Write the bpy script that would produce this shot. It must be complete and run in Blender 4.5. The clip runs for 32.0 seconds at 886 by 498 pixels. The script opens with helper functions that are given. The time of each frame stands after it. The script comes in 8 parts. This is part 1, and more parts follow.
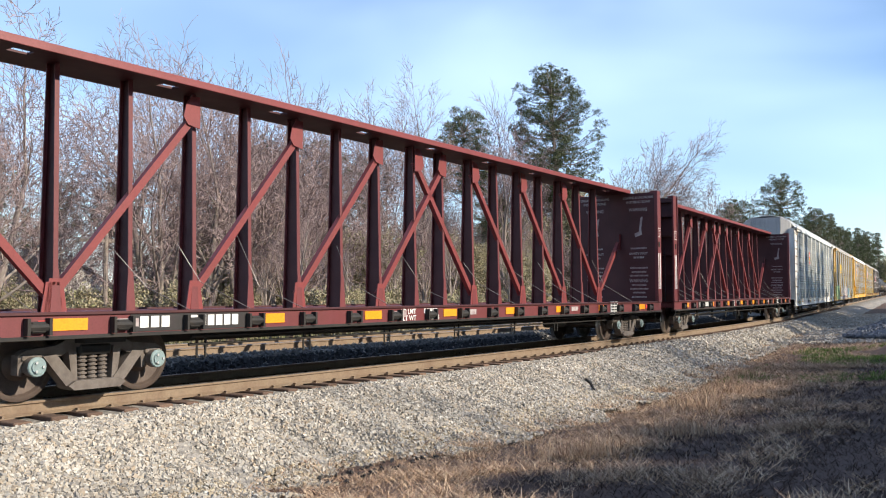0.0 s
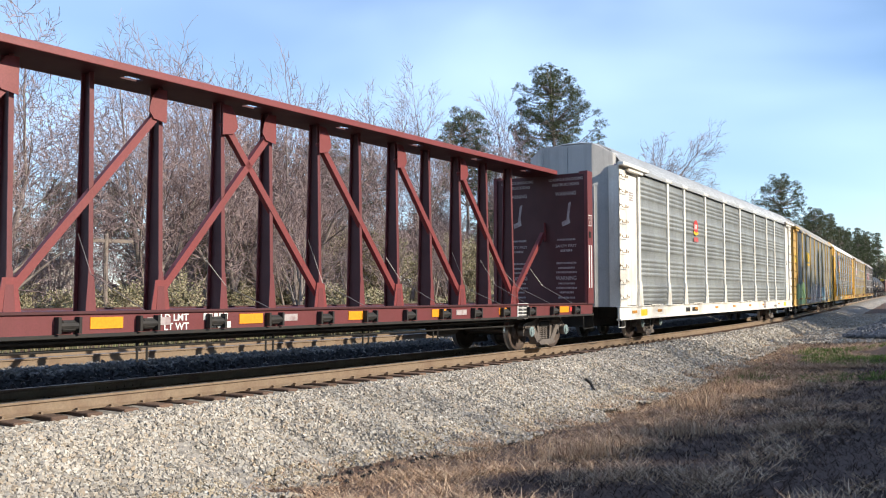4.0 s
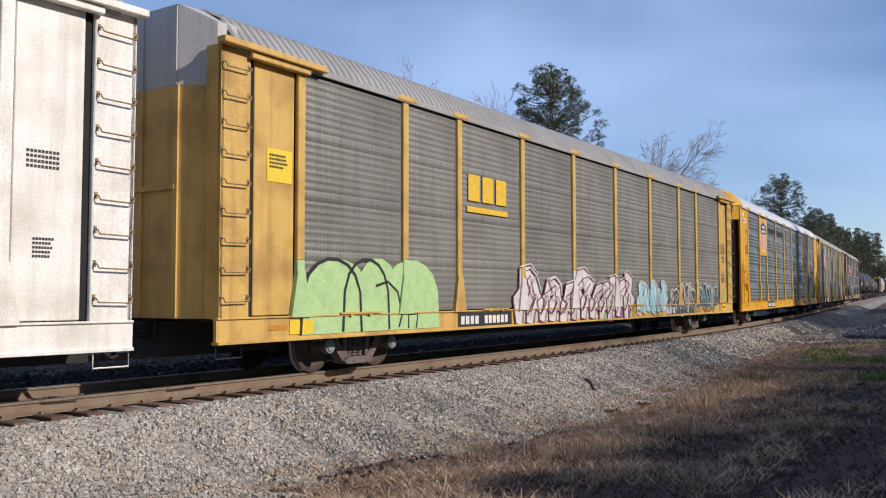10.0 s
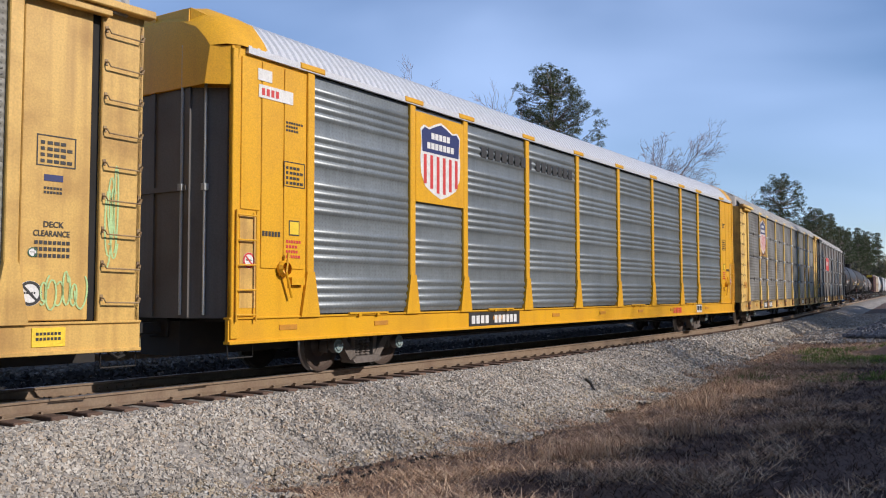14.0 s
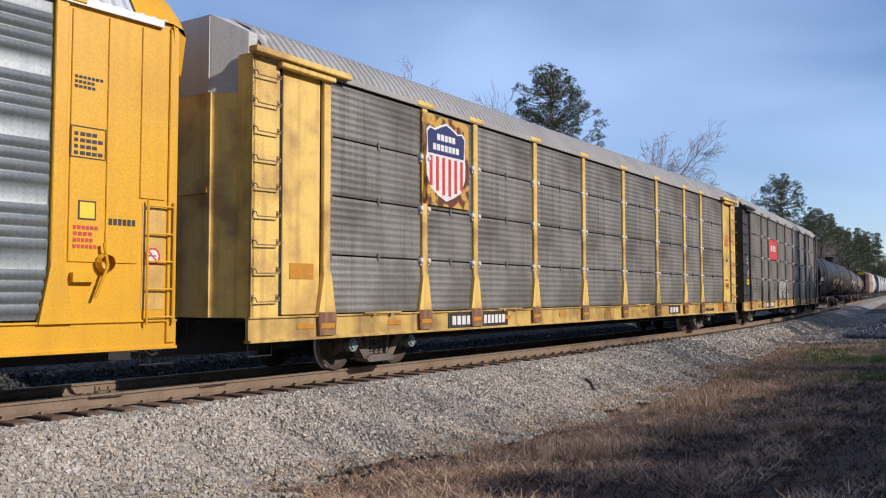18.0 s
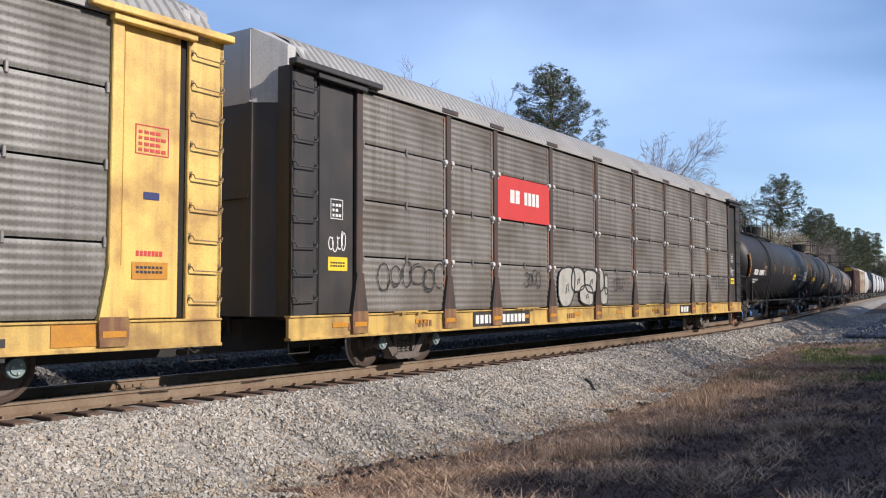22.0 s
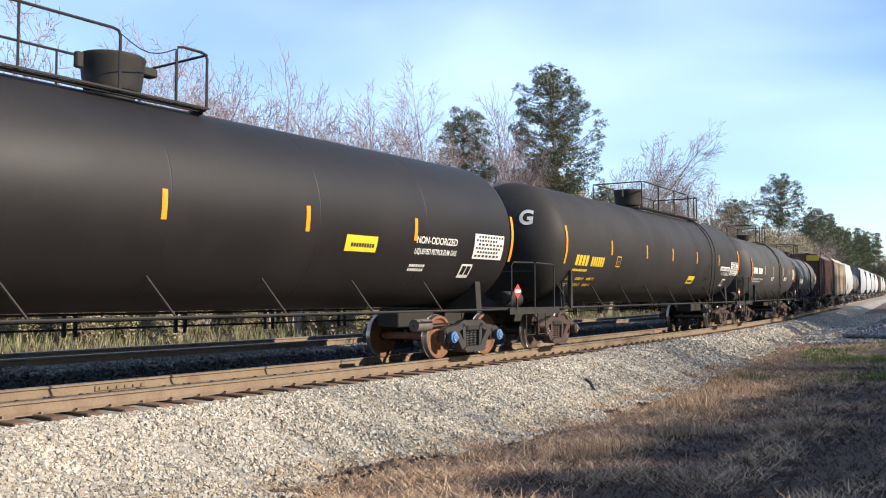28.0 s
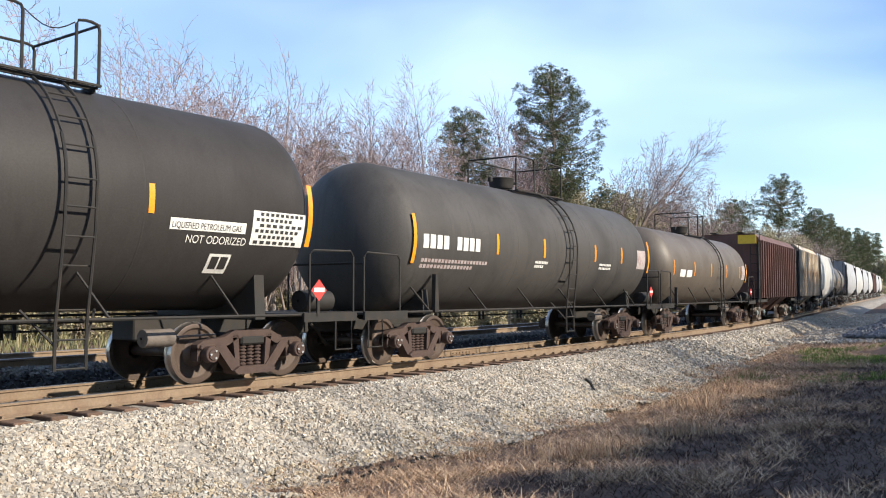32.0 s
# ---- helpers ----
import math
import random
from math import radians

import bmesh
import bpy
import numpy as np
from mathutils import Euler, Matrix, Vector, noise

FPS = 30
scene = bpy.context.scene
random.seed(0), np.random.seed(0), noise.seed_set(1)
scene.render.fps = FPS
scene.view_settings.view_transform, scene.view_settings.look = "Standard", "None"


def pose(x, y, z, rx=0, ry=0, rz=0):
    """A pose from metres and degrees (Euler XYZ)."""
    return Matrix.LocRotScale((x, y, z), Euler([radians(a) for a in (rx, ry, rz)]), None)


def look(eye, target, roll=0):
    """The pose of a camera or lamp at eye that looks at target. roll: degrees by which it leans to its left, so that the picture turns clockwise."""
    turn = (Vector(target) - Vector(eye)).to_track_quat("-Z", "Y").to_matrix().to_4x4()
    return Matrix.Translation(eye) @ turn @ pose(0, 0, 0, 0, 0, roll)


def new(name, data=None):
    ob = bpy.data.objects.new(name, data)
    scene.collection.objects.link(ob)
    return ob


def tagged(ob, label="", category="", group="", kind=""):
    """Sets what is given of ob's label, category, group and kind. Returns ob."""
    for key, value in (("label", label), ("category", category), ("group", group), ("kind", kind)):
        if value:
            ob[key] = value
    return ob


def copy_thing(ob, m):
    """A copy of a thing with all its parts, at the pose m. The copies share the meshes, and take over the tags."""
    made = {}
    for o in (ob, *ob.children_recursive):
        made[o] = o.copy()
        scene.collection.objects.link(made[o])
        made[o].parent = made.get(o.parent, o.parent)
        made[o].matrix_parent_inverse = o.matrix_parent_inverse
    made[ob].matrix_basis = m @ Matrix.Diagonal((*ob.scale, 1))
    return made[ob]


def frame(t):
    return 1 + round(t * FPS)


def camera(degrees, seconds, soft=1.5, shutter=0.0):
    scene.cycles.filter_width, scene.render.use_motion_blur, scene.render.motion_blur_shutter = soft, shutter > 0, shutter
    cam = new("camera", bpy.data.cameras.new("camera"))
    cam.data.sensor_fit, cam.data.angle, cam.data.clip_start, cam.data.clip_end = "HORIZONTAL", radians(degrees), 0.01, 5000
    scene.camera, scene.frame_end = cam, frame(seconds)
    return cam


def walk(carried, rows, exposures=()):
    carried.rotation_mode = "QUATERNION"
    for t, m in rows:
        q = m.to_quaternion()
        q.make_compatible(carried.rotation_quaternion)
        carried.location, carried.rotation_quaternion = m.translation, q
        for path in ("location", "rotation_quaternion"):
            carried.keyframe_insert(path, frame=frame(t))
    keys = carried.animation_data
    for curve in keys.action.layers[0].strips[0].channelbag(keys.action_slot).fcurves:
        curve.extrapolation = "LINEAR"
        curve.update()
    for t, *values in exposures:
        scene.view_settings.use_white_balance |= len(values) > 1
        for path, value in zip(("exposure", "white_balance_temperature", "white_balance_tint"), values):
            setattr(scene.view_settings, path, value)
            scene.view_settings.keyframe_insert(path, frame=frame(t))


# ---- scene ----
# ---- camera: it stands still beside the track ----
EYE = Vector((0.0, -11.602, 1.327))
cam = camera(53.73, 32.0, soft=1.1, shutter=0.0)
AIM = Vector((math.sin(0.9338) * math.cos(0.0538), math.cos(0.9338) * math.cos(0.0538), math.sin(0.0538)))
STAND = look(EYE, EYE + AIM, 0.0)
walk(cam, [(0.0, STAND), (32.0, STAND)],
     exposures=[(0.0, 0.58, 6600, 12), (3.5, 0.54, 6550, 12), (5.5, 0.30, 6400, 14), (6.5, -0.04, 6280, 17), (9.0, -0.21, 6190, 18), (14.0, -0.15, 6160, 18), (20.0, -0.05, 6160, 18),
                (22.0, 0.14, 6200, 17), (24.0, 0.22, 6260, 15), (25.5, 0.36, 6430, 13), (27.5, 0.68, 6700, 12), (32.0, 0.68, 6700, 12)])

# ---- the line of the track: a gentle curve, then straight; z = 0 is the rail head ----
BEND, RISE, BEND_END, BEND_START = 0.0025, 0.000107, 58.0, -25.0


def track(s, lat=0.0, z=0.0):
    """A point at s metres along the track, lat metres to the far side, z over the rail head."""
    q = min(max(s, BEND_START), BEND_END)
    a = BEND * q
    x = math.sin(a) / BEND + (s - q) * math.cos(a)
    y = (1 - math.cos(a)) / BEND + (s - q) * math.sin(a)
    return Vector((x - lat * math.sin(a), y + lat * math.cos(a), z + RISE * (q * q / 2 + q * (s - q))))


def heading(s):
    return math.degrees(BEND * min(max(s, BEND_START), BEND_END))


def travelled(t):
    """How far the train has gone after t seconds."""
    return 7.2202 * t - 0.006575 * t * t - 0.000106 * t ** 3


# ---- world and sun ----
SUN_TO = Vector((0.25, -0.82, 0.50)).normalized()
world = bpy.data.worlds.new("sky")
scene.world = world
world.use_nodes = True
wn, wl = world.node_tree.nodes, world.node_tree.links
wn.clear()
sky = wn.new("ShaderNodeTexSky")
sky.sky_type = "NISHITA"
sky.sun_disc = False
sky.sun_elevation = math.asin(SUN_TO.z)
sky.sun_rotation = math.atan2(SUN_TO.x, SUN_TO.y)
sky.air_density, sky.dust_density, sky.ozone_density = 1.0, 0.0, 4.0
bg = wn.new("ShaderNodeBackground")
bg.inputs["Strength"].default_value = 0.132
wout = wn.new("ShaderNodeOutputWorld")
# thin wisps of high cloud
wco = wn.new("ShaderNodeTexCoord")
wmap = wn.new("ShaderNodeMapping")
wmap.inputs["Scale"].default_value = (1.0, 1.8, 5.0)
wmap.inputs["Rotation"].default_value = (0.0, 0.35, 0.5)
wnoise = wn.new("ShaderNodeTexNoise")
wnoise.inputs["Scale"].default_value = 1.1
wnoise.inputs["Detail"].default_value = 3.5
wnoise.inputs["Roughness"].default_value = 0.45
wnoise.inputs["Distortion"].default_value = 0.4
wramp = wn.new("ShaderNodeValToRGB")
wramp.color_ramp.elements[0].position, wramp.color_ramp.elements[1].position = 0.42, 0.76
wramp.color_ramp.elements[0].color = (0.03, 0.03, 0.03, 1)
wramp.color_ramp.elements[1].color = (0.48, 0.48, 0.48, 1)
wmix = wn.new("ShaderNodeMixRGB")
wmix.inputs["Color2"].default_value = (6.4, 8.5, 11.8, 1)
wl.new(wco.outputs["Generated"], wmap.inputs["Vector"])
wl.new(wmap.outputs["Vector"], wnoise.inputs["Vector"])
wl.new(wnoise.outputs["Fac"], wramp.inputs["Fac"])
wl.new(wramp.outputs["Color"], wmix.inputs["Fac"])
wl.new(sky.outputs["Color"], wmix.inputs["Color1"])
wl.new(wmix.outputs["Color"], bg.inputs["Color"])
wl.new(bg.outputs["Background"], wout.inputs["Surface"])
sun_data = bpy.data.lights.new("sun", "SUN")
sun_data.energy, sun_data.angle, sun_data.color = 4.9, radians(0.6), (1.0, 0.92, 0.77)
sun = new("sun", sun_data)
sun.matrix_world = look(SUN_TO * 50, (0, 0, 0))

# ---- materials ----
def material(name, color, rough=0.6, metal=0.0, spots=None, amount=0.35, scale=1.5, grain=40.0, grain_amount=0.15,
             bump=0.0, bump_scale=60.0, streak=0.0, vary=0.0, spec=0.5, mask=(0.45, 0.7)):
    """A painted or raw surface: base colour, blotches of a second colour at one scale, fine grain at another,
    vertical run marks, relief, and a slight difference from piece to piece."""
    m = bpy.data.materials.new(name)
    m.use_nodes = True
    n, l = m.node_tree.nodes, m.node_tree.links
    b = n["Principled BSDF"]
    b.inputs["Metallic"].default_value = metal
    b.inputs["Specular IOR Level"].default_value = spec
    co = n.new("ShaderNodeTexCoord")
    c = (*color, 1)
    s2 = (*(spots or [v * 0.55 for v in color]), 1)
    big = n.new("ShaderNodeTexNoise")
    big.inputs["Scale"].default_value, big.inputs["Detail"].default_value = scale, 5.0
    l.new(co.outputs["Object"], big.inputs["Vector"])
    mr = n.new("ShaderNodeMapRange")
    mr.inputs["From Min"].default_value, mr.inputs["From Max"].default_value = mask
    mr.inputs["To Max"].default_value = amount
    l.new(big.outputs["Fac"], mr.inputs["Value"])
    mix = n.new("ShaderNodeMixRGB")
    mix.inputs["Color1"].default_value, mix.inputs["Color2"].default_value = c, s2
    l.new(mr.outputs["Result"], mix.inputs["Fac"])
    out = mix.outputs["Color"]
    fine = n.new("ShaderNodeTexNoise")
    fine.inputs["Scale"].default_value, fine.inputs["Detail"].default_value = grain, 3.0
    l.new(co.outputs["Object"], fine.inputs["Vector"])
    g = n.new("ShaderNodeMapRange")
    g.inputs["From Min"].default_value, g.inputs["From Max"].default_value = 0.25, 0.75
    g.inputs["To Min"].default_value, g.inputs["To Max"].default_value = 1 - grain_amount, 1 + grain_amount
    l.new(fine.outputs["Fac"], g.inputs["Value"])
    mul = n.new("ShaderNodeMixRGB")
    mul.blend_type = "MULTIPLY"
    mul.inputs["Fac"].default_value = 1.0
    l.new(out, mul.inputs["Color1"])
    l.new(g.outputs["Result"], mul.inputs["Color2"])
    out = mul.outputs["Color"]
    if streak:
        mp = n.new("ShaderNodeMapping")
        mp.inputs["Scale"].default_value = (7.0, 7.0, 0.35)
        l.new(co.outputs["Object"], mp.inputs["Vector"])
        st = n.new("ShaderNodeTexNoise")
        st.inputs["Scale"].default_value, st.inputs["Detail"].default_value = 1.0, 4.0
        l.new(mp.outputs["Vector"], st.inputs["Vector"])
        sr = n.new("ShaderNodeMapRange")
        sr.inputs["From Min"].default_value, sr.inputs["From Max"].default_value = 0.5, 0.75
        sr.inputs["To Max"].default_value = streak
        l.new(st.outputs["Fac"], sr.inputs["Value"])
        sm = n.new("ShaderNodeMixRGB")
        sm.inputs["Color2"].default_value = s2
        l.new(sr.outputs["Result"], sm.inputs["Fac"])
        l.new(out, sm.inputs["Color1"])
        out = sm.outputs["Color"]
    if vary:
        oi = n.new("ShaderNodeObjectInfo")
        vr = n.new("ShaderNodeMapRange")
        vr.inputs["To Min"].default_value, vr.inputs["To Max"].default_value = 1 - vary, 1 + vary
        l.new(oi.outputs["Random"], vr.inputs["Value"])
        vm = n.new("ShaderNodeMixRGB")
        vm.blend_type = "MULTIPLY"
        vm.inputs["Fac"].default_value = 1.0
        l.new(out, vm.inputs["Color1"])
        l.new(vr.outputs["Result"], vm.inputs["Color2"])
        out = vm.outputs["Color"]
    l.new(out, b.inputs["Base Color"])
    rr = n.new("ShaderNodeMapRange")
    rr.inputs["To Min"].default_value, rr.inputs["To Max"].default_value = max(rough - 0.12, 0.05), min(rough + 0.15, 1.0)
    l.new(big.outputs["Fac"], rr.inputs["Value"])
    l.new(rr.outputs["Result"], b.inputs["Roughness"])
    if bump:
        bn = n.new("ShaderNodeTexNoise")
        bn.inputs["Scale"].default_value, bn.inputs["Detail"].default_value = bump_scale, 4.0
        l.new(co.outputs["Object"], bn.inputs["Vector"])
        bu = n.new("ShaderNodeBump")
        bu.inputs["Strength"].default_value, bu.inputs["Distance"].default_value = bump, 0.02
        l.new(bn.outputs["Fac"], bu.inputs["Height"])
        l.new(bu.outputs["Normal"], b.inputs["Normal"])
    return m


RUST = (0.16, 0.07, 0.035)
m_ballast = material("ballast_stone", (0.29, 0.265, 0.23), 0.9, spots=(0.12, 0.11, 0.10), amount=0.8, scale=14, grain=60, grain_amount=0.4, bump=0.9, bump_scale=22, mask=(0.42, 0.6))
m_rail = material("rusty_rail_steel", (0.21, 0.152, 0.10), 0.75, spots=(0.14, 0.085, 0.055), amount=0.6, scale=3, grain=30, bump=0.15)
m_railtop = material("polished_rail_head", (0.42, 0.40, 0.38), 0.32, metal=0.9, grain=8, grain_amount=0.1)
m_tie = material("weathered_tie_wood", (0.135, 0.082, 0.056), 0.9, spots=(0.075, 0.048, 0.036), amount=0.6, scale=5, grain=50, bump=0.5, vary=0.25)
m_dry = material("dry_grass_ground", (0.085, 0.047, 0.032), 0.95, spots=(0.042, 0.024, 0.017), amount=0.8, scale=0.8, grain=25, grain_amount=0.4, bump=0.8, bump_scale=18)
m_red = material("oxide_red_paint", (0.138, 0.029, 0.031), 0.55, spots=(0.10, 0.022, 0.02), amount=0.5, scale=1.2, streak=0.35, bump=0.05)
m_dark = material("grimy_black_steel", (0.014, 0.013, 0.012), 0.75, spots=(0.045, 0.034, 0.026), amount=0.5, scale=4, bump=0.15)
m_truck = material("dusty_cast_steel", (0.14, 0.118, 0.102), 0.8, spots=(0.06, 0.046, 0.038), amount=0.7, scale=5, bump=0.25)
m_wheel = material("worn_wheel_steel", (0.085, 0.06, 0.047), 0.55, metal=0.3, spots=(0.05, 0.035, 0.03), amount=0.6, scale=4)
m_tread = material("bright_wheel_tread", (0.45, 0.42, 0.40), 0.3, metal=0.9)
m_galv = material("galvanized_panel", (0.40, 0.42, 0.42), 0.5, metal=0.25, spots=(0.24, 0.25, 0.25), amount=0.6, scale=0.9, streak=0.5)
m_white = material("white_paint", (0.72, 0.69, 0.63), 0.5, spots=(0.42, 0.36, 0.29), amount=0.55, scale=0.9, streak=0.45)
m_bark = material("bark", (0.26, 0.21, 0.17), 0.9, spots=(0.12, 0.09, 0.075), amount=0.6, scale=3, bump=0.5)
m_palebark = material("pale_grey_bark", (0.29, 0.245, 0.21), 0.9, spots=(0.15, 0.125, 0.105), amount=0.6, scale=3, bump=0.4)


def island_material(name, colors, rough=0.85, translucent=False):
    """Many small pieces in one mesh, each in its own tint."""
    m = bpy.data.materials.new(name)
    m.use_nodes = True
    n, l = m.node_tree.nodes, m.node_tree.links
    b = n["Principled BSDF"]
    b.inputs["Roughness"].default_value = rough
    ge = n.new("ShaderNodeNewGeometry")
    cr = n.new("ShaderNodeValToRGB")
    cr.color_ramp.interpolation = "LINEAR"
    while len(cr.color_ramp.elements) < len(colors):
        cr.color_ramp.elements.new(0.5)
    for k, c in enumerate(colors):
        cr.color_ramp.elements[k].position = k / (len(colors) - 1)
        cr.color_ramp.elements[k].color = (*c, 1)
    l.new(ge.outputs["Random Per Island"], cr.inputs["Fac"])
    co = n.new("ShaderNodeTexCoord")
    no = n.new("ShaderNodeTexNoise")
    no.inputs["Scale"].default_value = 0.7
    no.inputs["Detail"].default_value = 4
    l.new(co.outputs["Object"], no.inputs["Vector"])
    mr = n.new("ShaderNodeMapRange")
    mr.inputs["From Min"].default_value, mr.inputs["From Max"].default_value = 0.3, 0.7
    mr.inputs["To Min"].default_value, mr.inputs["To Max"].default_value = 0.8, 1.15
    l.new(no.outputs["Fac"], mr.inputs["Value"])
    mu = n.new("ShaderNodeMixRGB")
    mu.blend_type = "MULTIPLY"
    mu.inputs["Fac"].default_value = 1
    l.new(cr.outputs["Color"], mu.inputs["Color1"])
    l.new(mr.outputs["Result"], mu.inputs["Color2"])
    l.new(mu.outputs["Color"], b.inputs["Base Color"])
    return m


m_stones = island_material("crushed_stone", [(0.17, 0.154, 0.133), (0.265, 0.24, 0.205), (0.36, 0.327, 0.28), (0.43, 0.397, 0.342), (0.36, 0.288, 0.208), (0.40, 0.36, 0.30), (0.54, 0.508, 0.445)])
# oil stain plus the train's shade, both put into the stone colours
m_stones_dark = island_material("shade_and_grime_stone", [(0.013, 0.013, 0.0145), (0.026, 0.0255, 0.027), (0.045, 0.043, 0.043), (0.022, 0.02, 0.02)])
# half-darkened stone that stands for part of the train's shade
m_stones_mid = island_material("half_shade_stone", [(0.07, 0.066, 0.062), (0.13, 0.122, 0.113), (0.20, 0.187, 0.17), (0.10, 0.092, 0.084)])
m_stones_tan = island_material("dusty_tan_stone", [(0.26, 0.205, 0.135), (0.40, 0.33, 0.225), (0.48, 0.41, 0.30), (0.17, 0.13, 0.09)])
m_straw = island_material("dry_straw", [(0.31, 0.185, 0.117), (0.50, 0.335, 0.212), (0.65, 0.49, 0.33), (0.175, 0.099, 0.067), (0.55, 0.37, 0.237)])
m_weeds = island_material("winter_weeds", [(0.15, 0.14, 0.065), (0.24, 0.205, 0.11), (0.11, 0.13, 0.045), (0.30, 0.25, 0.15)])
m_greengrass = island_material("green_grass", [(0.07, 0.13, 0.02), (0.11, 0.20, 0.03), (0.15, 0.22, 0.05)])
m_needles = island_material("pine_needles", [(0.045, 0.062, 0.025), (0.075, 0.094, 0.038), (0.12, 0.13, 0.06), (0.055, 0.074, 0.03)])
m_olive = island_material("olive_leaves", [(0.29, 0.255, 0.15), (0.36, 0.31, 0.20), (0.22, 0.215, 0.10), (0.42, 0.345, 0.24)])
m_twig = island_material("bare_twigs", [(0.20, 0.145, 0.137), (0.29, 0.212, 0.20), (0.38, 0.285, 0.268)])
# litter browns deepened to carry the trees' shade
m_litter_shade = island_material("tree_shade_litter", [(0.034, 0.019, 0.013), (0.052, 0.029, 0.021), (0.072, 0.041, 0.029)])
m_litter = island_material("leaf_litter", [(0.13, 0.08, 0.045), (0.22, 0.14, 0.08), (0.30, 0.20, 0.12)])
m_orange = material("reflective_orange", (0.80, 0.29, 0.015), 0.4, spots=(0.6, 0.25, 0.02), amount=0.3)

# ---- mesh tools ----
class Shape:
    """Collects faces of one mesh."""

    def __init__(self):
        self.v, self.f, self.m = [], [], []

    def add(self, verts, faces, mi=0):
        o = len(self.v)
        self.v += [tuple(p) for p in verts]
        self.f += [tuple(i + o for i in f) for f in faces]
        self.m += [mi] * len(faces)
        return self

    def box(self, x0, x1, y0, y1, z0, z1, mi=0, chamfer=0.0):
        x0, x1 = min(x0, x1), max(x0, x1)
        y0, y1 = min(y0, y1), max(y0, y1)
        z0, z1 = min(z0, z1), max(z0, z1)
        c = chamfer
        if c <= 0:
            vs = [(x, y, z) for z in (z0, z1) for y in (y0, y1) for x in (x0, x1)]
            return self.add(vs, [(0, 2, 3, 1), (4, 5, 7, 6), (0, 1, 5, 4), (1, 3, 7, 5), (3, 2, 6, 7), (2, 0, 4, 6)], mi)
        vs = []
        for sx, xa in ((1, x0), (-1, x1)):
            for sy, ya in ((1, y0), (-1, y1)):
                for sz, za in ((1, z0), (-1, z1)):
                    vs += [(xa + sx * c, ya + sy * c, za), (xa + sx * c, ya, za + sz * c), (xa, ya + sy * c, za + sz * c)]
        k = lambda a, b, d, w: ((a * 2 + b) * 2 + d) * 3 + w
        fs = []
        for s in (0, 1):
            fs += [(k(0, 0, s, 0), k(1, 0, s, 0), k(1, 1, s, 0), k(0, 1, s, 0)), (k(0, s, 0, 1), k(1, s, 0, 1), k(1, s, 1, 1), k(0, s, 1, 1)),
                   (k(s, 0, 0, 2), k(s, 1, 0, 2), k(s, 1, 1, 2), k(s, 0, 1, 2))]
            for u in (0, 1):
                fs += [(k(0, s, u, 0), k(1, s, u, 0), k(1, s, u, 1), k(0, s, u, 1)), (k(s, 0, u, 0), k(s, 1, u, 0), k(s, 1, u, 2), k(s, 0, u, 2)),
                       (k(s, u, 0, 1), k(s, u, 1, 1), k(s, u, 1, 2), k(s, u, 0, 2))]
                fs += [(k(s, u, w, 0), k(s, u, w, 1), k(s, u, w, 2)) for w in (0, 1)]
        return self.add(vs, fs, mi)

    def tube(self, pts, r, n=6, mi=0, cap=True):
        """A round bar along pts; r may be one radius or one for each point."""
        pts = [Vector(p) for p in pts]
        rs = r if isinstance(r, (list, tuple)) else [r] * len(pts)
        vs, fs = [], []
        for i, p in enumerate(pts):
            d = (pts[min(i + 1, len(pts) - 1)] - pts[max(i - 1, 0)]).normalized()
            u = d.cross(Vector((0, 0, 1)) if abs(d.z) < 0.9 else Vector((1, 0, 0))).normalized()
            w = d.cross(u)
            vs += [p + (u * math.cos(2 * math.pi * j / n) + w * math.sin(2 * math.pi * j / n)) * rs[i] for j in range(n)]
        for i in range(len(pts) - 1):
            fs += [(i * n + j, i * n + (j + 1) % n, (i + 1) * n + (j + 1) % n, (i + 1) * n + j) for j in range(n)]
        if cap:
            fs += [tuple(range(n))[::-1], tuple(range((len(pts) - 1) * n, len(pts) * n))]
        return self.add(vs, fs, mi)

    def prism(self, ring, axis, a0, a1, mi=0):
        """Extrude a closed outline along 'x', 'y' or 'z'; ring holds pairs of the other two coordinates in order."""
        put = {"x": lambda p, a: (a, p[0], p[1]), "y": lambda p, a: (p[0], a, p[1]), "z": lambda p, a: (p[0], p[1], a)}[axis]
        n = len(ring)
        vs = [put(p, a0) for p in ring] + [put(p, a1) for p in ring]
        fs = [(j, (j + 1) % n, n + (j + 1) % n, n + j) for j in range(n)] + [tuple(range(n))[::-1], tuple(range(n, 2 * n))]
        return self.add(vs, fs, mi)

    def sheet(self, rows, mi=0):
        """A skin through rows of points, all rows of one length."""
        n = len(rows[0])
        return self.add([p for r in rows for p in r],
                        [(i * n + j, i * n + j + 1, (i + 1) * n + j + 1, (i + 1) * n + j) for i in range(len(rows) - 1) for j in range(n - 1)], mi)

    def spin(self, profile, n=24, mi=0, axis="y", origin=(0, 0, 0)):
        """Turn a profile of (distance along the axis, radius) about 'x' or 'y' or 'z'."""
        vs, fs = [], []
        for a, r in profile:
            for j in range(n):
                c, s = r * math.cos(2 * math.pi * j / n), r * math.sin(2 * math.pi * j / n)
                p = {"y": (c, a, s), "x": (a, c, s), "z": (c, s, a)}[axis]
                vs.append((p[0] + origin[0], p[1] + origin[1], p[2] + origin[2]))
        for i in range(len(profile) - 1):
            fs += [(i * n + j, i * n + (j + 1) % n, (i + 1) * n + (j + 1) % n, (i + 1) * n + j) for j in range(n)]
        return self.add(vs, fs, mi)

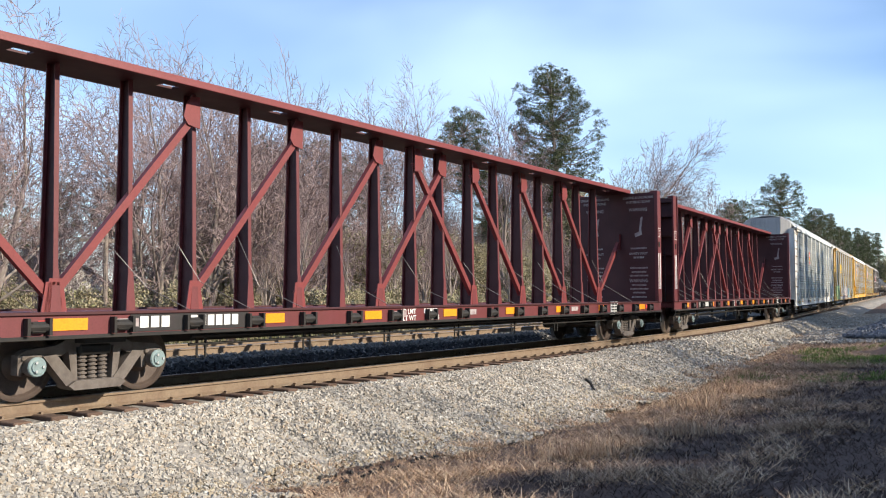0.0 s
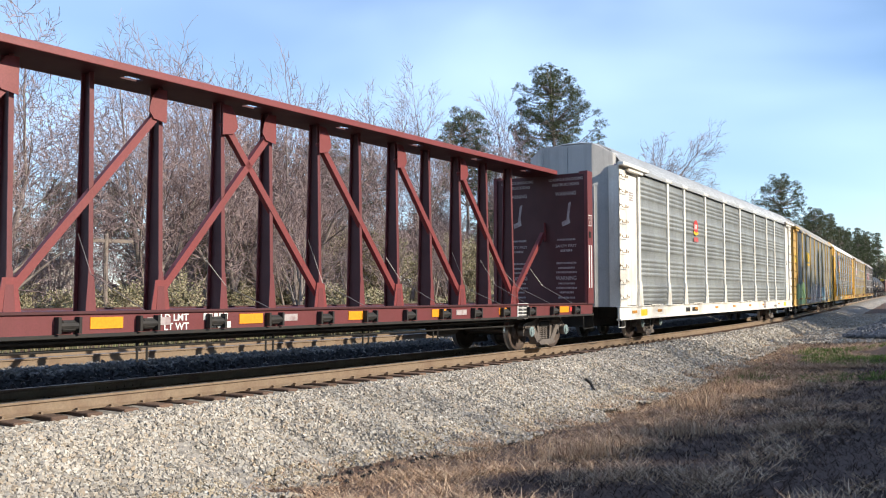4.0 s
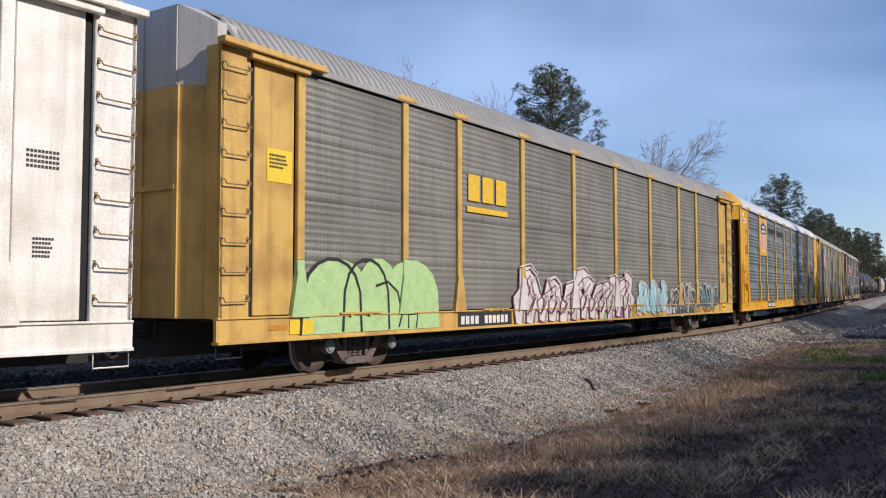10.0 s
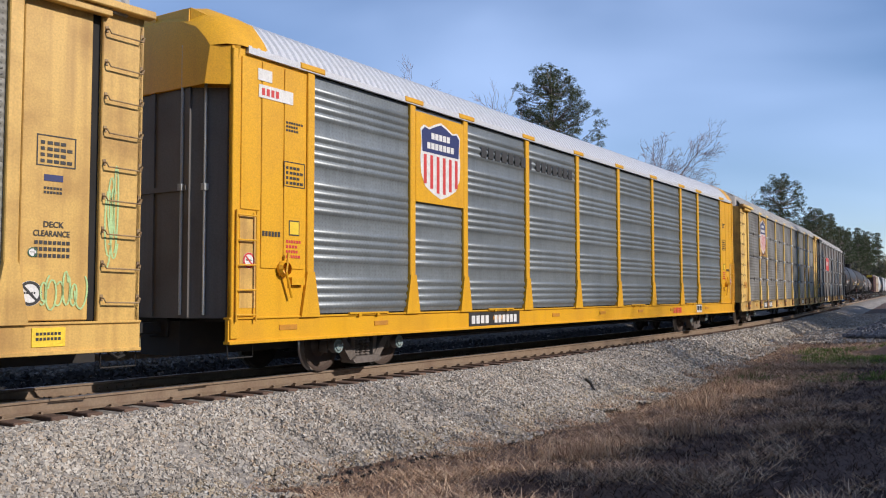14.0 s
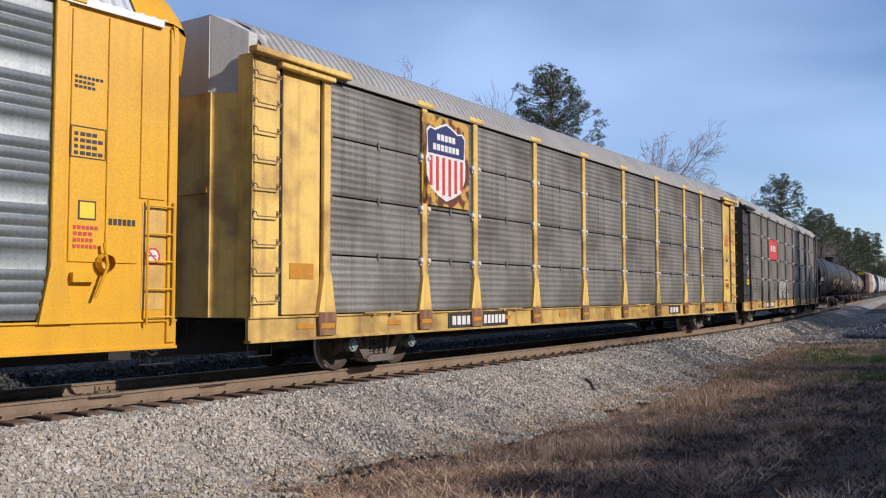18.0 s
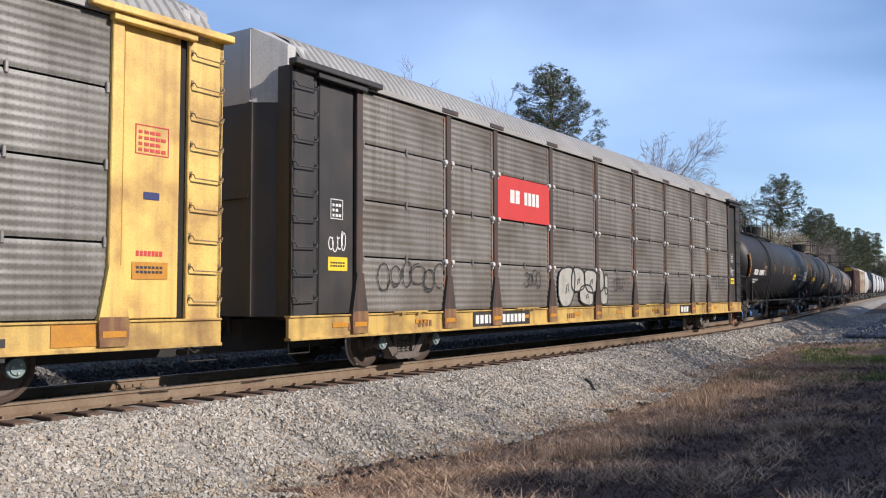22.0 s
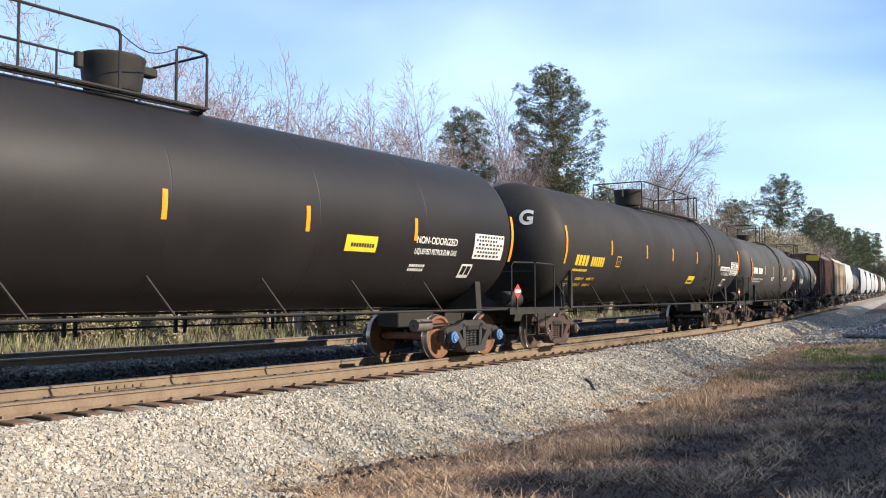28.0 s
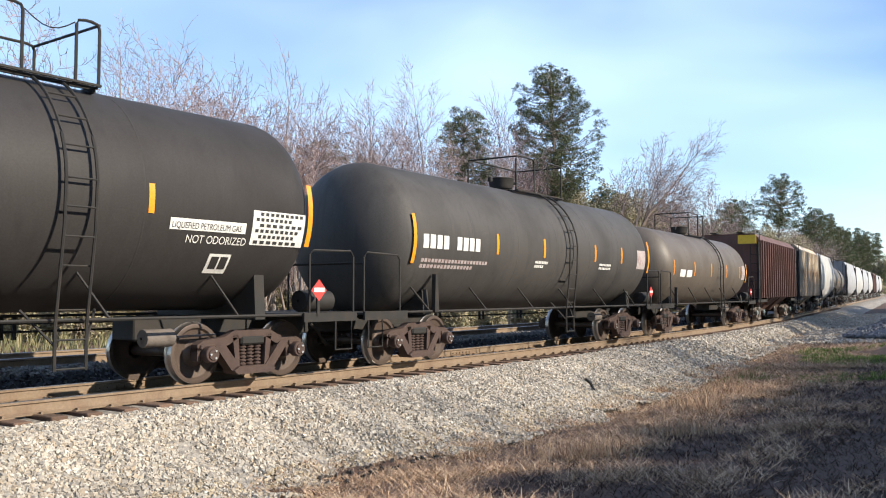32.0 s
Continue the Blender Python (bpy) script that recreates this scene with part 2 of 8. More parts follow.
    def mesh(self, name, mats, smooth=None):
        me = bpy.data.meshes.new(name)
        me.from_pydata(self.v, [], self.f)
        for m in mats if isinstance(mats, (list, tuple)) else [mats]:
            me.materials.append(m)
        me.polygons.foreach_set("material_index", self.m)
        bm = bmesh.new()
        bm.from_mesh(me)
        bmesh.ops.recalc_face_normals(bm, faces=bm.faces)
        bm.to_mesh(me)
        bm.free()
        if smooth:
            me.polygons.foreach_set("use_smooth", [True] * len(me.polygons))
            me.set_sharp_from_angle(angle=radians(smooth))
        me.update()
        return me


def part(name, shape, mats, parent=None, label="", smooth=None, at=None):
    """One mesh object; under parent if given. shape is a Shape or a mesh that other objects share."""
    me = shape.mesh(name, mats, smooth) if isinstance(shape, Shape) else shape
    ob = new(name, me)
    if parent is not None:
        ob.parent = parent
    if at is not None:
        ob.matrix_basis = at
    if label:
        ob["label"] = label
    return ob

def lerp_(a, b_, t):
    return a + (b_ - a) * t


# ---- ground, ballast and the two tracks ----
TRACK2 = 4.4      # the second track's middle, on the far side
TRACK2_Z = 0.22


def ramp(x, pts):
    """Straight lines through pts."""
    if x <= pts[0][0]:
        return pts[0][1]
    for (a, za), (b_, zb) in zip(pts, pts[1:]):
        if x <= b_:
            return za + (zb - za) * (x - a) / (b_ - a)
    return pts[-1][1]


def toe(s):
    """Where the ballast's near slope meets the grass, and how low."""
    return ramp(s, [(-20, -3.9), (8, -3.85), (14, -4.15), (20, -4.05), (29, -3.3), (40, -2.95), (60, -3.3)]), ramp(s, [(-20, -1.02), (20, -1.0), (29, -0.86), (40, -0.74), (60, -0.6)])


def height(s, lat):
    """The ground's height across the line, over the rail head's level there."""
    t, zt = toe(s)
    if lat < t:
        z = ramp(-lat, [(-t, zt), (6.5, zt + 0.14), (9.0, zt + 0.36), (12.0, zt + 0.46), (60, 0.3), (400, 1.0)])
        return z + 0.07 * noise.noise((s * 0.35, lat * 0.35, 0)) * min(1, (t - lat))
    if lat < 8.4:
        return ramp(lat, [(t, zt), (t + 0.3, zt + 0.06), (-2.15, -0.27), (-1.75, -0.235), (-1.25, -0.225), (1.6, -0.215), (2.2, -0.26), (2.9, 0.02), (6.2, 0.02), (8.4, -0.7)])
    return ramp(lat, [(8.4, -0.7), (11, -0.85), (16, -0.7), (40, -0.3), (120, 0.4), (1500, 6)])


def bank_wave(s, lat):
    """Uneven raking of the stone: larger waves on the near slope."""
    if lat < -2.0:
        k = min(1, (-2.0 - lat) * 1.6)
        return k * (0.17 * noise.noise((s * 0.75 + lat * 0.3, lat * 0.35, 3)) + 0.09 * noise.noise((s * 1.9 + lat * 0.5, lat * 0.4, 8)))
    return 0.045 * noise.noise((s * 0.9, lat * 0.9, 3))


g = Shape()
lats = [-400, -150, -60, -30, -22, -17, -14, -12, -10.5, -9.3, -8.3, -7.4, -6.6, -5.9, -5.3, -4.8, -4.4, -4.0, -3.5, -3.0, 8.2, 9.5, 11, 16, 24, 40, 70, 120, 300, 900, 1500]
ss = [-900, -400, -200, -100, -60, -40] + [-30 + 1.0 * i for i in range(100)] + [72, 76, 82, 90, 100, 120, 150, 200, 260, 400, 800, 1500]
g.sheet([[track(s, la, height(s, la) - (0.10 if toe(s)[0] + 0.15 < la < 8.3 else 0)) for la in lats] for s in ss])
ground = tagged(part("ground", g, m_dry, smooth=60), "flat ground of dry brown grass and leaf litter", "ground", kind="structure")

b = Shape()
ss = [-60 + 2.0 * i for i in range(30)] + [0.35 * i for i in range(172)] + [60.2 + 1.0 * i for i in range(80)] + [141 + 10 * i for i in range(40)]
rows = []
for s in ss:
    t, zt = toe(s)
    wav = 0.25 * noise.noise((s * 0.45, 7, 0))
    lats = [t - 0.30 + wav] + [lerp_(t + wav, -2.1, k / 9) for k in range(10)] + [-1.75, -1.2, 0, 1.2, 1.6, 2.2, 2.55, 2.9, 3.6, 4.4, 5.2, 6.2, 6.8, 7.5, 8.4]
    rows.append([track(s, la, height(s, la) + (bank_wave(s, la) if la > t else -0.03)) for la in lats])
b.sheet(rows)
bed = tagged(part("ballast_bed", b, m_ballast, smooth=60), "bank of crushed grey and white ballast stone under the tracks", "ballast", kind="structure")


def rail_line(name, lat, z, s0, s1, parent=None):
    r = Shape()
    prof = [(-0.076, -0.185), (0.076, -0.185), (0.076, -0.172), (0.012, -0.15), (0.012, -0.05), (0.037, -0.035), (0.037, -0.006), (0.03, 0.0),
            (-0.03, 0.0), (-0.037, -0.006), (-0.037, -0.035), (-0.012, -0.05), (-0.012, -0.15), (-0.076, -0.172)]
    st = [s0 + (s1 - s0) * (i / 150) ** 1.5 for i in range(151)] if s0 > -90 else [s0 + (s1 - s0) * i / 200 for i in range(201)]
    rows = [[track(s, lat + p[0], z + p[1]) for p in prof + prof[:1]] for s in st]
    n = len(prof) + 1
    r.v = [tuple(p) for row in rows for p in row]
    for i in range(len(rows) - 1):
        for j in range(n - 1):
            r.f.append((i * n + j, i * n + j + 1, (i + 1) * n + j + 1, (i + 1) * n + j))
            r.m.append(1 if j in (6, 7, 8) else 0)
    return part(name, r, [m_rail, m_railtop], parent)


tie_mesh = Shape().box(-0.115, 0.115, -1.3, 1.3, -0.34, -0.185, 0, 0.012).mesh("tie", [m_tie])
plate_mesh = Shape().box(-0.09, 0.09, -0.17, 0.17, -0.188, -0.172).box(-0.05, -0.02, -0.14, -0.08, -0.175, -0.145).box(0.02, 0.05, 0.08, 0.14, -0.175, -0.145).mesh("tie_plate", [m_rail])
rnd = random.Random(5)
for nm, lat, z in (("near", 0, 0), ("far", TRACK2, TRACK2_Z)):
    line = tagged(new("railway_track"), "railway track of rusty rails on dark wooden ties" if nm == "near" else "second railway track on raised ballast beyond", "track", "railway tracks", "structure")
    for d in (-0.7535, 0.7535):
        rail_line("rail", lat + d, z, -80, 420, line)["label"] = "rust-brown steel rail with a worn bright head"
    s = -6.0
    k = 0
    while s < (90 if nm == "near" else 70):
        m = Matrix.Translation(track(s, lat, z)) @ pose(0, rnd.uniform(-0.06, 0.06), rnd.uniform(-0.01, 0.008), rnd.uniform(-0.4, 0.4), 0, heading(s) + rnd.uniform(-1.2, 1.2))
        part("tie", tie_mesh, None, line, at=m)
        if nm == "near" and s < 30:
            for d in (-0.7535, 0.7535):
                part("tie_plate", plate_mesh, None, line, at=Matrix.Translation(track(s, lat + d, z)) @ pose(0, 0, 0, 0, 0, heading(s)))
        s += 0.5
    if nm == "near":
        jb = Shape().box(-0.45, 0.45, -0.034, -0.014, -0.145, -0.055, 0, 0.006)
        for q in range(6):
            jb.spin([(-0.06, 0.001), (-0.06, 0.02), (-0.03, 0.02)], 6, 0, "y", (-0.375 + 0.15 * q, 0, -0.10))
        jm = jb.mesh("joint_bar", [m_rail])
        for s in (8.2, 18.0):
            part("joint_bar", jm, None, line, at=Matrix.Translation(track(s, 0.7535)) @ pose(0, 0, 0, 0, 0, heading(s)))

# ---- the train: shared running gear ----
moving, spinners = [], []


def lerp(a, b, t):
    return a + (b - a) * t


def bars(name, x, z, w, h, count, y, mat, parent, label="", gap=0.28, lines=1, vary=0.0, seed=1):
    """A row (or rows) of plain upright bars that stand for lettering on the near side."""
    rnd = random.Random(seed)
    s, rows_ = Shape(), []
    for k in range(lines):
        z1 = z - k * h * 1.75
        wide = w * (1 - vary * rnd.random())
        n = max(1, round(count * wide / w))
        for i in range(n):
            x0 = x + wide * i / n
            rows_.append((x0, x0 + wide / n * (1 - gap), z1))
    if lines > 1 or h < 0.13:
        for x0, x1, z1 in rows_:
            s.box(x0, x1, y, y + 0.004, z1, z1 + h)
        return tagged(part(name, s, mat, parent, label), kind="stuff")
    for x0, x1, z1 in rows_:
        last = part("letter_bar", Shape().box(x0, x1, y, y + 0.004, z1, z1 + h), mat, parent, label)
    return last


def table(x, z, w, h, y, mat, parent, rows=4, cols=5, label="outlined stencil table"):
    """A thin outline with rows of small marks in it."""
    s = Shape()
    e = 0.014
    s.box(x, x + w, y, y + 0.004, z, z + e).box(x, x + w, y, y + 0.004, z + h - e, z + h).box(x, x + e, y, y + 0.004, z + e, z + h - e).box(x + w - e, x + w, y, y + 0.004, z + e, z + h - e)
    fr = part("table_frame", s, mat, parent, label)
    s = Shape()
    for k in range(rows):
        for c in range(cols - (k % 2)):
            xa, za = x + 0.05 + (w - 0.08) * c / cols, z + 0.04 + (h - 0.08) * k / rows
            s.box(xa, xa + (w - 0.08) / cols * (0.78 if c else 0.6), y, y + 0.004, za, za + (h - 0.08) / rows * 0.55)
    tagged(part("printed_table", s, mat, fr), kind="stuff")
    return fr


def ring_sign(x, z, r, y, field, rim, parent, label, slash=True):
    """A round prohibition sign: field, rim and slash."""
    pts = [(x + r * math.cos(k * math.pi / 12), z + r * math.sin(k * math.pi / 12)) for k in range(24)]
    s = Shape()
    blob(s, pts, y)
    d = part("round_sign", s, field, parent, label)
    s = Shape()
    stroke(s, [(x + 0.86 * r * math.cos(k * math.pi / 12), z + 0.86 * r * math.sin(k * math.pi / 12)) for k in range(25)], 0.24 * r, y - 0.002)
    part("rim", s, rim, d)
    if slash:
        s = Shape()
        stroke(s, [(x - 0.6 * r, z + 0.6 * r), (x + 0.6 * r, z - 0.6 * r)], 0.2 * r, y - 0.003)
        part("slash", s, rim, d)
    bars("sign_lines", x - 0.5 * r, z - 0.05 * r, r, 0.16 * r, 5, y - 0.0015, m_letter_k, d)


def words(text, x, z, size, y, mat, parent, label="", wide=1.0, turn=0.0, wrap=None, bold=0.0):
    """Lettering on the near side, from the built-in font; wrap = (radius, height of the axis) lays it on a tank."""
    cu = bpy.data.curves.new("lettering", "FONT")
    cu.body, cu.size, cu.extrude, cu.align_x = text, size, 0.0, "LEFT"
    cu.offset = bold
    tmp = bpy.data.objects.new("lettering", cu)
    scene.collection.objects.link(tmp)
    bpy.context.view_layer.update()
    me = bpy.data.meshes.new_from_object(tmp.evaluated_get(bpy.context.evaluated_depsgraph_get()))
    bpy.data.objects.remove(tmp)
    for v in me.vertices:
        px, pz = v.co.x * wide, v.co.y
        if wrap:
            r, zc = wrap
            zz = z + pz
            v.co = (x + px + pz * turn, -math.sqrt(max(r * r - (zz - zc) ** 2, 0.01)) - 0.008, zz)
        else:
            v.co = (x + px + pz * turn, y, z + pz)
    me.materials.clear()
    me.materials.append(mat)
    return part("lettering", me, mat, parent, label)


def stroke(s, pts, w, y, t=0.004, mi=0):
    """A painted line of width w through points (x, z) on the near side."""
    n = len(pts)
    left, right = [], []
    for i in range(n):
        a, b_ = pts[max(i - 1, 0)], pts[min(i + 1, n - 1)]
        dx, dz = b_[0] - a[0], b_[1] - a[1]
        k = math.hypot(dx, dz) or 1
        ox, oz = -dz / k * w / 2, dx / k * w / 2
        left.append((pts[i][0] + ox, pts[i][1] + oz))
        right.append((pts[i][0] - ox, pts[i][1] - oz))
    vs = [(p[0], y, p[1]) for p in left] + [(p[0], y, p[1]) for p in right]
    s.add(vs, [(i, i + 1, n + i + 1, n + i) for i in range(n - 1)], mi)


def blob(s, pts, y, mi=0):
    s.add([(p[0], y, p[1]) for p in pts], [tuple(range(len(pts)))], mi)


def arch(x, z, w, h, n=9):
    """Points over a round-topped hump."""
    return [(x + w / 2 - w / 2 * math.cos(math.pi * i / n), z + h * math.sin(math.pi * i / n) ** 0.55) for i in range(n + 1)]


def gear_meshes(m_cast, m_disc, m_cap):
    w = Shape()
    for sgn in (-1, 1):
        prof = [(0.70, 0.13), (0.70, 0.16), (0.725, 0.2), (0.735, 0.36), (0.71, 0.40), (0.69, 0.42), (0.69, 0.475), (0.715, 0.482), (0.73, 0.463), (0.745, 0.459),
                (0.82, 0.452), (0.825, 0.43), (0.825, 0.39), (0.79, 0.36), (0.765, 0.2), (0.80, 0.15), (0.85, 0.13), (0.85, 0.09)]
        w.spin([(sgn * a, r) for a, r in prof[:7]], 28, 0)
        w.spin([(sgn * a, r) for a, r in prof[6:11]], 28, 1)
        w.spin([(sgn * a, r) for a, r in prof[10:]], 28, 0)
        w.spin([(sgn * 0.85, 0.085), (sgn * 1.1, 0.085), (sgn * 1.1, 0.125), (sgn * 1.21, 0.125)], 16, 2)
        w.spin([(sgn * 1.21, 0.125), (sgn * 1.225, 0.115), (sgn * 1.228, 0.085), (sgn * 1.245, 0.08), (sgn * 1.245, 0.001)], 16, 4)
        for k in range(3):
            a = k * 2.0944
            w.tube([(0.06 * math.cos(a), sgn * 1.24, 0.06 * math.sin(a)), (0.06 * math.cos(a), sgn * 1.262, 0.06 * math.sin(a))], 0.018, 6, 3)
    w.spin([(-0.7, 0.085), (0, 0.075), (0.7, 0.085)], 12, 0)
    wheel = w.mesh("wheelset", [m_disc, m_tread, m_cast, m_galv, m_cap], smooth=40)
    f = Shape()
    y0, y1 = -0.075, 0.075
    arms = [[(-1.06, 0.50), (-1.06, 0.60), (-0.95, 0.66), (-0.55, 0.70), (-0.35, 0.80), (0.35, 0.80), (0.55, 0.70), (0.95, 0.66), (1.06, 0.60), (1.06, 0.50),
             (0.80, 0.55), (0.48, 0.57), (0.30, 0.67), (-0.30, 0.67), (-0.48, 0.57), (-0.80, 0.55)]]
    f.prism(arms[0], "y", y0, y1)
    for sg in (-1, 1):
        f.prism([(sg * 0.74, 0.57), (sg * 0.56, 0.59), (sg * 0.28, 0.26), (sg * 0.20, 0.16), (sg * 0.42, 0.18)], "y", y0 - 0.02, y1 + 0.02)   # tension arm
        f.prism([(sg * 0.40, 0.72), (sg * 0.28, 0.72), (sg * 0.25, 0.24), (sg * 0.33, 0.24)], "y", y0, y1)          # column
        f.prism([(sg * 1.06, 0.55), (sg * 1.06, 0.36), (sg * 1.01, 0.34), (sg * 1.0, 0.55)], "y", y0, y1)             # outer jaw
        f.prism([(sg * 0.78, 0.57), (sg * 0.78, 0.36), (sg * 0.72, 0.34), (sg * 0.70, 0.57)], "y", y0, y1)            # inner jaw
        f.box(sg * 0.889 - 0.13, sg * 0.889 + 0.13, y0 - 0.03, y1 + 0.03, 0.53, 0.60, 0, 0.012)                       # bearing adapter
    f.prism([(-0.42, 0.18), (-0.34, 0.12), (0.34, 0.12), (0.42, 0.18), (0.32, 0.24), (-0.32, 0.24)], "y", y0 - 0.08, y1 + 0.08)
    frame_ = f.mesh("side_frame", [m_cast], smooth=30)
    prof = [(0.24, 0.001), (0.24, 0.05)]
    for k in range(6):
        zz = 0.245 + 0.053 * k
        prof += [(zz, 0.046), (zz + 0.012, 0.068), (zz + 0.028, 0.068), (zz + 0.04, 0.046)]
    spring = Shape().spin(prof + [(0.575, 0.05), (0.575, 0.001)], 10, 0, "z").mesh("spring", [m_cast], smooth=40)
    b_ = Shape()
    b_.box(-0.24, 0.24, -1.1, 1.1, 0.56, 0.70, 0, 0.03).box(-0.30, 0.30, -0.45, 0.45, 0.55, 0.74, 0, 0.03)
    b_.box(-0.62, -0.55, -0.85, 0.85, 0.34, 0.42).box(0.55, 0.62, -0.85, 0.85, 0.34, 0.42)
    bolster = b_.mesh("wheel_truck", [m_dark])
    c = Shape()
    c.box(0.0, 0.45, -0.09, 0.09, 0.76, 0.93, 0, 0.02).prism([(0.45, -0.14), (0.62, -0.16), (0.70, -0.05), (0.62, 0.0), (0.66, 0.13), (0.52, 0.16), (0.45, 0.10)], "z", 0.71, 0.99)
    c.box(-0.3, 0.05, -0.22, 0.22, 0.70, 1.0, 0, 0.02)
    coupler = c.mesh("coupler", [m_dark])
    h = Shape()
    h.tube([(0.0, -0.32, 0.82), (0.16, -0.34, 0.70), (0.30, -0.33, 0.52), (0.45, -0.28, 0.44), (0.60, -0.2, 0.47)], 0.028, 6)
    hose = h.mesh("air_hose", [m_dark], smooth=60)
    return wheel, frame_, spring, bolster, coupler, hose


m_truck_r = material("rusty_cast_steel", (0.062, 0.037, 0.030), 0.8, spots=(0.032, 0.021, 0.018), amount=0.6, scale=5, bump=0.25)
m_truck_k = material("oily_cast_steel", (0.03, 0.028, 0.028), 0.6, spots=(0.06, 0.05, 0.045), amount=0.5, scale=5, bump=0.25)
m_wheel_r = material("orange_rust_wheel", (0.20, 0.085, 0.04), 0.7, spots=(0.11, 0.05, 0.03), amount=0.6, scale=4)
m_cap_teal = material("teal_bearing_cap", (0.20, 0.27, 0.27), 0.6, spots=(0.10, 0.12, 0.12), amount=0.6, scale=9)
m_cap_blue = material("blue_bearing_cap", (0.06, 0.17, 0.42), 0.5, spots=(0.08, 0.12, 0.2), amount=0.5, scale=9)
GEAR = {"dusty": gear_meshes(m_truck, m_wheel, m_cap_teal), "rusty": gear_meshes(m_truck_r, m_wheel, m_truck_r), "oily black": gear_meshes(m_truck_k, m_wheel_r, m_cap_blue)}


def truck(car, x, look_):
    wheel, frame_, spring, bolster, _, _ = GEAR[look_]
    t = part("wheel_truck", bolster, None, car, look_ + " cast-steel four-wheel truck", at=pose(x, 0, 0))
    for y, rz in ((-1.0, 0), (1.0, 180)):
        part("side_frame", frame_, None, t, at=pose(0, y, 0, 0, 0, rz))
        for cx in (-0.15, 0.0, 0.15):
            part("spring", spring, None, t, at=pose(cx, y, 0))
    for dx in (-0.889, 0.889):
        spinners.append((part("wheelset", wheel, None, t, at=pose(dx, 0, 0.457)), car, dx))


def car_base(name, sc, half, tr, label, category, group, gear="dusty"):
    car = tagged(new(name), label, category, group)
    for x in (-tr, tr):
        truck(car, x, gear)
    for sg, rz in ((-1, 180), (1, 0)):
        part("coupler", GEAR[gear][4], None, car, at=pose(sg * half, 0, 0, 0, 0, rz))
        part("air_hose", GEAR[gear][5], None, car, at=pose(sg * half, 0, 0, 0, 0, rz))
    moving.append((car, sc, tr))
    return car


m_letter_w = material("white_lettering", (0.68, 0.67, 0.64), 0.6, amount=0.3, scale=6)
m_letter_k = material("black_lettering", (0.03, 0.03, 0.03), 0.6, amount=0.3, scale=6)
m_letter_y = material("yellow_lettering", (0.72, 0.45, 0.03), 0.6, amount=0.3, scale=6)
m_signred = material("red_sign_paint", (0.55, 0.045, 0.04), 0.55, spots=(0.4, 0.05, 0.045), amount=0.5, scale=2)
m_signblue = material("navy_sign_paint", (0.02, 0.03, 0.12), 0.55, amount=0.3)
m_sticker = material("yellow_sticker", (0.80, 0.55, 0.03), 0.5, amount=0.25, scale=5)


# near-black that stands for the dark inside a hole
m_behind0 = material("hole_shade", (0.012, 0.011, 0.01), 0.9)


# ---- centre-beam lumber flat cars ----
POSTS_CB = [-9.0, -7.8, -6.6, -5.4, -4.2, -3.0, -1.8, -0.55, 0.55, 1.8, 3.0, 4.2, 5.4, 6.6, 7.8, 9.0]


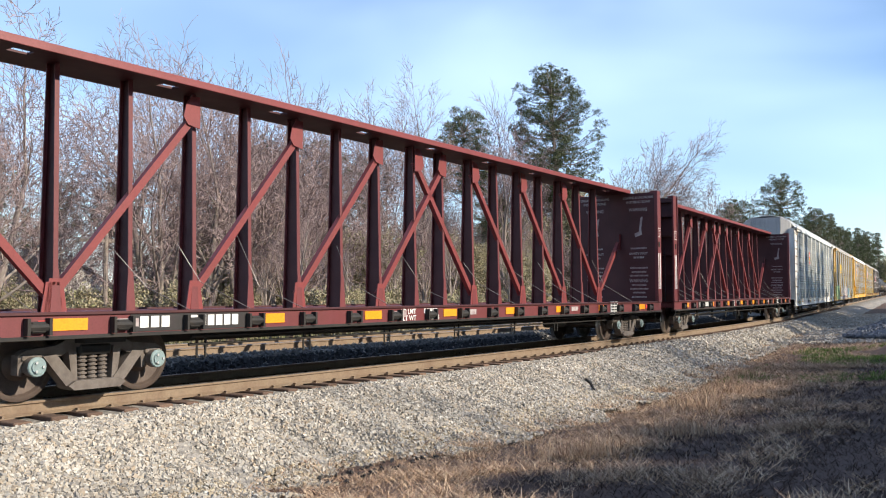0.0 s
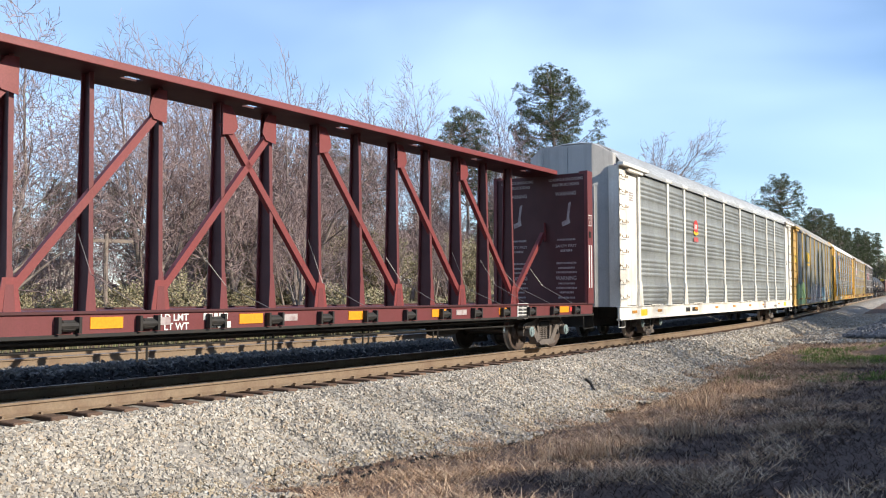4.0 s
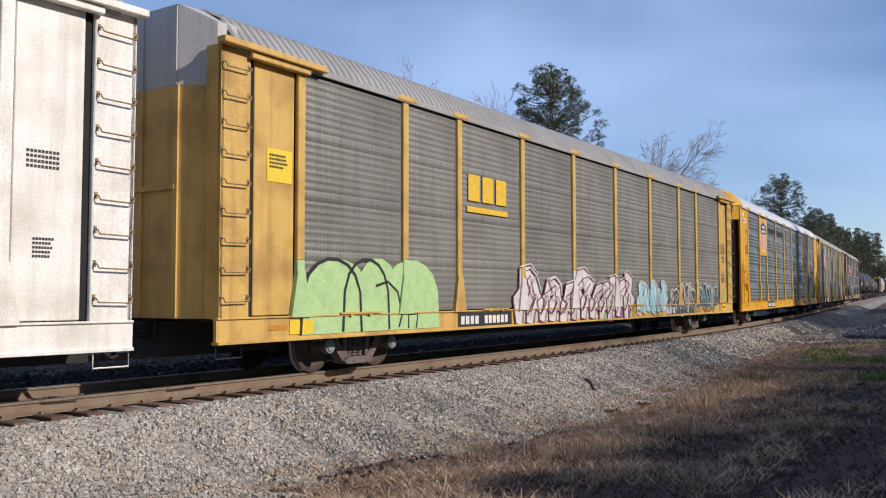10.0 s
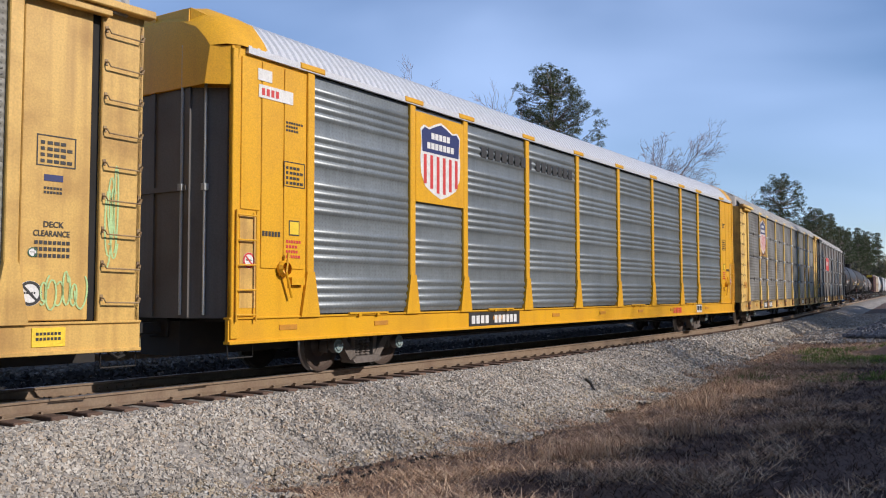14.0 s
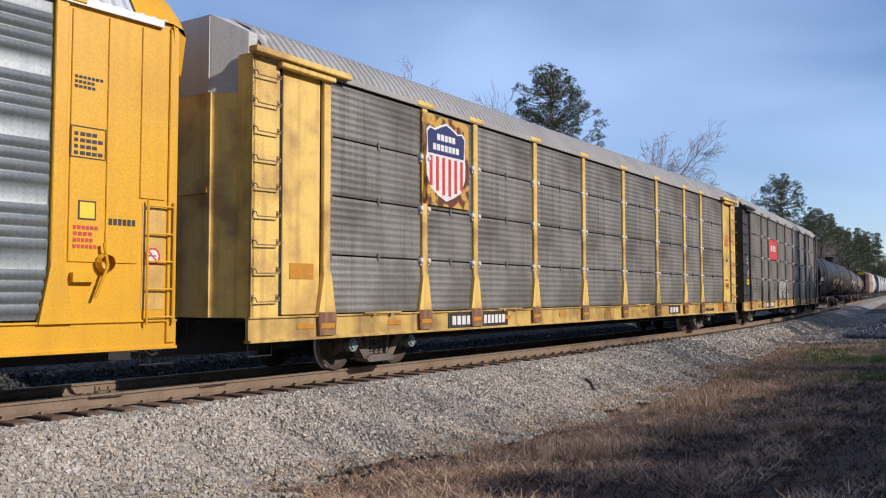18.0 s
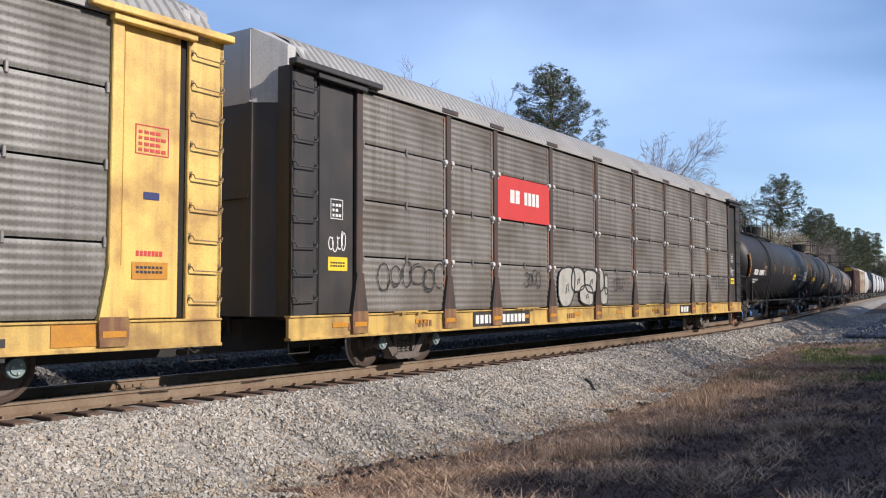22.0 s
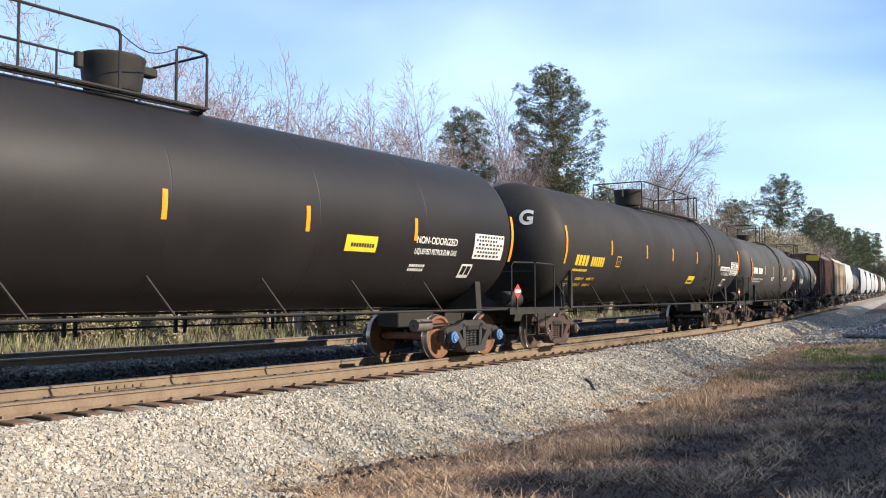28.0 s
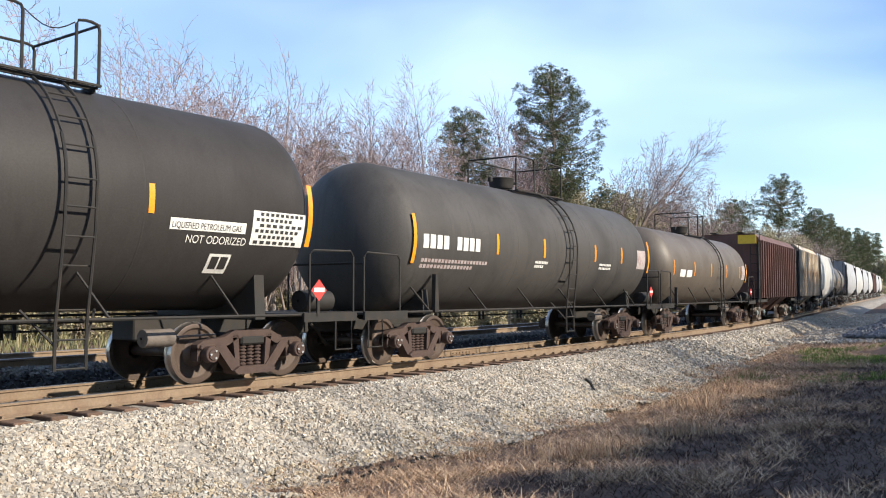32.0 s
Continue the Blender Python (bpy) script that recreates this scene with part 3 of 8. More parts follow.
def centerbeam(sc, label, mark_x, seed):
    half = 11.05
    car = car_base("centerbeam_flatcar", sc, half, 8.97, label, "railcar", "cars of the freight train")
    rnd = random.Random(seed)
    s = Shape()
    s.box(-10.75, 10.75, -1.32, 1.32, 1.04, 1.10)
    for k in range(-18, 19):
        s.box(k * 0.6 - 0.04, k * 0.6 + 0.04, -1.3, 1.3, 0.9, 1.04)
    part("deck", s, m_red, car)
    s = Shape()
    s.box(-half, half, -0.35, 0.35, 0.62, 1.04)
    for x in (-8.97, 8.97):
        s.box(x - 0.3, x + 0.3, -1.3, 1.3, 0.72, 1.0)
    part("underframe", s, m_dark, car)
    for sg in (-1, 1):
        sill = part("side_sill", Shape().box(-half, half, sg * 1.34, sg * 1.40, 0.84, 1.09), m_red, car)
        part("lower_flange", Shape().box(-half, half, sg * 1.30, sg * 1.44, 0.79, 0.84, 0, 0.006), m_dark, sill)
        part("upper_flange", Shape().box(-half, half, sg * 1.30, sg * 1.43, 1.09, 1.13, 0, 0.006), m_red_shade, sill)
    # top beam: a plate with oval openings, folded edges
    s = Shape()
    holes = [-9.6, -7.2, -4.8, -2.4, 0.0, 2.4, 4.8, 7.2, 9.6]
    xs = -10.75
    for hx in holes + [None]:
        x1 = 10.75 if hx is None else hx - 0.15
        s.box(xs, x1, -0.51, 0.51, 4.60, 4.63)
        if hx is not None:
            s.box(hx - 0.15, hx + 0.15, -0.51, -0.30, 4.60, 4.63).box(hx - 0.15, hx + 0.15, -0.12, 0.51, 4.60, 4.63)
            xs = hx + 0.15
    for sg in (-1, 1):
        # edge in the brighter red copy, as a face in the sun
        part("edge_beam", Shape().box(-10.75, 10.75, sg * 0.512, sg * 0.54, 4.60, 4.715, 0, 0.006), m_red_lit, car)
    # top plate in the darker red copy, which gives its underside shade
    part("top_plate", s, m_red_shade, car, "plate with oval openings, its underside shade in the colour")
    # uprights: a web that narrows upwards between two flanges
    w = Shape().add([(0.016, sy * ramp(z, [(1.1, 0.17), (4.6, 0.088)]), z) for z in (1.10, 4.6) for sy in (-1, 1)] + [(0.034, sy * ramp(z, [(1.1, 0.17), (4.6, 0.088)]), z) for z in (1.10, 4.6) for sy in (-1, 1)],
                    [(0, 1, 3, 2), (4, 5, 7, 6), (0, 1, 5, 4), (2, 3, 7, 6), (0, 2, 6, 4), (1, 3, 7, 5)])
    # web in the darker red copy, as a face turned from the sun
    wmesh_ = w.mesh("web", [m_red_shade])
    fl = Shape()
    for sy in (-1, 1):
        fl.prism([(sy * 0.172, 1.10), (sy * 0.192, 1.10), (sy * 0.108, 4.6), (sy * 0.088, 4.6)], "x", -0.036, 0.036)
    fp = Shape()
    fp.add([(x_, -ramp(z, [(1.1, 0.192), (4.6, 0.108)]) - d_, z) for d_ in (0.002, 0.012) for x_, z in ((-0.085, 1.1), (0.085, 1.1), (0.04, 1.7), (-0.04, 1.7))],
           [(0, 1, 2, 3), (4, 5, 6, 7), (0, 1, 5, 4), (1, 2, 6, 5), (2, 3, 7, 6), (3, 0, 4, 7)])
    pm, fm = fl.mesh("upright", [m_red]), fp.mesh("foot_plate", [m_red])
    for x in POSTS_CB:
        po = part("upright", pm, None, car, at=pose(x, 0, 0))
        part("foot_plate", fm, None, po)
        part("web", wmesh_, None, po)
    # diagonal braces with gusset plates
    for sg in (-1, 1):
        for a in (-0.55, 1.8, 4.2, 6.6, 7.8):
            b_ = a + 2.4 if a > 0 else 1.8
            s = Shape()
            up, lo = (sg * a, 4.25), (sg * b_, 1.35)
            if a == 7.8:
                up, lo = (sg * 10.68, 3.0), (sg * 9.05, 1.3)
            dx, dz = lo[0] - up[0], lo[1] - up[1]
            k = math.hypot(dx, dz)
            nx, nz = -dz / k * 0.058, dx / k * 0.058
            s.prism([(up[0] + nx, up[1] + nz), (lo[0] + nx, lo[1] + nz), (lo[0] - nx, lo[1] - nz), (up[0] - nx, up[1] - nz)], "y", -0.165, -0.06)
            s.prism([(up[0] - 0.06 * sg, up[1] + 0.30), (up[0] + 0.12 * sg, up[1] + 0.28), (up[0] + 0.22 * sg, up[1] + 0.14), (up[0] + 0.27 * sg, up[1] - 0.06), (up[0] + 0.18 * sg, up[1] - 0.18), (up[0] - 0.06 * sg, up[1] - 0.22)][::-sg], "y", -0.195, -0.176)
            s.prism([(lo[0] - 0.17, lo[1] - 0.24), (lo[0] + 0.17, lo[1] - 0.24), (lo[0] + 0.10, lo[1] + 0.22), (lo[0] - 0.10, lo[1] + 0.22)], "y", -0.195, -0.176)
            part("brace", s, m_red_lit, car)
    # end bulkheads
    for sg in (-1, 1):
        # bulkhead and ribs carry their shade in the red
        bh = part("bulkhead", Shape().box(sg * 10.72, sg * 10.78, -1.36, 1.36, 1.1, 4.60), m_red_shade, car, "red steel bulkhead, its shade in the colour")
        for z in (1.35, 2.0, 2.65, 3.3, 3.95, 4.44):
            part("cross_rib", Shape().box(sg * 10.78, sg * 10.94, -1.36, 1.36, z, z + 0.12), m_red_shade, bh)
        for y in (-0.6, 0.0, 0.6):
            part("upright_rib", Shape().box(sg * 10.78, sg * 10.98, y - 0.06, y + 0.06, 1.1, 4.58), m_red_shade, bh)
        for sy in (-1, 1):
            s = Shape()
            s.prism([(sg * 10.66, 1.10), (sg * 11.09, 1.10), (sg * 11.09, 1.9), (sg * 11.06, 4.64), (sg * 10.68, 4.64)], "y", sy * 1.36, sy * 1.42)
            s.box(sg * 10.7, sg * 11.0, sy * 1.2, sy * 1.36, 4.56, 4.64).box(sg * 10.68, sg * 10.72, sy * 1.42, sy * 1.46, 1.1, 4.64)
            part("end_post", s, m_red, bh)
        for xx in (10.82, 10.96):
            part("reflective_strip", Shape().box(sg * xx - 0.025, sg * xx + 0.025, -1.432, -1.42, 1.52, 2.66), m_letter_w, bh, "white reflective strip")
        pb = part("plate_sign", Shape().box(sg * 10.87 - 0.13, sg * 10.87 + 0.13, -1.428, -1.42, 3.17, 3.46), m_letter_w, bh, "white outlined plate mark")
        part("plate_field", Shape().box(sg * 10.87 - 0.11, sg * 10.87 + 0.11, -1.432, -1.428, 3.19, 3.44), m_red, bh)
        words("PLATE", sg * 10.87 - 0.095, 3.35, 0.07, -1.435, m_letter_w, bh, wide=0.9)
        words("C", sg * 10.87 - 0.045, 3.22, 0.12, -1.435, m_letter_w, bh)
        # the post's hole, drawn as a block with its dark in the colour
        part("lifting_eye", Shape().box(sg * 10.88 - 0.06, sg * 10.88 + 0.06, -1.435, -1.42, 2.86, 3.02, 0, 0.004), m_behind0, bh)
        fx = sg * 10.715
        for sy in (-0.80, 0.70):      # lettering on the face towards the load
            tx = Shape()
            for z, w, h in ((2.80, .55, .05), (2.50, .36, .06), (2.17, .6, .05), (2.04, .5, .05), (1.92, .62, .05), (1.62, .5, .05), (1.50, .62, .05), (1.38, .42, .05), (1.24, .5, .05)):
                n = max(5, int(w / (h * 0.8)))
                for i in range(n):
                    ya = sy - w / 2 + w * i / n
                    tx.box(fx - 0.004, fx + 0.004, ya, ya + w / n * 0.7, z, z + h)
            tagged(part("warning_text", tx, m_letter_faint, bh, "faded white lines of warning text"), kind="stuff")
            tx = Shape().add([(fx - sg * 0.004, sy + u, v) for u, v in ((-0.13, 3.26), (0.10, 3.18), (0.13, 3.30), (-0.02, 3.36), (-0.08, 3.80), (-0.16, 3.84), (-0.10, 3.45))], [(0, 1, 2, 3, 4, 5, 6)])
            part("pictogram", tx, m_letter_faint, bh, "faded white pictogram")
            for text, z, size, wd in (("LOADING & UNLOADING", 4.42, 0.105, 1.02), ("INSTRUCTIONS", 4.28, 0.105, 0.80), ("WARNING", 4.02, 0.145, 0.62), ("SAFETY FIRST", 2.62, 0.10, 0.62), ("WARNING", 1.74, 0.145, 0.62)):
                ob = words(text, 0.0, z, size, 0.0, m_letter_faint, bh, "faded white stencilled warning", bold=0.003)
                xs = [v.co.x for v in ob.data.vertices]
                k = wd / (max(xs) - min(xs))
                for v in ob.data.vertices:
                    v.co = (fx - sg * 0.006, sy - sg * (v.co.x * k - wd / 2), v.co.z)
        lad = Shape()
        for y in (-1.1, -0.7):
            lad.tube([(sg * 11.03, y, 1.1), (sg * 11.03, y, 2.9)], 0.015, 6)
        for k in range(5):
            lad.tube([(sg * 11.03, -1.1, 1.2 + 0.38 * k), (sg * 11.03, -0.7, 1.2 + 0.38 * k)], 0.012, 6)
        part("ladder", lad, m_dark, bh)
        st = Shape().tube([(sg * 11.03, -1.42, 0.85), (sg * 11.03, -1.42, 0.46), (sg * 10.45, -1.42, 0.46), (sg * 10.45, -1.42, 0.85)], 0.014, 6)
        part("step", st, m_dark, car)
    # lading winches, cables, reflectors
    wm = Shape()
    wm.box(-0.10, 0.10, -1.48, -1.40, 0.88, 1.02, 0, 0.02).tube([(-0.14, -1.45, 0.95), (0.14, -1.45, 0.95)], 0.05, 8).box(-0.16, -0.12, -1.5, -1.38, 0.85, 1.06).box(0.12, 0.16, -1.5, -1.38, 0.85, 1.06)
    wmesh = wm.mesh("winch", [m_dark])
    for k in range(18):
        x = -10.0 + 1.176 * k
        part("winch", wmesh, None, car, at=pose(x, 0, 0))
        if k % 2 == 0 or rnd.random() < 0.5:
            c = Shape().tube([(x + 0.05, -1.36, 1.1), (x - 0.12 - 0.2 * rnd.random(), -0.55, 1.45 + 0.2 * rnd.random()), (x - 0.3 - 0.3 * rnd.random(), -0.27, 1.9 + 0.5 * rnd.random())], 0.006, 4)
            part("cable", c, m_cable, car)
    for k, x in enumerate((-9.55, -6.05, -3.55, -1.05, 1.45, 3.95, 6.5, 9.4)):
        part("reflector", Shape().box(x - 0.24, x + 0.24, -1.412, -1.40, 0.90, 1.05), m_orange, car, "orange reflective sheet")
        if k % 3 != 1:
            part("stencil_plate", Shape().box(x + 0.62, x + 1.0, -1.41, -1.40, 0.92, 1.03), m_letter_faint, car)
    part("tail_marker", Shape().box(-9.98, -9.82, -1.412, -1.40, 0.92, 1.03), m_signred, car, "red marker")
    part("tail_marker", Shape().box(9.72, 9.88, -1.412, -1.40, 0.92, 1.03), m_signred, car, "red marker")
    part("mark_panel", Shape().box(mark_x - 0.15, mark_x + 1.95, -1.408, -1.40, 0.85, 1.085), m_end_black, car, "black panel behind the car's mark")
    bars("car_mark", mark_x, 0.90, 0.52, 0.155, 3, -1.412, m_letter_w, car, "white stencilled bars", 0.22)
    bars("car_mark", mark_x + 0.85, 0.90, 0.92, 0.155, 6, -1.412, m_letter_w, car, "white stencilled bars", 0.22)
    for k_, (wd_, x_) in enumerate((("LD LMT", -2.72), ("LT WT", -2.66))):
        words(wd_, x_, 0.975 - 0.125 * k_, 0.135, -1.408, m_letter_w, car, "white stencilled load mark", 1.05, bold=0.003)
        bars("stencil", x_ + 0.75, 0.975 - 0.125 * k_, 0.48, 0.095, 5, -1.408, m_letter_w, car, "white stencilled bars")
    tab = Shape().box(7.05, 7.55, -1.42, -1.405, 0.78, 1.14)
    tb = part("data_board", tab, m_letter_w, car, "white data board with dark cells")
    cells = Shape()
    for i in range(2):
        for j in range(4):
            cells.box(7.09 + 0.22 * i, 7.28 + 0.22 * i, -1.426, -1.42, 0.81 + 0.08 * j, 0.865 + 0.08 * j)
    part("cell", cells, m_letter_k, tb)
    # brake pipes and hangers under the near side
    s = Shape().tube([(-7.5, -1.15, 0.62), (7.3, -1.15, 0.62)], 0.022, 6).tube([(-7.5, -1.2, 0.74), (7.3, -1.2, 0.74)], 0.03, 6)
    part("brake_pipe", s, m_dark, car)
    hm = Shape().tube([(0, -1.15, 0.84), (0, -1.15, 0.42), (0.16, -1.15, 0.42), (0.16, -1.15, 0.84)], 0.018, 6).mesh("hanger", [m_dark])
    for x in (-7.35, -5.1, -2.9, -0.5, 1.9, 4.1):
        part("hanger", hm, None, car, at=pose(x, 0, 0))
    part("brake_cylinder", Shape().spin([(-0.4, 0.02), (-0.4, 0.16), (0.4, 0.16), (0.4, 0.02)], 14, 0, "x", (5.2, -0.6, 0.62)), m_dark, car, smooth=40)
    return car


m_end_black = material("black_patch_paint", (0.02, 0.018, 0.018), 0.6, spots=(0.05, 0.03, 0.03), amount=0.5, scale=3)
# lit copy of the red, for faces the sun strikes
m_red_lit = material("oxide_red_lit", (0.195, 0.037, 0.036), 0.5, spots=(0.14, 0.03, 0.026), amount=0.5, scale=2)
# shaded copy of the red, for faces turned from the sun
m_red_shade = material("oxide_red_shaded", (0.062, 0.013, 0.014), 0.6, spots=(0.036, 0.009, 0.009), amount=0.5, scale=1.5, streak=0.4)
m_letter_faint = material("faded_lettering", (0.38, 0.33, 0.32), 0.7, spots=(0.2, 0.1, 0.1), amount=0.6, scale=9)
m_cable = material("galvanized_cable", (0.22, 0.20, 0.19), 0.5, metal=0.5)
centerbeam(15.52, "dark red centerbeam lumber flatcar, empty, with diagonal braces", -8.53, 3)
centerbeam(38.88, "dark red centerbeam lumber flatcar, empty, with cables hanging loose", -7.9, 4)


# ---- covered automobile carriers ----
def panel_material(name, color, spots, amount, streak, metal=0.15, dots=0.0, rough=0.5):
    """Ribbed sheet: the general surface, with small punched holes in rows."""
    m = material(name, color, rough, metal=metal, spots=spots, amount=amount, scale=0.7, streak=streak, grain=22, vary=0.07)
    if dots:
        n, l = m.node_tree.nodes, m.node_tree.links
        b = n["Principled BSDF"]
        src = b.inputs["Base Color"].links[0].from_socket
        co = n.new("ShaderNodeTexCoord")
        sep = n.new("ShaderNodeSeparateXYZ")
        l.new(co.outputs["Object"], sep.inputs["Vector"])
        outs = []
        for ax, pitch, width in (("X", 0.085, 0.28), ("Z", 0.065, 0.36)):
            d = n.new("ShaderNodeMath")
            d.operation = "DIVIDE"
            d.inputs[1].default_value = pitch
            l.new(sep.outputs[ax], d.inputs[0])
            f = n.new("ShaderNodeMath")
            f.operation = "FRACT"
            l.new(d.outputs[0], f.inputs[0])
            c = n.new("ShaderNodeMath")
            c.operation = "LESS_THAN"
            c.inputs[1].default_value = width
            l.new(f.outputs[0], c.inputs[0])
            outs.append(c)
        mu = n.new("ShaderNodeMath")
        mu.operation = "MULTIPLY"
        l.new(outs[0].outputs[0], mu.inputs[0])
        l.new(outs[1].outputs[0], mu.inputs[1])
        sc_ = n.new("ShaderNodeMath")
        sc_.operation = "MULTIPLY"
        sc_.inputs[1].default_value = dots
        l.new(mu.outputs[0], sc_.inputs[0])
        mix = n.new("ShaderNodeMixRGB")
        mix.inputs["Color2"].default_value = (0.02, 0.02, 0.02, 1)
        l.new(sc_.outputs[0], mix.inputs["Fac"])
        l.new(src, mix.inputs["Color1"])
        l.new(mix.outputs["Color"], b.inputs["Base Color"])
    return m


m_pan_silver = panel_material("silver_ribbed_sheet", (0.26, 0.272, 0.262), (0.15, 0.158, 0.152), 0.8, 0.5, 0.22, 0.35, 0.5)
m_pan_tan = panel_material("dirty_tan_grey_sheet", (0.215, 0.21, 0.18), (0.13, 0.12, 0.10), 0.7, 0.5, 0.05, 0.5)
m_pan_blue = panel_material("clean_blue_grey_sheet", (0.19, 0.212, 0.218), (0.11, 0.125, 0.13), 0.6, 0.35, 0.35, 0.2, 0.40)
m_pan_old = panel_material("grimy_weathered_sheet", (0.208, 0.20, 0.18), (0.08, 0.07, 0.057), 0.9, 0.6, 0.05, 0.3)
m_pan_brown = panel_material("brown_stained_sheet", (0.192, 0.177, 0.156), (0.09, 0.072, 0.054), 0.85, 0.65, 0.05, 0.3)
# near-black that stands for the shade inside gaps
m_behind = material("gap_shade", (0.015, 0.014, 0.013), 0.9)
m_white_w = material("weathered_white_paint", (0.80, 0.77, 0.70), 0.5, spots=(0.42, 0.35, 0.26), amount=0.5, scale=1.3, streak=0.35)
m_yel_a = material("faded_yellow_paint", (0.60, 0.375, 0.095), 0.55, spots=(0.26, 0.13, 0.035), amount=0.6, scale=1.4, streak=0.45)
m_yel_b = material("fresh_yellow_paint", (0.68, 0.35, 0.008), 0.45, spots=(0.50, 0.24, 0.008), amount=0.45, scale=1.0, streak=0.3)
m_yel_c = material("pale_yellow_paint", (0.74, 0.50, 0.13), 0.55, spots=(0.30, 0.15, 0.055), amount=0.75, scale=1.6, streak=0.45)
m_blk = material("satin_black_paint", (0.032, 0.030, 0.029), 0.5, spots=(0.06, 0.05, 0.042), amount=0.6, scale=1.5, streak=0.4)
m_end_grey = material("grey_end_sheet", (0.44, 0.43, 0.41), 0.5, spots=(0.27, 0.255, 0.24), amount=0.6, scale=1.0, streak=0.5)
m_end_dark = material("dark_grey_end_sheet", (0.10, 0.095, 0.09), 0.6, spots=(0.06, 0.05, 0.045), amount=0.6, scale=1.0, streak=0.5)
m_brown_post = material("dark_brown_steel", (0.045, 0.036, 0.031), 0.6, spots=(0.16, 0.065, 0.035), amount=0.3, scale=1.8, streak=0.5)
m_roof_a = material("silver_roof_sheet", (0.47, 0.48, 0.47), 0.42, metal=0.3, spots=(0.26, 0.26, 0.25), amount=0.5, scale=0.8, streak=0.2)
m_roof_b = material("dull_roof_sheet", (0.34, 0.33, 0.31), 0.6, spots=(0.22, 0.21, 0.19), amount=0.6, scale=0.8, streak=0.3)
m_roof_c = material("bright_roof_sheet", (0.62, 0.63, 0.64), 0.35, metal=0.2, spots=(0.5, 0.5, 0.5), amount=0.3, scale=0.8)
m_sill_rust = material("stained_yellow_sill", (0.56, 0.37, 0.10), 0.6, spots=(0.17, 0.09, 0.04), amount=0.85, scale=1.6, streak=0.6)

m_rung = material("rust_worn_rung", (0.30, 0.20, 0.09), 0.6, spots=(0.12, 0.07, 0.04), amount=0.8, scale=7)
m_latch = material("chalky_galvanized_latch", (0.62, 0.60, 0.57), 0.6, spots=(0.36, 0.27, 0.20), amount=0.6, scale=6)

POSTS_AR = [-11.72, -8.85, -6.95, -4.2, -1.4, 1.4, 4.2, 6.95, 8.85, 11.72]


def ribbed_panel(x0, x1, z0, z1, style, y=-1.47):
    """A side sheet with lengthwise ribs; its own outline stays inside the posts."""
    rows, s = [], Shape()
    if style == "rib5":
        pitch, groups, amp = (z1 - z0) / 5, 5, 0.036
        for g_ in range(groups):
            za = z0 + g_ * pitch + 0.05
            rows += [(z0 + g_ * pitch, 0.0), (za, 0.0)]
            rib = (pitch - 0.22) / 4
            for k in range(4):
                for u, d in ((0.12, 0.25), (0.3, 0.85), (0.5, 1.0), (0.7, 0.85), (0.88, 0.25), (1.0, 0.0)):
                    rows.append((za + rib * (k + u), amp * d))
        rows.append((z1, 0.0))
    else:
        amp = 0.017 if style == "fine" else 0.015
        cuts = [z0, z1] if style == "fine" else [z0, z0 + 0.86, z0 + 1.03, z0 + 1.84, z0 + 2.01, z0 + 2.82, z0 + 2.99, z1]
        for j, (za, zb) in enumerate(zip(cuts, cuts[1:])):
            if j % 2:      # a flat joining strip with bolts
                rows += [(za, 0.0), (za + 0.012, 0.016), (zb - 0.012, 0.016), (zb, 0.0)]
                for q in range(4):
                    xb = lerp(x0 + 0.08, x1 - 0.08, q / 3)
                    for zz in (za + 0.035, zb - 0.065):
                        s.box(xb - 0.018, xb + 0.018, y - 0.034, y - 0.02, zz, zz + 0.032, 0, 0.006)
                continue
            n = max(3, round((zb - za) / 0.115))
            rows.append((za, 0.0))
            for k in range(n):
                for u, d in ((0.2, 0.25), (0.38, 1.0), (0.66, 1.0), (0.84, 0.25)):
                    rows.append((za + (zb - za) * (k + u) / n, amp * d))
            rows.append((zb, 0.0))
    e = 0.05
    s.sheet([[(x0, y, z), (x0 + 0.012, y - 0.006, z), (x0 + e, y - 0.006 - d, z), (x1 - e, y - 0.006 - d, z), (x1 - 0.012, y - 0.006, z), (x1, y, z)] for z, d in rows])
    s.box(x0, x1, y + 0.002, y + 0.02, z0, z1)
    return s


SHEETS = {}


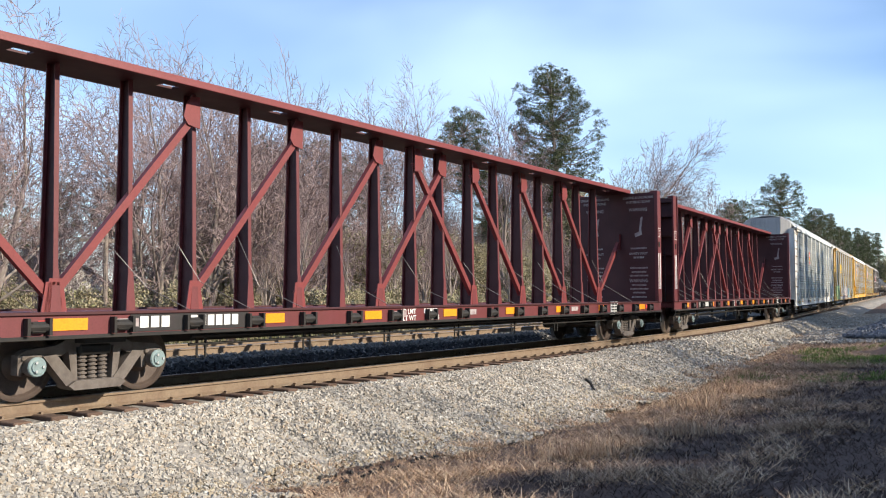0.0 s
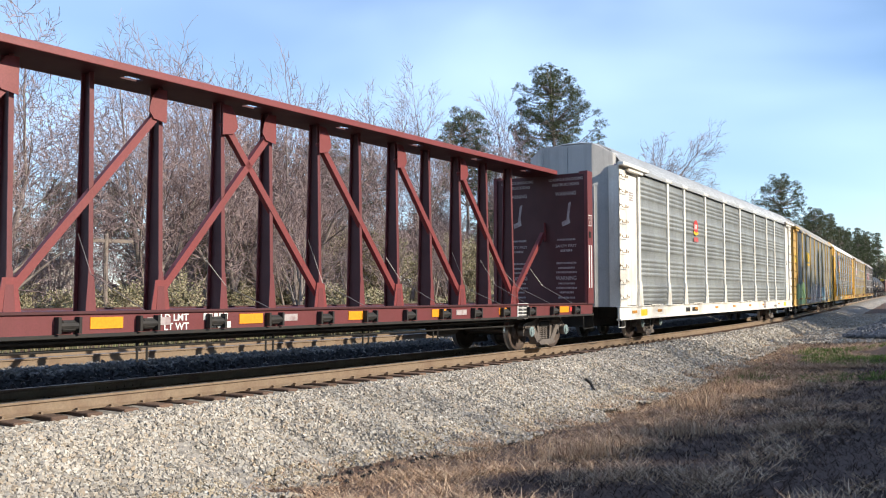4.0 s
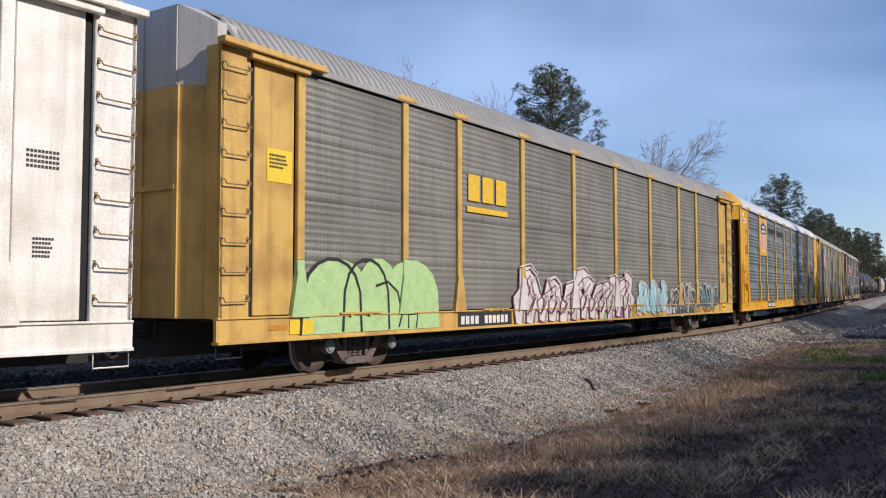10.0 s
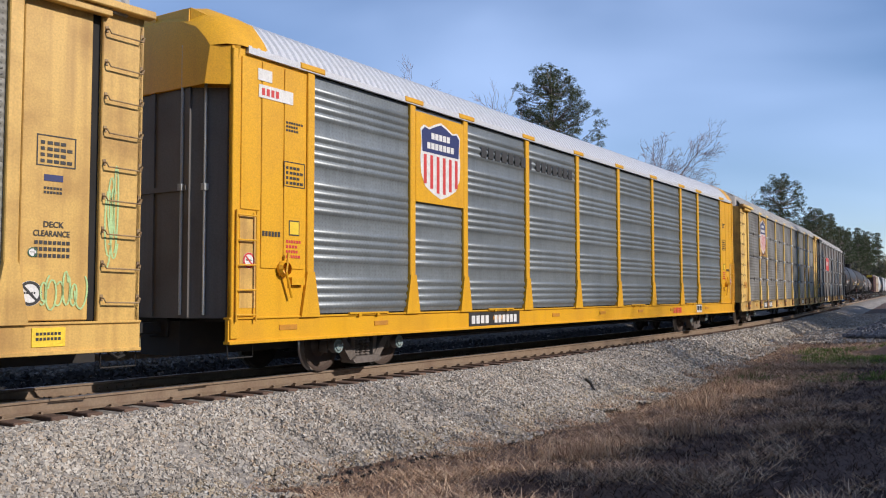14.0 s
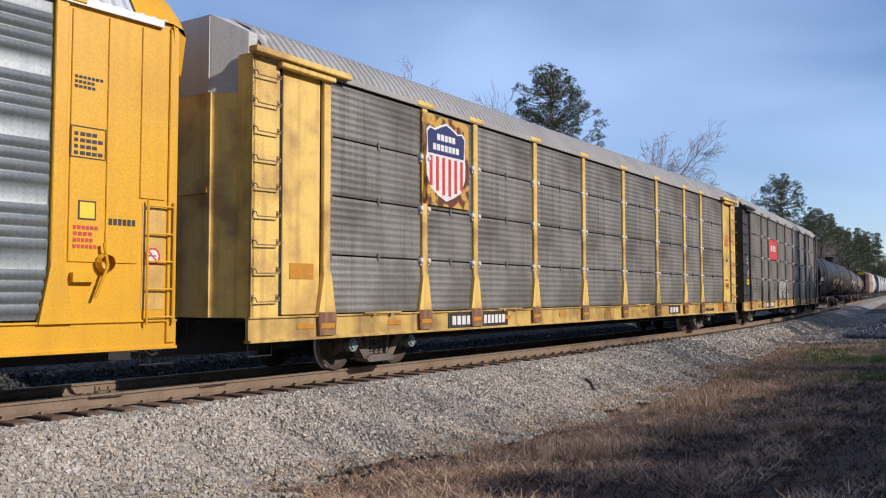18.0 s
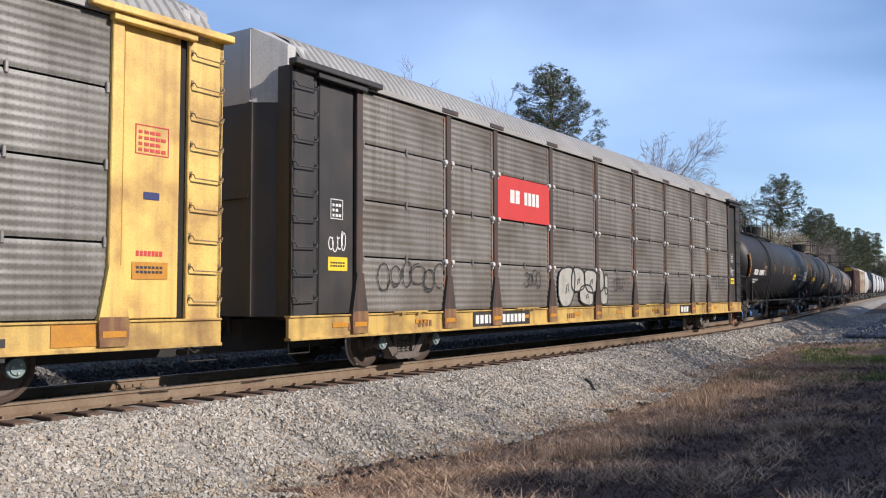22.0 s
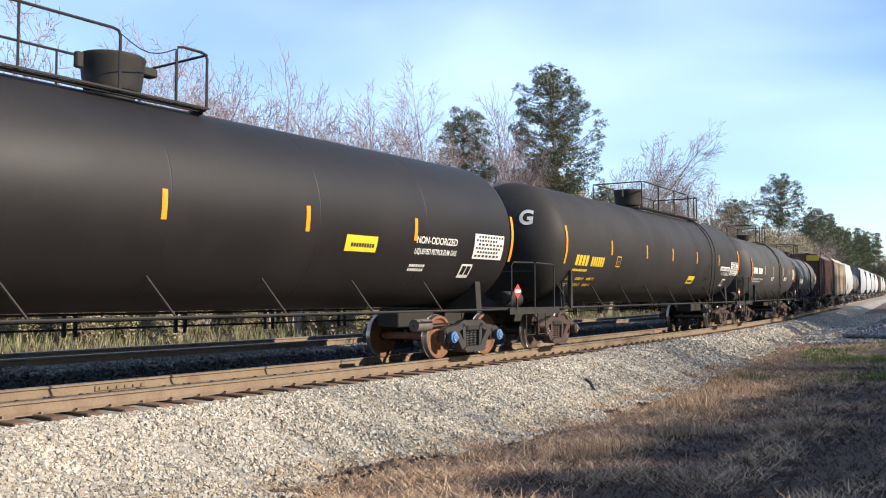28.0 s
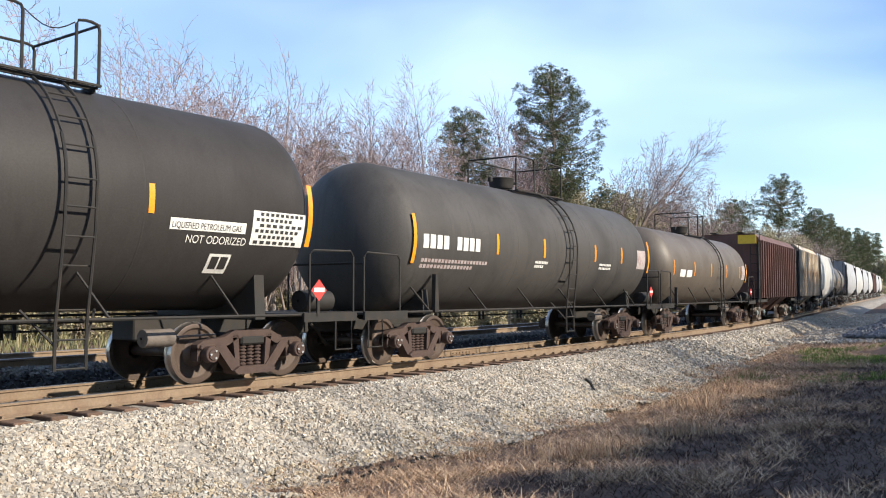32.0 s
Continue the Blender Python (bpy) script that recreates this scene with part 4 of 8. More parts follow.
def autorack(sc, label, style, c_panel, c_post, c_sill, c_end, c_door, c_roof, c_end_top=None, flush=False, painted=(), rust_feet=False):
    half = 13.45
    car = car_base("autorack_car", sc, half, 9.75, label, "railcar", "cars of the freight train")
    s = Shape().box(-half, half, -0.45, 0.45, 0.42, 0.95).box(-half + 0.2, half - 0.2, -1.42, 1.42, 0.94, 0.99)
    for k in range(-6, 7):
        s.box(k * 2.05 - 0.08, k * 2.05 + 0.08, -1.4, 1.4, 0.66, 0.94)
    part("underframe", s, m_dark, car)
    for sg in (-1, 1):
        sill = part("side_sill", Shape().box(-half, half, sg * 1.44, sg * 1.50, 0.665, 0.985), c_sill, car)
        part("lower_flange", Shape().box(-half, half, sg * 1.40, sg * 1.54, 0.62, 0.665, 0, 0.006), c_sill, sill)
        part("upper_flange", Shape().box(-half, half, sg * 1.40, sg * 1.53, 0.985, 1.015, 0, 0.006), c_sill, sill)
        # backing sheet added for the dark inside seen between the panels
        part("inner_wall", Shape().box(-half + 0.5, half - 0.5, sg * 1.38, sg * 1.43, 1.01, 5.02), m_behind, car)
    foot = Shape()
    foot.box(-0.085, 0.085, -1.535, -1.45, 1.50, 5.0, 0, 0.012)
    foot.prism([(-0.085, 1.72), (0.085, 1.72), (0.22, 0.99), (-0.22, 0.99)], "y", -1.552, -1.46)
    foot.box(-0.30, 0.30, -1.575, -1.46, 4.985, 5.085, 0, 0.015)
    pm = foot.mesh("post", [c_post])
    for x in POSTS_AR:
        spray = [q for q in painted if abs(q[0] - x) < 0.3]
        if spray:      # the foot of this post was sprayed over together with the sheets
            ft = Shape().box(-0.085, 0.085, -1.535, -1.45, spray[0][1], 5.0, 0, 0.012)
            ft.box(-0.30, 0.30, -1.575, -1.46, 4.985, 5.085, 0, 0.015)
            po = part("post", ft, c_post, car, at=pose(x, 0, 0))
            ft = Shape().box(-0.085, 0.085, -1.535, -1.45, 1.50, spray[0][1], 0, 0.006)
            ft.prism([(-0.085, 1.72), (0.085, 1.72), (0.22, 0.99), (-0.22, 0.99)], "y", -1.552, -1.46)
            part("sprayed_foot", ft, m_spray[spray[0][2]], po)
        else:
            part("post", pm, None, car, at=pose(x, 0, 0))
        if rust_feet:
            br = part("post_bracket", Shape().prism([(-0.20, 1.06), (0.20, 1.06), (0.22, 0.98), (0.20, 0.68), (-0.20, 0.68), (-0.22, 0.98)], "y", -1.562, -1.51), m_rust_foot, car, at=pose(x, 0, 0))
            part("reflector", Shape().box(-0.17, 0.17, -1.568, -1.562, 0.80, 0.88), m_orange_d, br)
        part("post", pm, None, car, at=pose(-x, 0, 0, 0, 0, 180))
    # side sheets between the posts
    for a, b_ in zip(POSTS_AR, POSTS_AR[1:]):
        bands = [(1.04, 4.96)] if style in ("rib5", "soft5") else [(1.04, 2.0), (2.03, 3.0), (3.03, 4.0), (4.03, 4.96)]
        for z0, z1 in bands:
            key = (round(b_ - a, 2), z0, style)
            if key not in SHEETS:
                w = (b_ - a) / 2 - 0.075
                SHEETS[key] = ribbed_panel(-w, w, z0, z1, {"rib5": "rib5", "soft5": "soft", "rows4": "fine"}[style])
            mk = (key, c_panel.name)
            if mk not in SHEETS:
                SHEETS[mk] = SHEETS[key].mesh("side_panel", [c_panel], smooth=50)
            part("side_panel", SHEETS[mk], None, car, at=pose((a + b_) / 2, 0, 0))
            part("side_panel", SHEETS[mk], None, car, at=pose((a + b_) / 2, 0, 0, 0, 0, 180))
            if style == "rows4" and z0 > 1.5:
                if "clip" not in SHEETS:
                    SHEETS["clip"] = Shape().box(-0.025, 0.025, -1.515, -1.47, -0.09, 0.06, 0, 0.01).mesh("panel_clip", [m_cable])
                for xx in (-0.96 * w_half(a, b_), 0.0, 0.96 * w_half(a, b_)):
                    part("panel_clip", SHEETS["clip"], None, car, at=pose((a + b_) / 2 + xx, 0, z0))
    if style == "rows4":
        if "latch" not in SHEETS:
            SHEETS["latch"] = Shape().spin([(-1.565, 0.001), (-1.565, 0.035), (-1.55, 0.052), (-1.47, 0.052)], 10, 0, "y").box(-0.02, 0.02, -1.53, -1.48, -0.10, -0.03, 0, 0.004).mesh("sheet_latch", [m_latch])
        for x in POSTS_AR[1:-1]:
            for z in (2.0, 3.0, 4.0):
                for dx in (-0.125, 0.125):
                    part("sheet_latch", SHEETS["latch"], None, car, at=pose(x + dx, 0, z))
    # roof of cross-ribbed sheet
    arc = [(-1.52, 5.05), (-1.40, 5.24), (-1.16, 5.52), (-0.80, 5.70), (-0.3, 5.79), (0.3, 5.79), (0.80, 5.70), (1.16, 5.52), (1.40, 5.24), (1.52, 5.05)]
    rows, x, k = [], -half + 0.30, 0
    while x < half - 0.30:
        for dx, d in ((0.0, 0.0), (0.03, 0.026), (0.09, 0.026), (0.12, 0.0)):
            rows.append([(x + dx, y * (1 + d / 2), z + d) for y, z in arc])
        x += 0.18
    part("roof", Shape().sheet(rows), c_roof, car, smooth=18)
    part("eave", Shape().box(-half + 0.3, half - 0.3, -1.56, -1.50, 4.97, 5.07).box(-half + 0.3, half - 0.3, 1.50, 1.56, 4.97, 5.07), c_roof, car)
    top = c_end_top or c_end
    for sg in (-1, 1):
        # end closure: folding doors with a chamfered plan, and a cap under the roof
        s = Shape().prism([(sg * 12.9, -1.40), (sg * 13.30, -1.28), (sg * 13.62, -0.80), (sg * 13.62, 0.80), (sg * 13.30, 1.28), (sg * 12.9, 1.40)], "z", 1.0, 4.45)
        ed = part("end_door", s, c_end, car)
        for y in (-0.8, 0.0, 0.8):
            part("door_rib", Shape().box(sg * 13.62, sg * 13.65, y - 0.05, y + 0.05, 1.02, 4.45), c_end, ed)
        part("door_bar", Shape().box(sg * 13.62, sg * 13.67, -0.8, 0.8, 2.9, 2.98), c_end, ed)
        rim = [(12.9, -1.41, 5.20), (13.30, -1.29, 5.40), (13.625, -0.81, 5.67), (13.625, 0.81, 5.67), (13.30, 1.29, 5.40), (12.9, 1.41, 5.20)]
        s = Shape().sheet([[(sg * x, y, 4.45) for x, y, z in rim], [(sg * x, y, z) for x, y, z in rim], [(sg * 12.86, y, z + 0.03) for x, y, z in rim]])
        part("end_cap", s, top, ed)
        for y in (-0.76, 0.0, 0.76):
            part("cap_rib", Shape().box(sg * 13.622, sg * 13.65, y - 0.04, y + 0.04, 4.46, 5.64), top, ed)
        if flush:
            dr = part("end_panel", Shape().box(sg * 11.80, sg * 13.42, -1.50, -1.44, 1.0, 5.06, 0, 0.01), c_door, car)
            for xa, xb, z0_, z1_ in ((11.86, 12.33, 1.75, 4.92), (12.36, 12.82, 1.75, 4.92), (12.85, 13.24, 2.62, 4.92)):
                part("panel_leaf", Shape().box(sg * xa, sg * xb, -1.518, -1.5, z0_, z1_, 0, 0.008), c_door, dr)
            part("corner_post", Shape().box(sg * 13.28, sg * 13.42, -1.53, -1.44, 0.7, 5.0, 0, 0.01), c_door, dr)
            # no recess is cut: a duller yellow patch gives its shade
            part("ladder_recess", Shape().box(sg * 12.90, sg * 13.24, -1.506, -1.5, 1.15, 2.55), m_yel_a, dr, "flat patch behind the ladder, recess shade in its colour")
            for xr, yr in ((13.52, -1.05), (13.66, -0.70)):
                part("lock_rod", Shape().tube([(sg * xr, yr, 1.05), (sg * xr, yr, 5.1)], 0.022, 8).box(sg * xr - 0.04, sg * xr + 0.04, yr - 0.04, yr + 0.04, 2.9, 3.0), m_galv, ed, "galvanized vertical lock rod")
            ring = lambda xx, k_, dz: [(sg * xx, y * k_, 4.9 + (z - 4.9) * dz) for y, z in arc]
            s = Shape().sheet([ring(12.72, 1.02, 1.05), ring(13.30, 1.02, 1.05), ring(13.52, 0.97, 0.93), ring(13.68, 0.86, 0.70)])
            lo = ring(13.68, 0.86, 0.70)
            s.add(lo + [(sg * 13.68, 1.2, 4.45), (sg * 13.68, -1.2, 4.45)], [tuple(range(len(lo) + 2))])
            s.add([lo[0], (sg * 13.68, -1.2, 4.45), (sg * 13.40, -1.5, 4.45), (sg * 13.30, -1.55, 5.05)], [(0, 1, 2, 3)])
            part("end_hood", s, c_door, car, "smooth yellow painted end hood", smooth=35)
            lad = Shape()
            for xx in (12.95, 13.35):
                lad.tube([(sg * xx, -1.56, 0.95), (sg * xx, -1.56, 2.6)], 0.016, 6)
            for k in range(5):
                lad.tube([(sg * 12.95, -1.56, 1.05 + 0.37 * k), (sg * 13.35, -1.56, 1.05 + 0.37 * k)], 0.014, 6)
            part("ladder", lad, c_door, dr)
            hw = Shape().spin([(-1.62, 0.10), (-1.56, 0.13), (-1.52, 0.13), (-1.5, 0.05)], 12, 0, "y", (sg * 12.35, 0, 1.75)).tube([(sg * 12.2, -1.58, 1.3), (sg * 12.35, -1.6, 1.7), (sg * 12.3, -1.6, 2.0)], 0.022, 6).box(sg * 11.9, sg * 12.2, -1.58, -1.5, 1.5, 1.62)
            part("hand_brake", hw, c_door, dr)
        else:
            part("side_door", Shape().box(sg * 11.84, sg * 12.72, -1.475, -1.44, 1.03, 4.95, 0, 0.012), c_door, car)
            # dark strip in place of the shade between door and corner
            part("door_gap", Shape().box(sg * 12.72, sg * 12.83, -1.45, -1.435, 1.03, 4.95), m_behind, car)
            cp = part("corner_panel", Shape().box(sg * 12.83, sg * 13.42, -1.515, -1.44, 1.0, 5.02, 0, 0.012).box(sg * 13.36, sg * 13.42, -1.515, -1.2, 1.0, 5.02), c_post if c_door is not m_blk else m_blk, car)
            for k in range(9):      # bent rungs, bolted on one by one
                z = 1.25 + 0.43 * k
                rg = Shape().tube([(sg * 12.87, -1.515, z + 0.06), (sg * 12.88, -1.58, z + 0.05), (sg * 12.90, -1.592, z), (sg * 13.37, -1.592, z - 0.01), (sg * 13.39, -1.58, z + 0.05), (sg * 13.40, -1.515, z + 0.06)], 0.011, 6)
                rg.box(sg * 12.86, sg * 12.90, -1.525, -1.513, z + 0.02, z + 0.10).box(sg * 13.37, sg * 13.41, -1.525, -1.513, z + 0.02, z + 0.10)
                part("rung", rg, m_rung if c_door is not m_blk else m_blk, cp)
            s = Shape().box(sg * 11.25, sg * 13.5, -1.68, -1.50, 5.0, 5.10, 0, 0.012).box(sg * 11.6, sg * 12.9, -1.62, -1.5, 4.90, 5.0, 0, 0.01)
            part("door_track", s, c_post if c_door is not m_blk else m_blk, car)
        st = Shape().tube([(sg * 13.42, -1.46, 0.66), (sg * 13.42, -1.46, 0.42), (sg * 12.92, -1.46, 0.42), (sg * 12.92, -1.46, 0.66)], 0.012, 6)
        part("step", st, m_dark if c_sill is not m_white_w else c_sill, car)
    for x in (-12.2, -9.8, -5.6, -2.7, 0.2, 3.1, 6.0, 9.8):
        part("reflector", Shape().box(x - 0.2, x + 0.2, -1.512, -1.50, 0.80, 0.88), m_orange_d, car, "orange reflective sheet")
    for x in (-10.2, -5.5, 2.8, 7.9):
        part("tie_rail", Shape().box(x - 0.55, x + 0.55, -1.56, -1.52, 1.015, 1.045).box(x - 0.3, x - 0.22, -1.56, -1.5, 0.98, 1.02).box(x + 0.22, x + 0.3, -1.56, -1.5, 0.98, 1.02), c_sill, car)
    part("brake_pipe", Shape().tube([(-8.3, -0.9, 0.5), (8.3, -0.9, 0.5)], 0.03, 6), m_dark, car)
    return car


def w_half(a, b_):
    return (b_ - a) / 2 - 0.075


def shield(car, x, z, w, h, board, rusty):
    """A shield-shaped herald on its board: navy top with a pale band, red and white stripes below."""
    y = -1.535
    bd = part("sign_board", Shape().box(x - w / 2, x + w / 2, y, y + 0.02, z - h / 2, z + h / 2, 0, 0.004), board, car, "square herald board with worn paint")
    ww, hh = w * 0.84, h * 0.88
    out = [(-.5, .36), (-.42, .42), (-.3, .40), (-.14, .46), (0, .5), (.14, .46), (.3, .40), (.42, .42), (.5, .36), (.47, .2), (.5, 0), (.48, -.2), (.38, -.36), (.2, -.44), (0, -.5), (-.2, -.44), (-.38, -.36), (-.48, -.2), (-.5, 0), (-.47, .2)]
    s = Shape()
    blob(s, [(x + u * ww, z + v * hh) for u, v in out], y - 0.003)
    part("shield", s, m_letter_w, bd)
    s = Shape()
    blob(s, [(x + u * ww * 0.94, z + v * hh * 0.94) for u, v in out[0:9]] + [(x + .45 * ww, z + .08 * hh), (x - .45 * ww, z + .08 * hh)], y - 0.006)
    part("shield_top", s, m_signblue, bd)
    s = Shape()
    for k in range(6):
        u = -0.42 + 0.155 * k
        lo = -0.46 + 0.30 * abs(u + 0.03) ** 1.3 * 1.4
        s.add([(x + (u) * ww, y - 0.006, z + lo * hh * 0.96), (x + (u + .07) * ww, y - 0.006, z + lo * hh * 0.96), (x + (u + .07) * ww, y - 0.006, z + .05 * hh), (x + u * ww, y - 0.006, z + .05 * hh)], [(0, 1, 2, 3)])
    part("striped_field", s, m_signred, bd)
    bars("sign_bar", x - ww * .24, z + hh * .26, ww * .48, hh * .08, 5, y - 0.010, m_letter_w, bd, gap=0.22)
    bars("sign_bar", x - ww * .34, z + hh * .13, ww * .68, hh * .08, 7, y - 0.010, m_letter_w, bd, gap=0.22)


m_rust_foot = material("rusted_post_foot", (0.16, 0.075, 0.04), 0.8, spots=(0.40, 0.25, 0.08), amount=0.7, scale=3.0, streak=0.4)
m_sillmark = material("brown_scrawl", (0.20, 0.09, 0.05), 0.7, amount=0.4)
m_orange_d = material("dull_orange_reflector", (0.50, 0.22, 0.02), 0.5, spots=(0.3, 0.13, 0.03), amount=0.5, scale=4)
m_rustboard = material("rusting_yellow_board", (0.52, 0.30, 0.05), 0.6, spots=(0.11, 0.03, 0.018), amount=1.0, scale=3.2, mask=(0.47, 0.53))
m_spray = {"green": material("green_spray_paint", (0.40, 0.58, 0.25), 0.6, spots=(0.30, 0.42, 0.2), amount=0.6, scale=4),
           "silver": material("silver_spray_paint", (0.40, 0.385, 0.34), 0.5, spots=(0.26, 0.25, 0.22), amount=0.7, scale=5),
           "black": material("black_spray_paint", (0.02, 0.02, 0.02), 0.6, amount=0.3),
           "white": material("white_spray_paint", (0.66, 0.64, 0.62), 0.6, spots=(0.45, 0.43, 0.42), amount=0.6, scale=5),
           "pink": material("pink_white_spray_paint", (0.62, 0.585, 0.55), 0.6, spots=(0.36, 0.30, 0.28), amount=0.7, scale=3),
           "maroon": material("maroon_spray_paint", (0.15, 0.03, 0.05), 0.6, amount=0.3),
           "cyan": material("pale_blue_spray_paint", (0.36, 0.62, 0.66), 0.6, spots=(0.24, 0.36, 0.4), amount=0.6, scale=4),
           "violet": material("violet_spray_paint", (0.22, 0.12, 0.22), 0.6, amount=0.4)}

def scrawl(car, x0, z0, w, h, n, seed, mat, y=-1.512):
    """A thin sprayed tag: looping strokes."""
    r_ = random.Random(seed)
    o = Shape()
    for k in range(n):
        cx, cz = x0 + w * (k + 0.5) / n, z0 + h * r_.uniform(0.4, 0.6)
        a0, turns = r_.uniform(0, 6.28), r_.uniform(0.6, 1.3)
        rx, rz_ = w / n * r_.uniform(0.4, 0.75), h * r_.uniform(0.3, 0.55)
        stroke(o, [(cx + rx * math.cos(a0 + 6.28 * turns * i / 14) + 0.03 * i / 14, cz + rz_ * math.sin(a0 + 6.28 * turns * i / 14) * (1 - 0.3 * i / 14)) for i in range(15)], 0.022, y)
    tagged(part("graffiti", o, mat, car, "thin sprayed scrawl"), kind="stuff")


m_greenrim = material("dark_green_paint", (0.03, 0.11, 0.05), 0.6, amount=0.3)

# first carrier: silver sheet, white frame
a1 = autorack(64.8, "silver ribbed autorack car with dirty white posts", "rib5", m_pan_silver, m_white_w, m_white_w, m_end_grey, m_white_w, m_roof_a)
YS = -1.522
s = Shape()
blob(s, [(-5.53 + 0.29 * math.cos(math.pi / 8 + k * math.pi / 4), 3.74 + 0.27 * math.sin(math.pi / 8 + k * math.pi / 4)) for k in range(8)], YS)
sg_ = part("sign", s, m_signred, a1, "small red eight-sided company sign with a yellow ribbon")
bars("sign_bar", -5.70, 3.66, 0.34, 0.18, 3, YS - 0.003, m_letter_w, sg_, gap=0.3)
s = Shape()
blob(s, [(-5.82, 3.50), (-5.53, 3.44), (-5.24, 3.50), (-5.24, 3.60), (-5.53, 3.54), (-5.82, 3.60)], YS - 0.004)
part("ribbon", s, m_letter_y, sg_)
for k in range(3):
    s = Shape()
    blob(s, [(-5.80 + 0.2 * k + u, 3.30 + v) for u, v in ((0.0, -0.07), (0.07, -0.1), (0.14, -0.07), (0.14, 0.07), (0.07, 0.09), (0.0, 0.07))], YS - 0.003)
    part("sign_badge", s, m_signred, sg_)
bars("car_mark", -6.9, 0.75, 0.55, 0.14, 4, -1.51, m_letter_k, a1, "black stencilled bars")
bars("car_mark", -6.1, 0.75, 0.75, 0.14, 6, -1.51, m_letter_k, a1, "black stencilled bars")
part("sticker", Shape().box(-11.62, -11.05, -1.508, -1.50, 0.71, 0.90), m_sticker, a1, "yellow sticker")
part("sticker", Shape().box(11.05, 11.62, -1.508, -1.50, 0.71, 0.90), m_sticker, a1, "yellow sticker")
bars("stencil", 12.0, 3.05, 0.42, 0.035, 9, -1.482, m_letter_k, a1, "small stencil table", lines=4)
bars("stencil", 12.1, 2.0, 0.30, 0.03, 8, -1.482, m_letter_k, a1, "small stencil lines", lines=5, vary=0.4, seed=3)
bars("stencil", -12.5, 4.3, 0.4, 0.04, 5, -1.482, m_letter_faint, a1, "small stencil lines", lines=4, vary=0.3, seed=4)
bars("stencil", 8.5, 0.74, 0.9, 0.05, 9, -1.508, m_letter_k, a1, "small stencil lines", lines=3, vary=0.3, seed=5)
tb_ = part("data_board", Shape().box(6.05, 6.6, -1.51, -1.50, 0.68, 0.98), m_letter_k, a1, "black and white data board")
part("cell", Shape().box(6.08, 6.3, -1.515, -1.51, 0.75, 0.95).box(6.34, 6.57, -1.515, -1.51, 0.75, 0.95).box(6.08, 6.57, -1.515, -1.51, 0.69, 0.73), m_letter_faint, tb_)


def cap_stripes(car):
    """Two slanted navy stripes on the near corner of the end cap."""
    for k in (0, 1):
        s = Shape().add([(-12.95 - 0.30 * u, -1.40 + 0.09 * u - 0.006, 4.86 - 0.26 * k + 0.10 * u + dz) for u, dz in ((0, 0), (1, 0), (1, 0.13), (0, 0.13))], [(0, 1, 2, 3)])
        part("stripe", s, m_signblue, car, "slanted navy stripe")


cap_stripes(a1)

# second carrier: tan and dirty, yellow frame, spray-painted
a2 = autorack(92.97, "dirty grey autorack car with yellow posts and graffiti", "soft5", m_pan_tan, m_yel_a, m_yel_a, m_yel_a, m_yel_a, m_roof_b, m_end_grey, painted=((-8.85, 2.0, "green"), (-11.72, 1.9, "green"), (-1.4, 1.95, "pink"), (-4.2, 1.6, "pink"), (1.4, 1.9, "pink"), (4.2, 1.6, "cyan")))
s = Shape()   # block emblem with an underline, no letters
for k in range(3):
    x = -6.60 + 0.58 * k
    s.box(x, x + 0.46, -1.515, -1.505, 3.32, 3.88, 0, 0.003)
s.box(-6.65, -4.92, -1.515, -1.505, 3.08, 3.20)
part("emblem", s, m_letter_y, a2, "yellow block emblem with an underline")
bars("car_mark", -6.9, 0.73, 0.75, 0.17, 4, -1.515, m_letter_w, a2, "white stencilled bars on a black patch")
bars("car_mark", -5.95, 0.73, 1.05, 0.17, 6, -1.515, m_letter_w, a2, "white stencilled bars on a black patch")
part("mark_patch", Shape().box(-7.0, -4.75, -1.51, -1.50, 0.68, 0.97), m_blk, a2)
part("sticker", Shape().box(-12.45, -11.9, -1.485, -1.476, 3.1, 3.62), m_sticker, a2, "yellow sticker")
part("sticker", Shape().box(-11.95, -11.4, -1.515, -1.50, 0.72, 0.94), m_sticker, a2, "yellow sticker")
bars("stencil", -12.4, 3.5, 0.42, 0.035, 9, -1.489, m_letter_k, a2, "small stencil lines", lines=4, vary=0.3, seed=9)
table(12.02, 2.90, 0.50, 0.38, -1.482, m_letter_k, a2)
part("sticker", Shape().box(12.12, 12.36, -1.481, -1.476, 2.72, 2.80), m_signblue, a2, "small navy sticker")
bars("stencil", 12.12, 2.62, 0.24, 0.03, 6, -1.482, m_letter_k, a2, "small stencil lines", lines=2)
words("DECK", 12.12, 2.16, 0.10, -1.483, m_letter_k, a2, "black stencilled word", bold=0.002)
words("CLEARANCE", 12.00, 2.05, 0.10, -1.483, m_letter_k, a2, "black stencilled word", 0.82, bold=0.002)
bars("stencil", 12.02, 1.95, 0.46, 0.045, 8, -1.482, m_letter_k, a2, "small stencil lines", lines=3)
ring_sign(11.98, 1.36, 0.15, -1.481, m_letter_w, m_letter_k, a2, "round white sign with a dark slash")
ring_sign(12.0, 1.85, 0.06, -1.481, m_letter_w, m_greenrim, a2, "small round white sign with a green rim", False)
part("height_plate", Shape().box(12.0, 12.42, -1.512, -1.50, 0.72, 0.95, 0, 0.003), m_sticker, a2, "yellow notice plate with dark lines")
bars("notice_lines", 12.05, 0.86, 0.32, 0.035, 7, -1.516, m_letter_k, a2, "dark notice lines", lines=2)
bars("fleet_bar", 5.6, 0.72, 0.9, 0.19, 3, -1.515, m_letter_w, a2, "white slanted fleet lettering as bars")
YG = -1.512
gr = Shape()   # two green humps with a tail
blob(gr, arch(-11.7, 0.70, 1.85, 1.25) , YG)
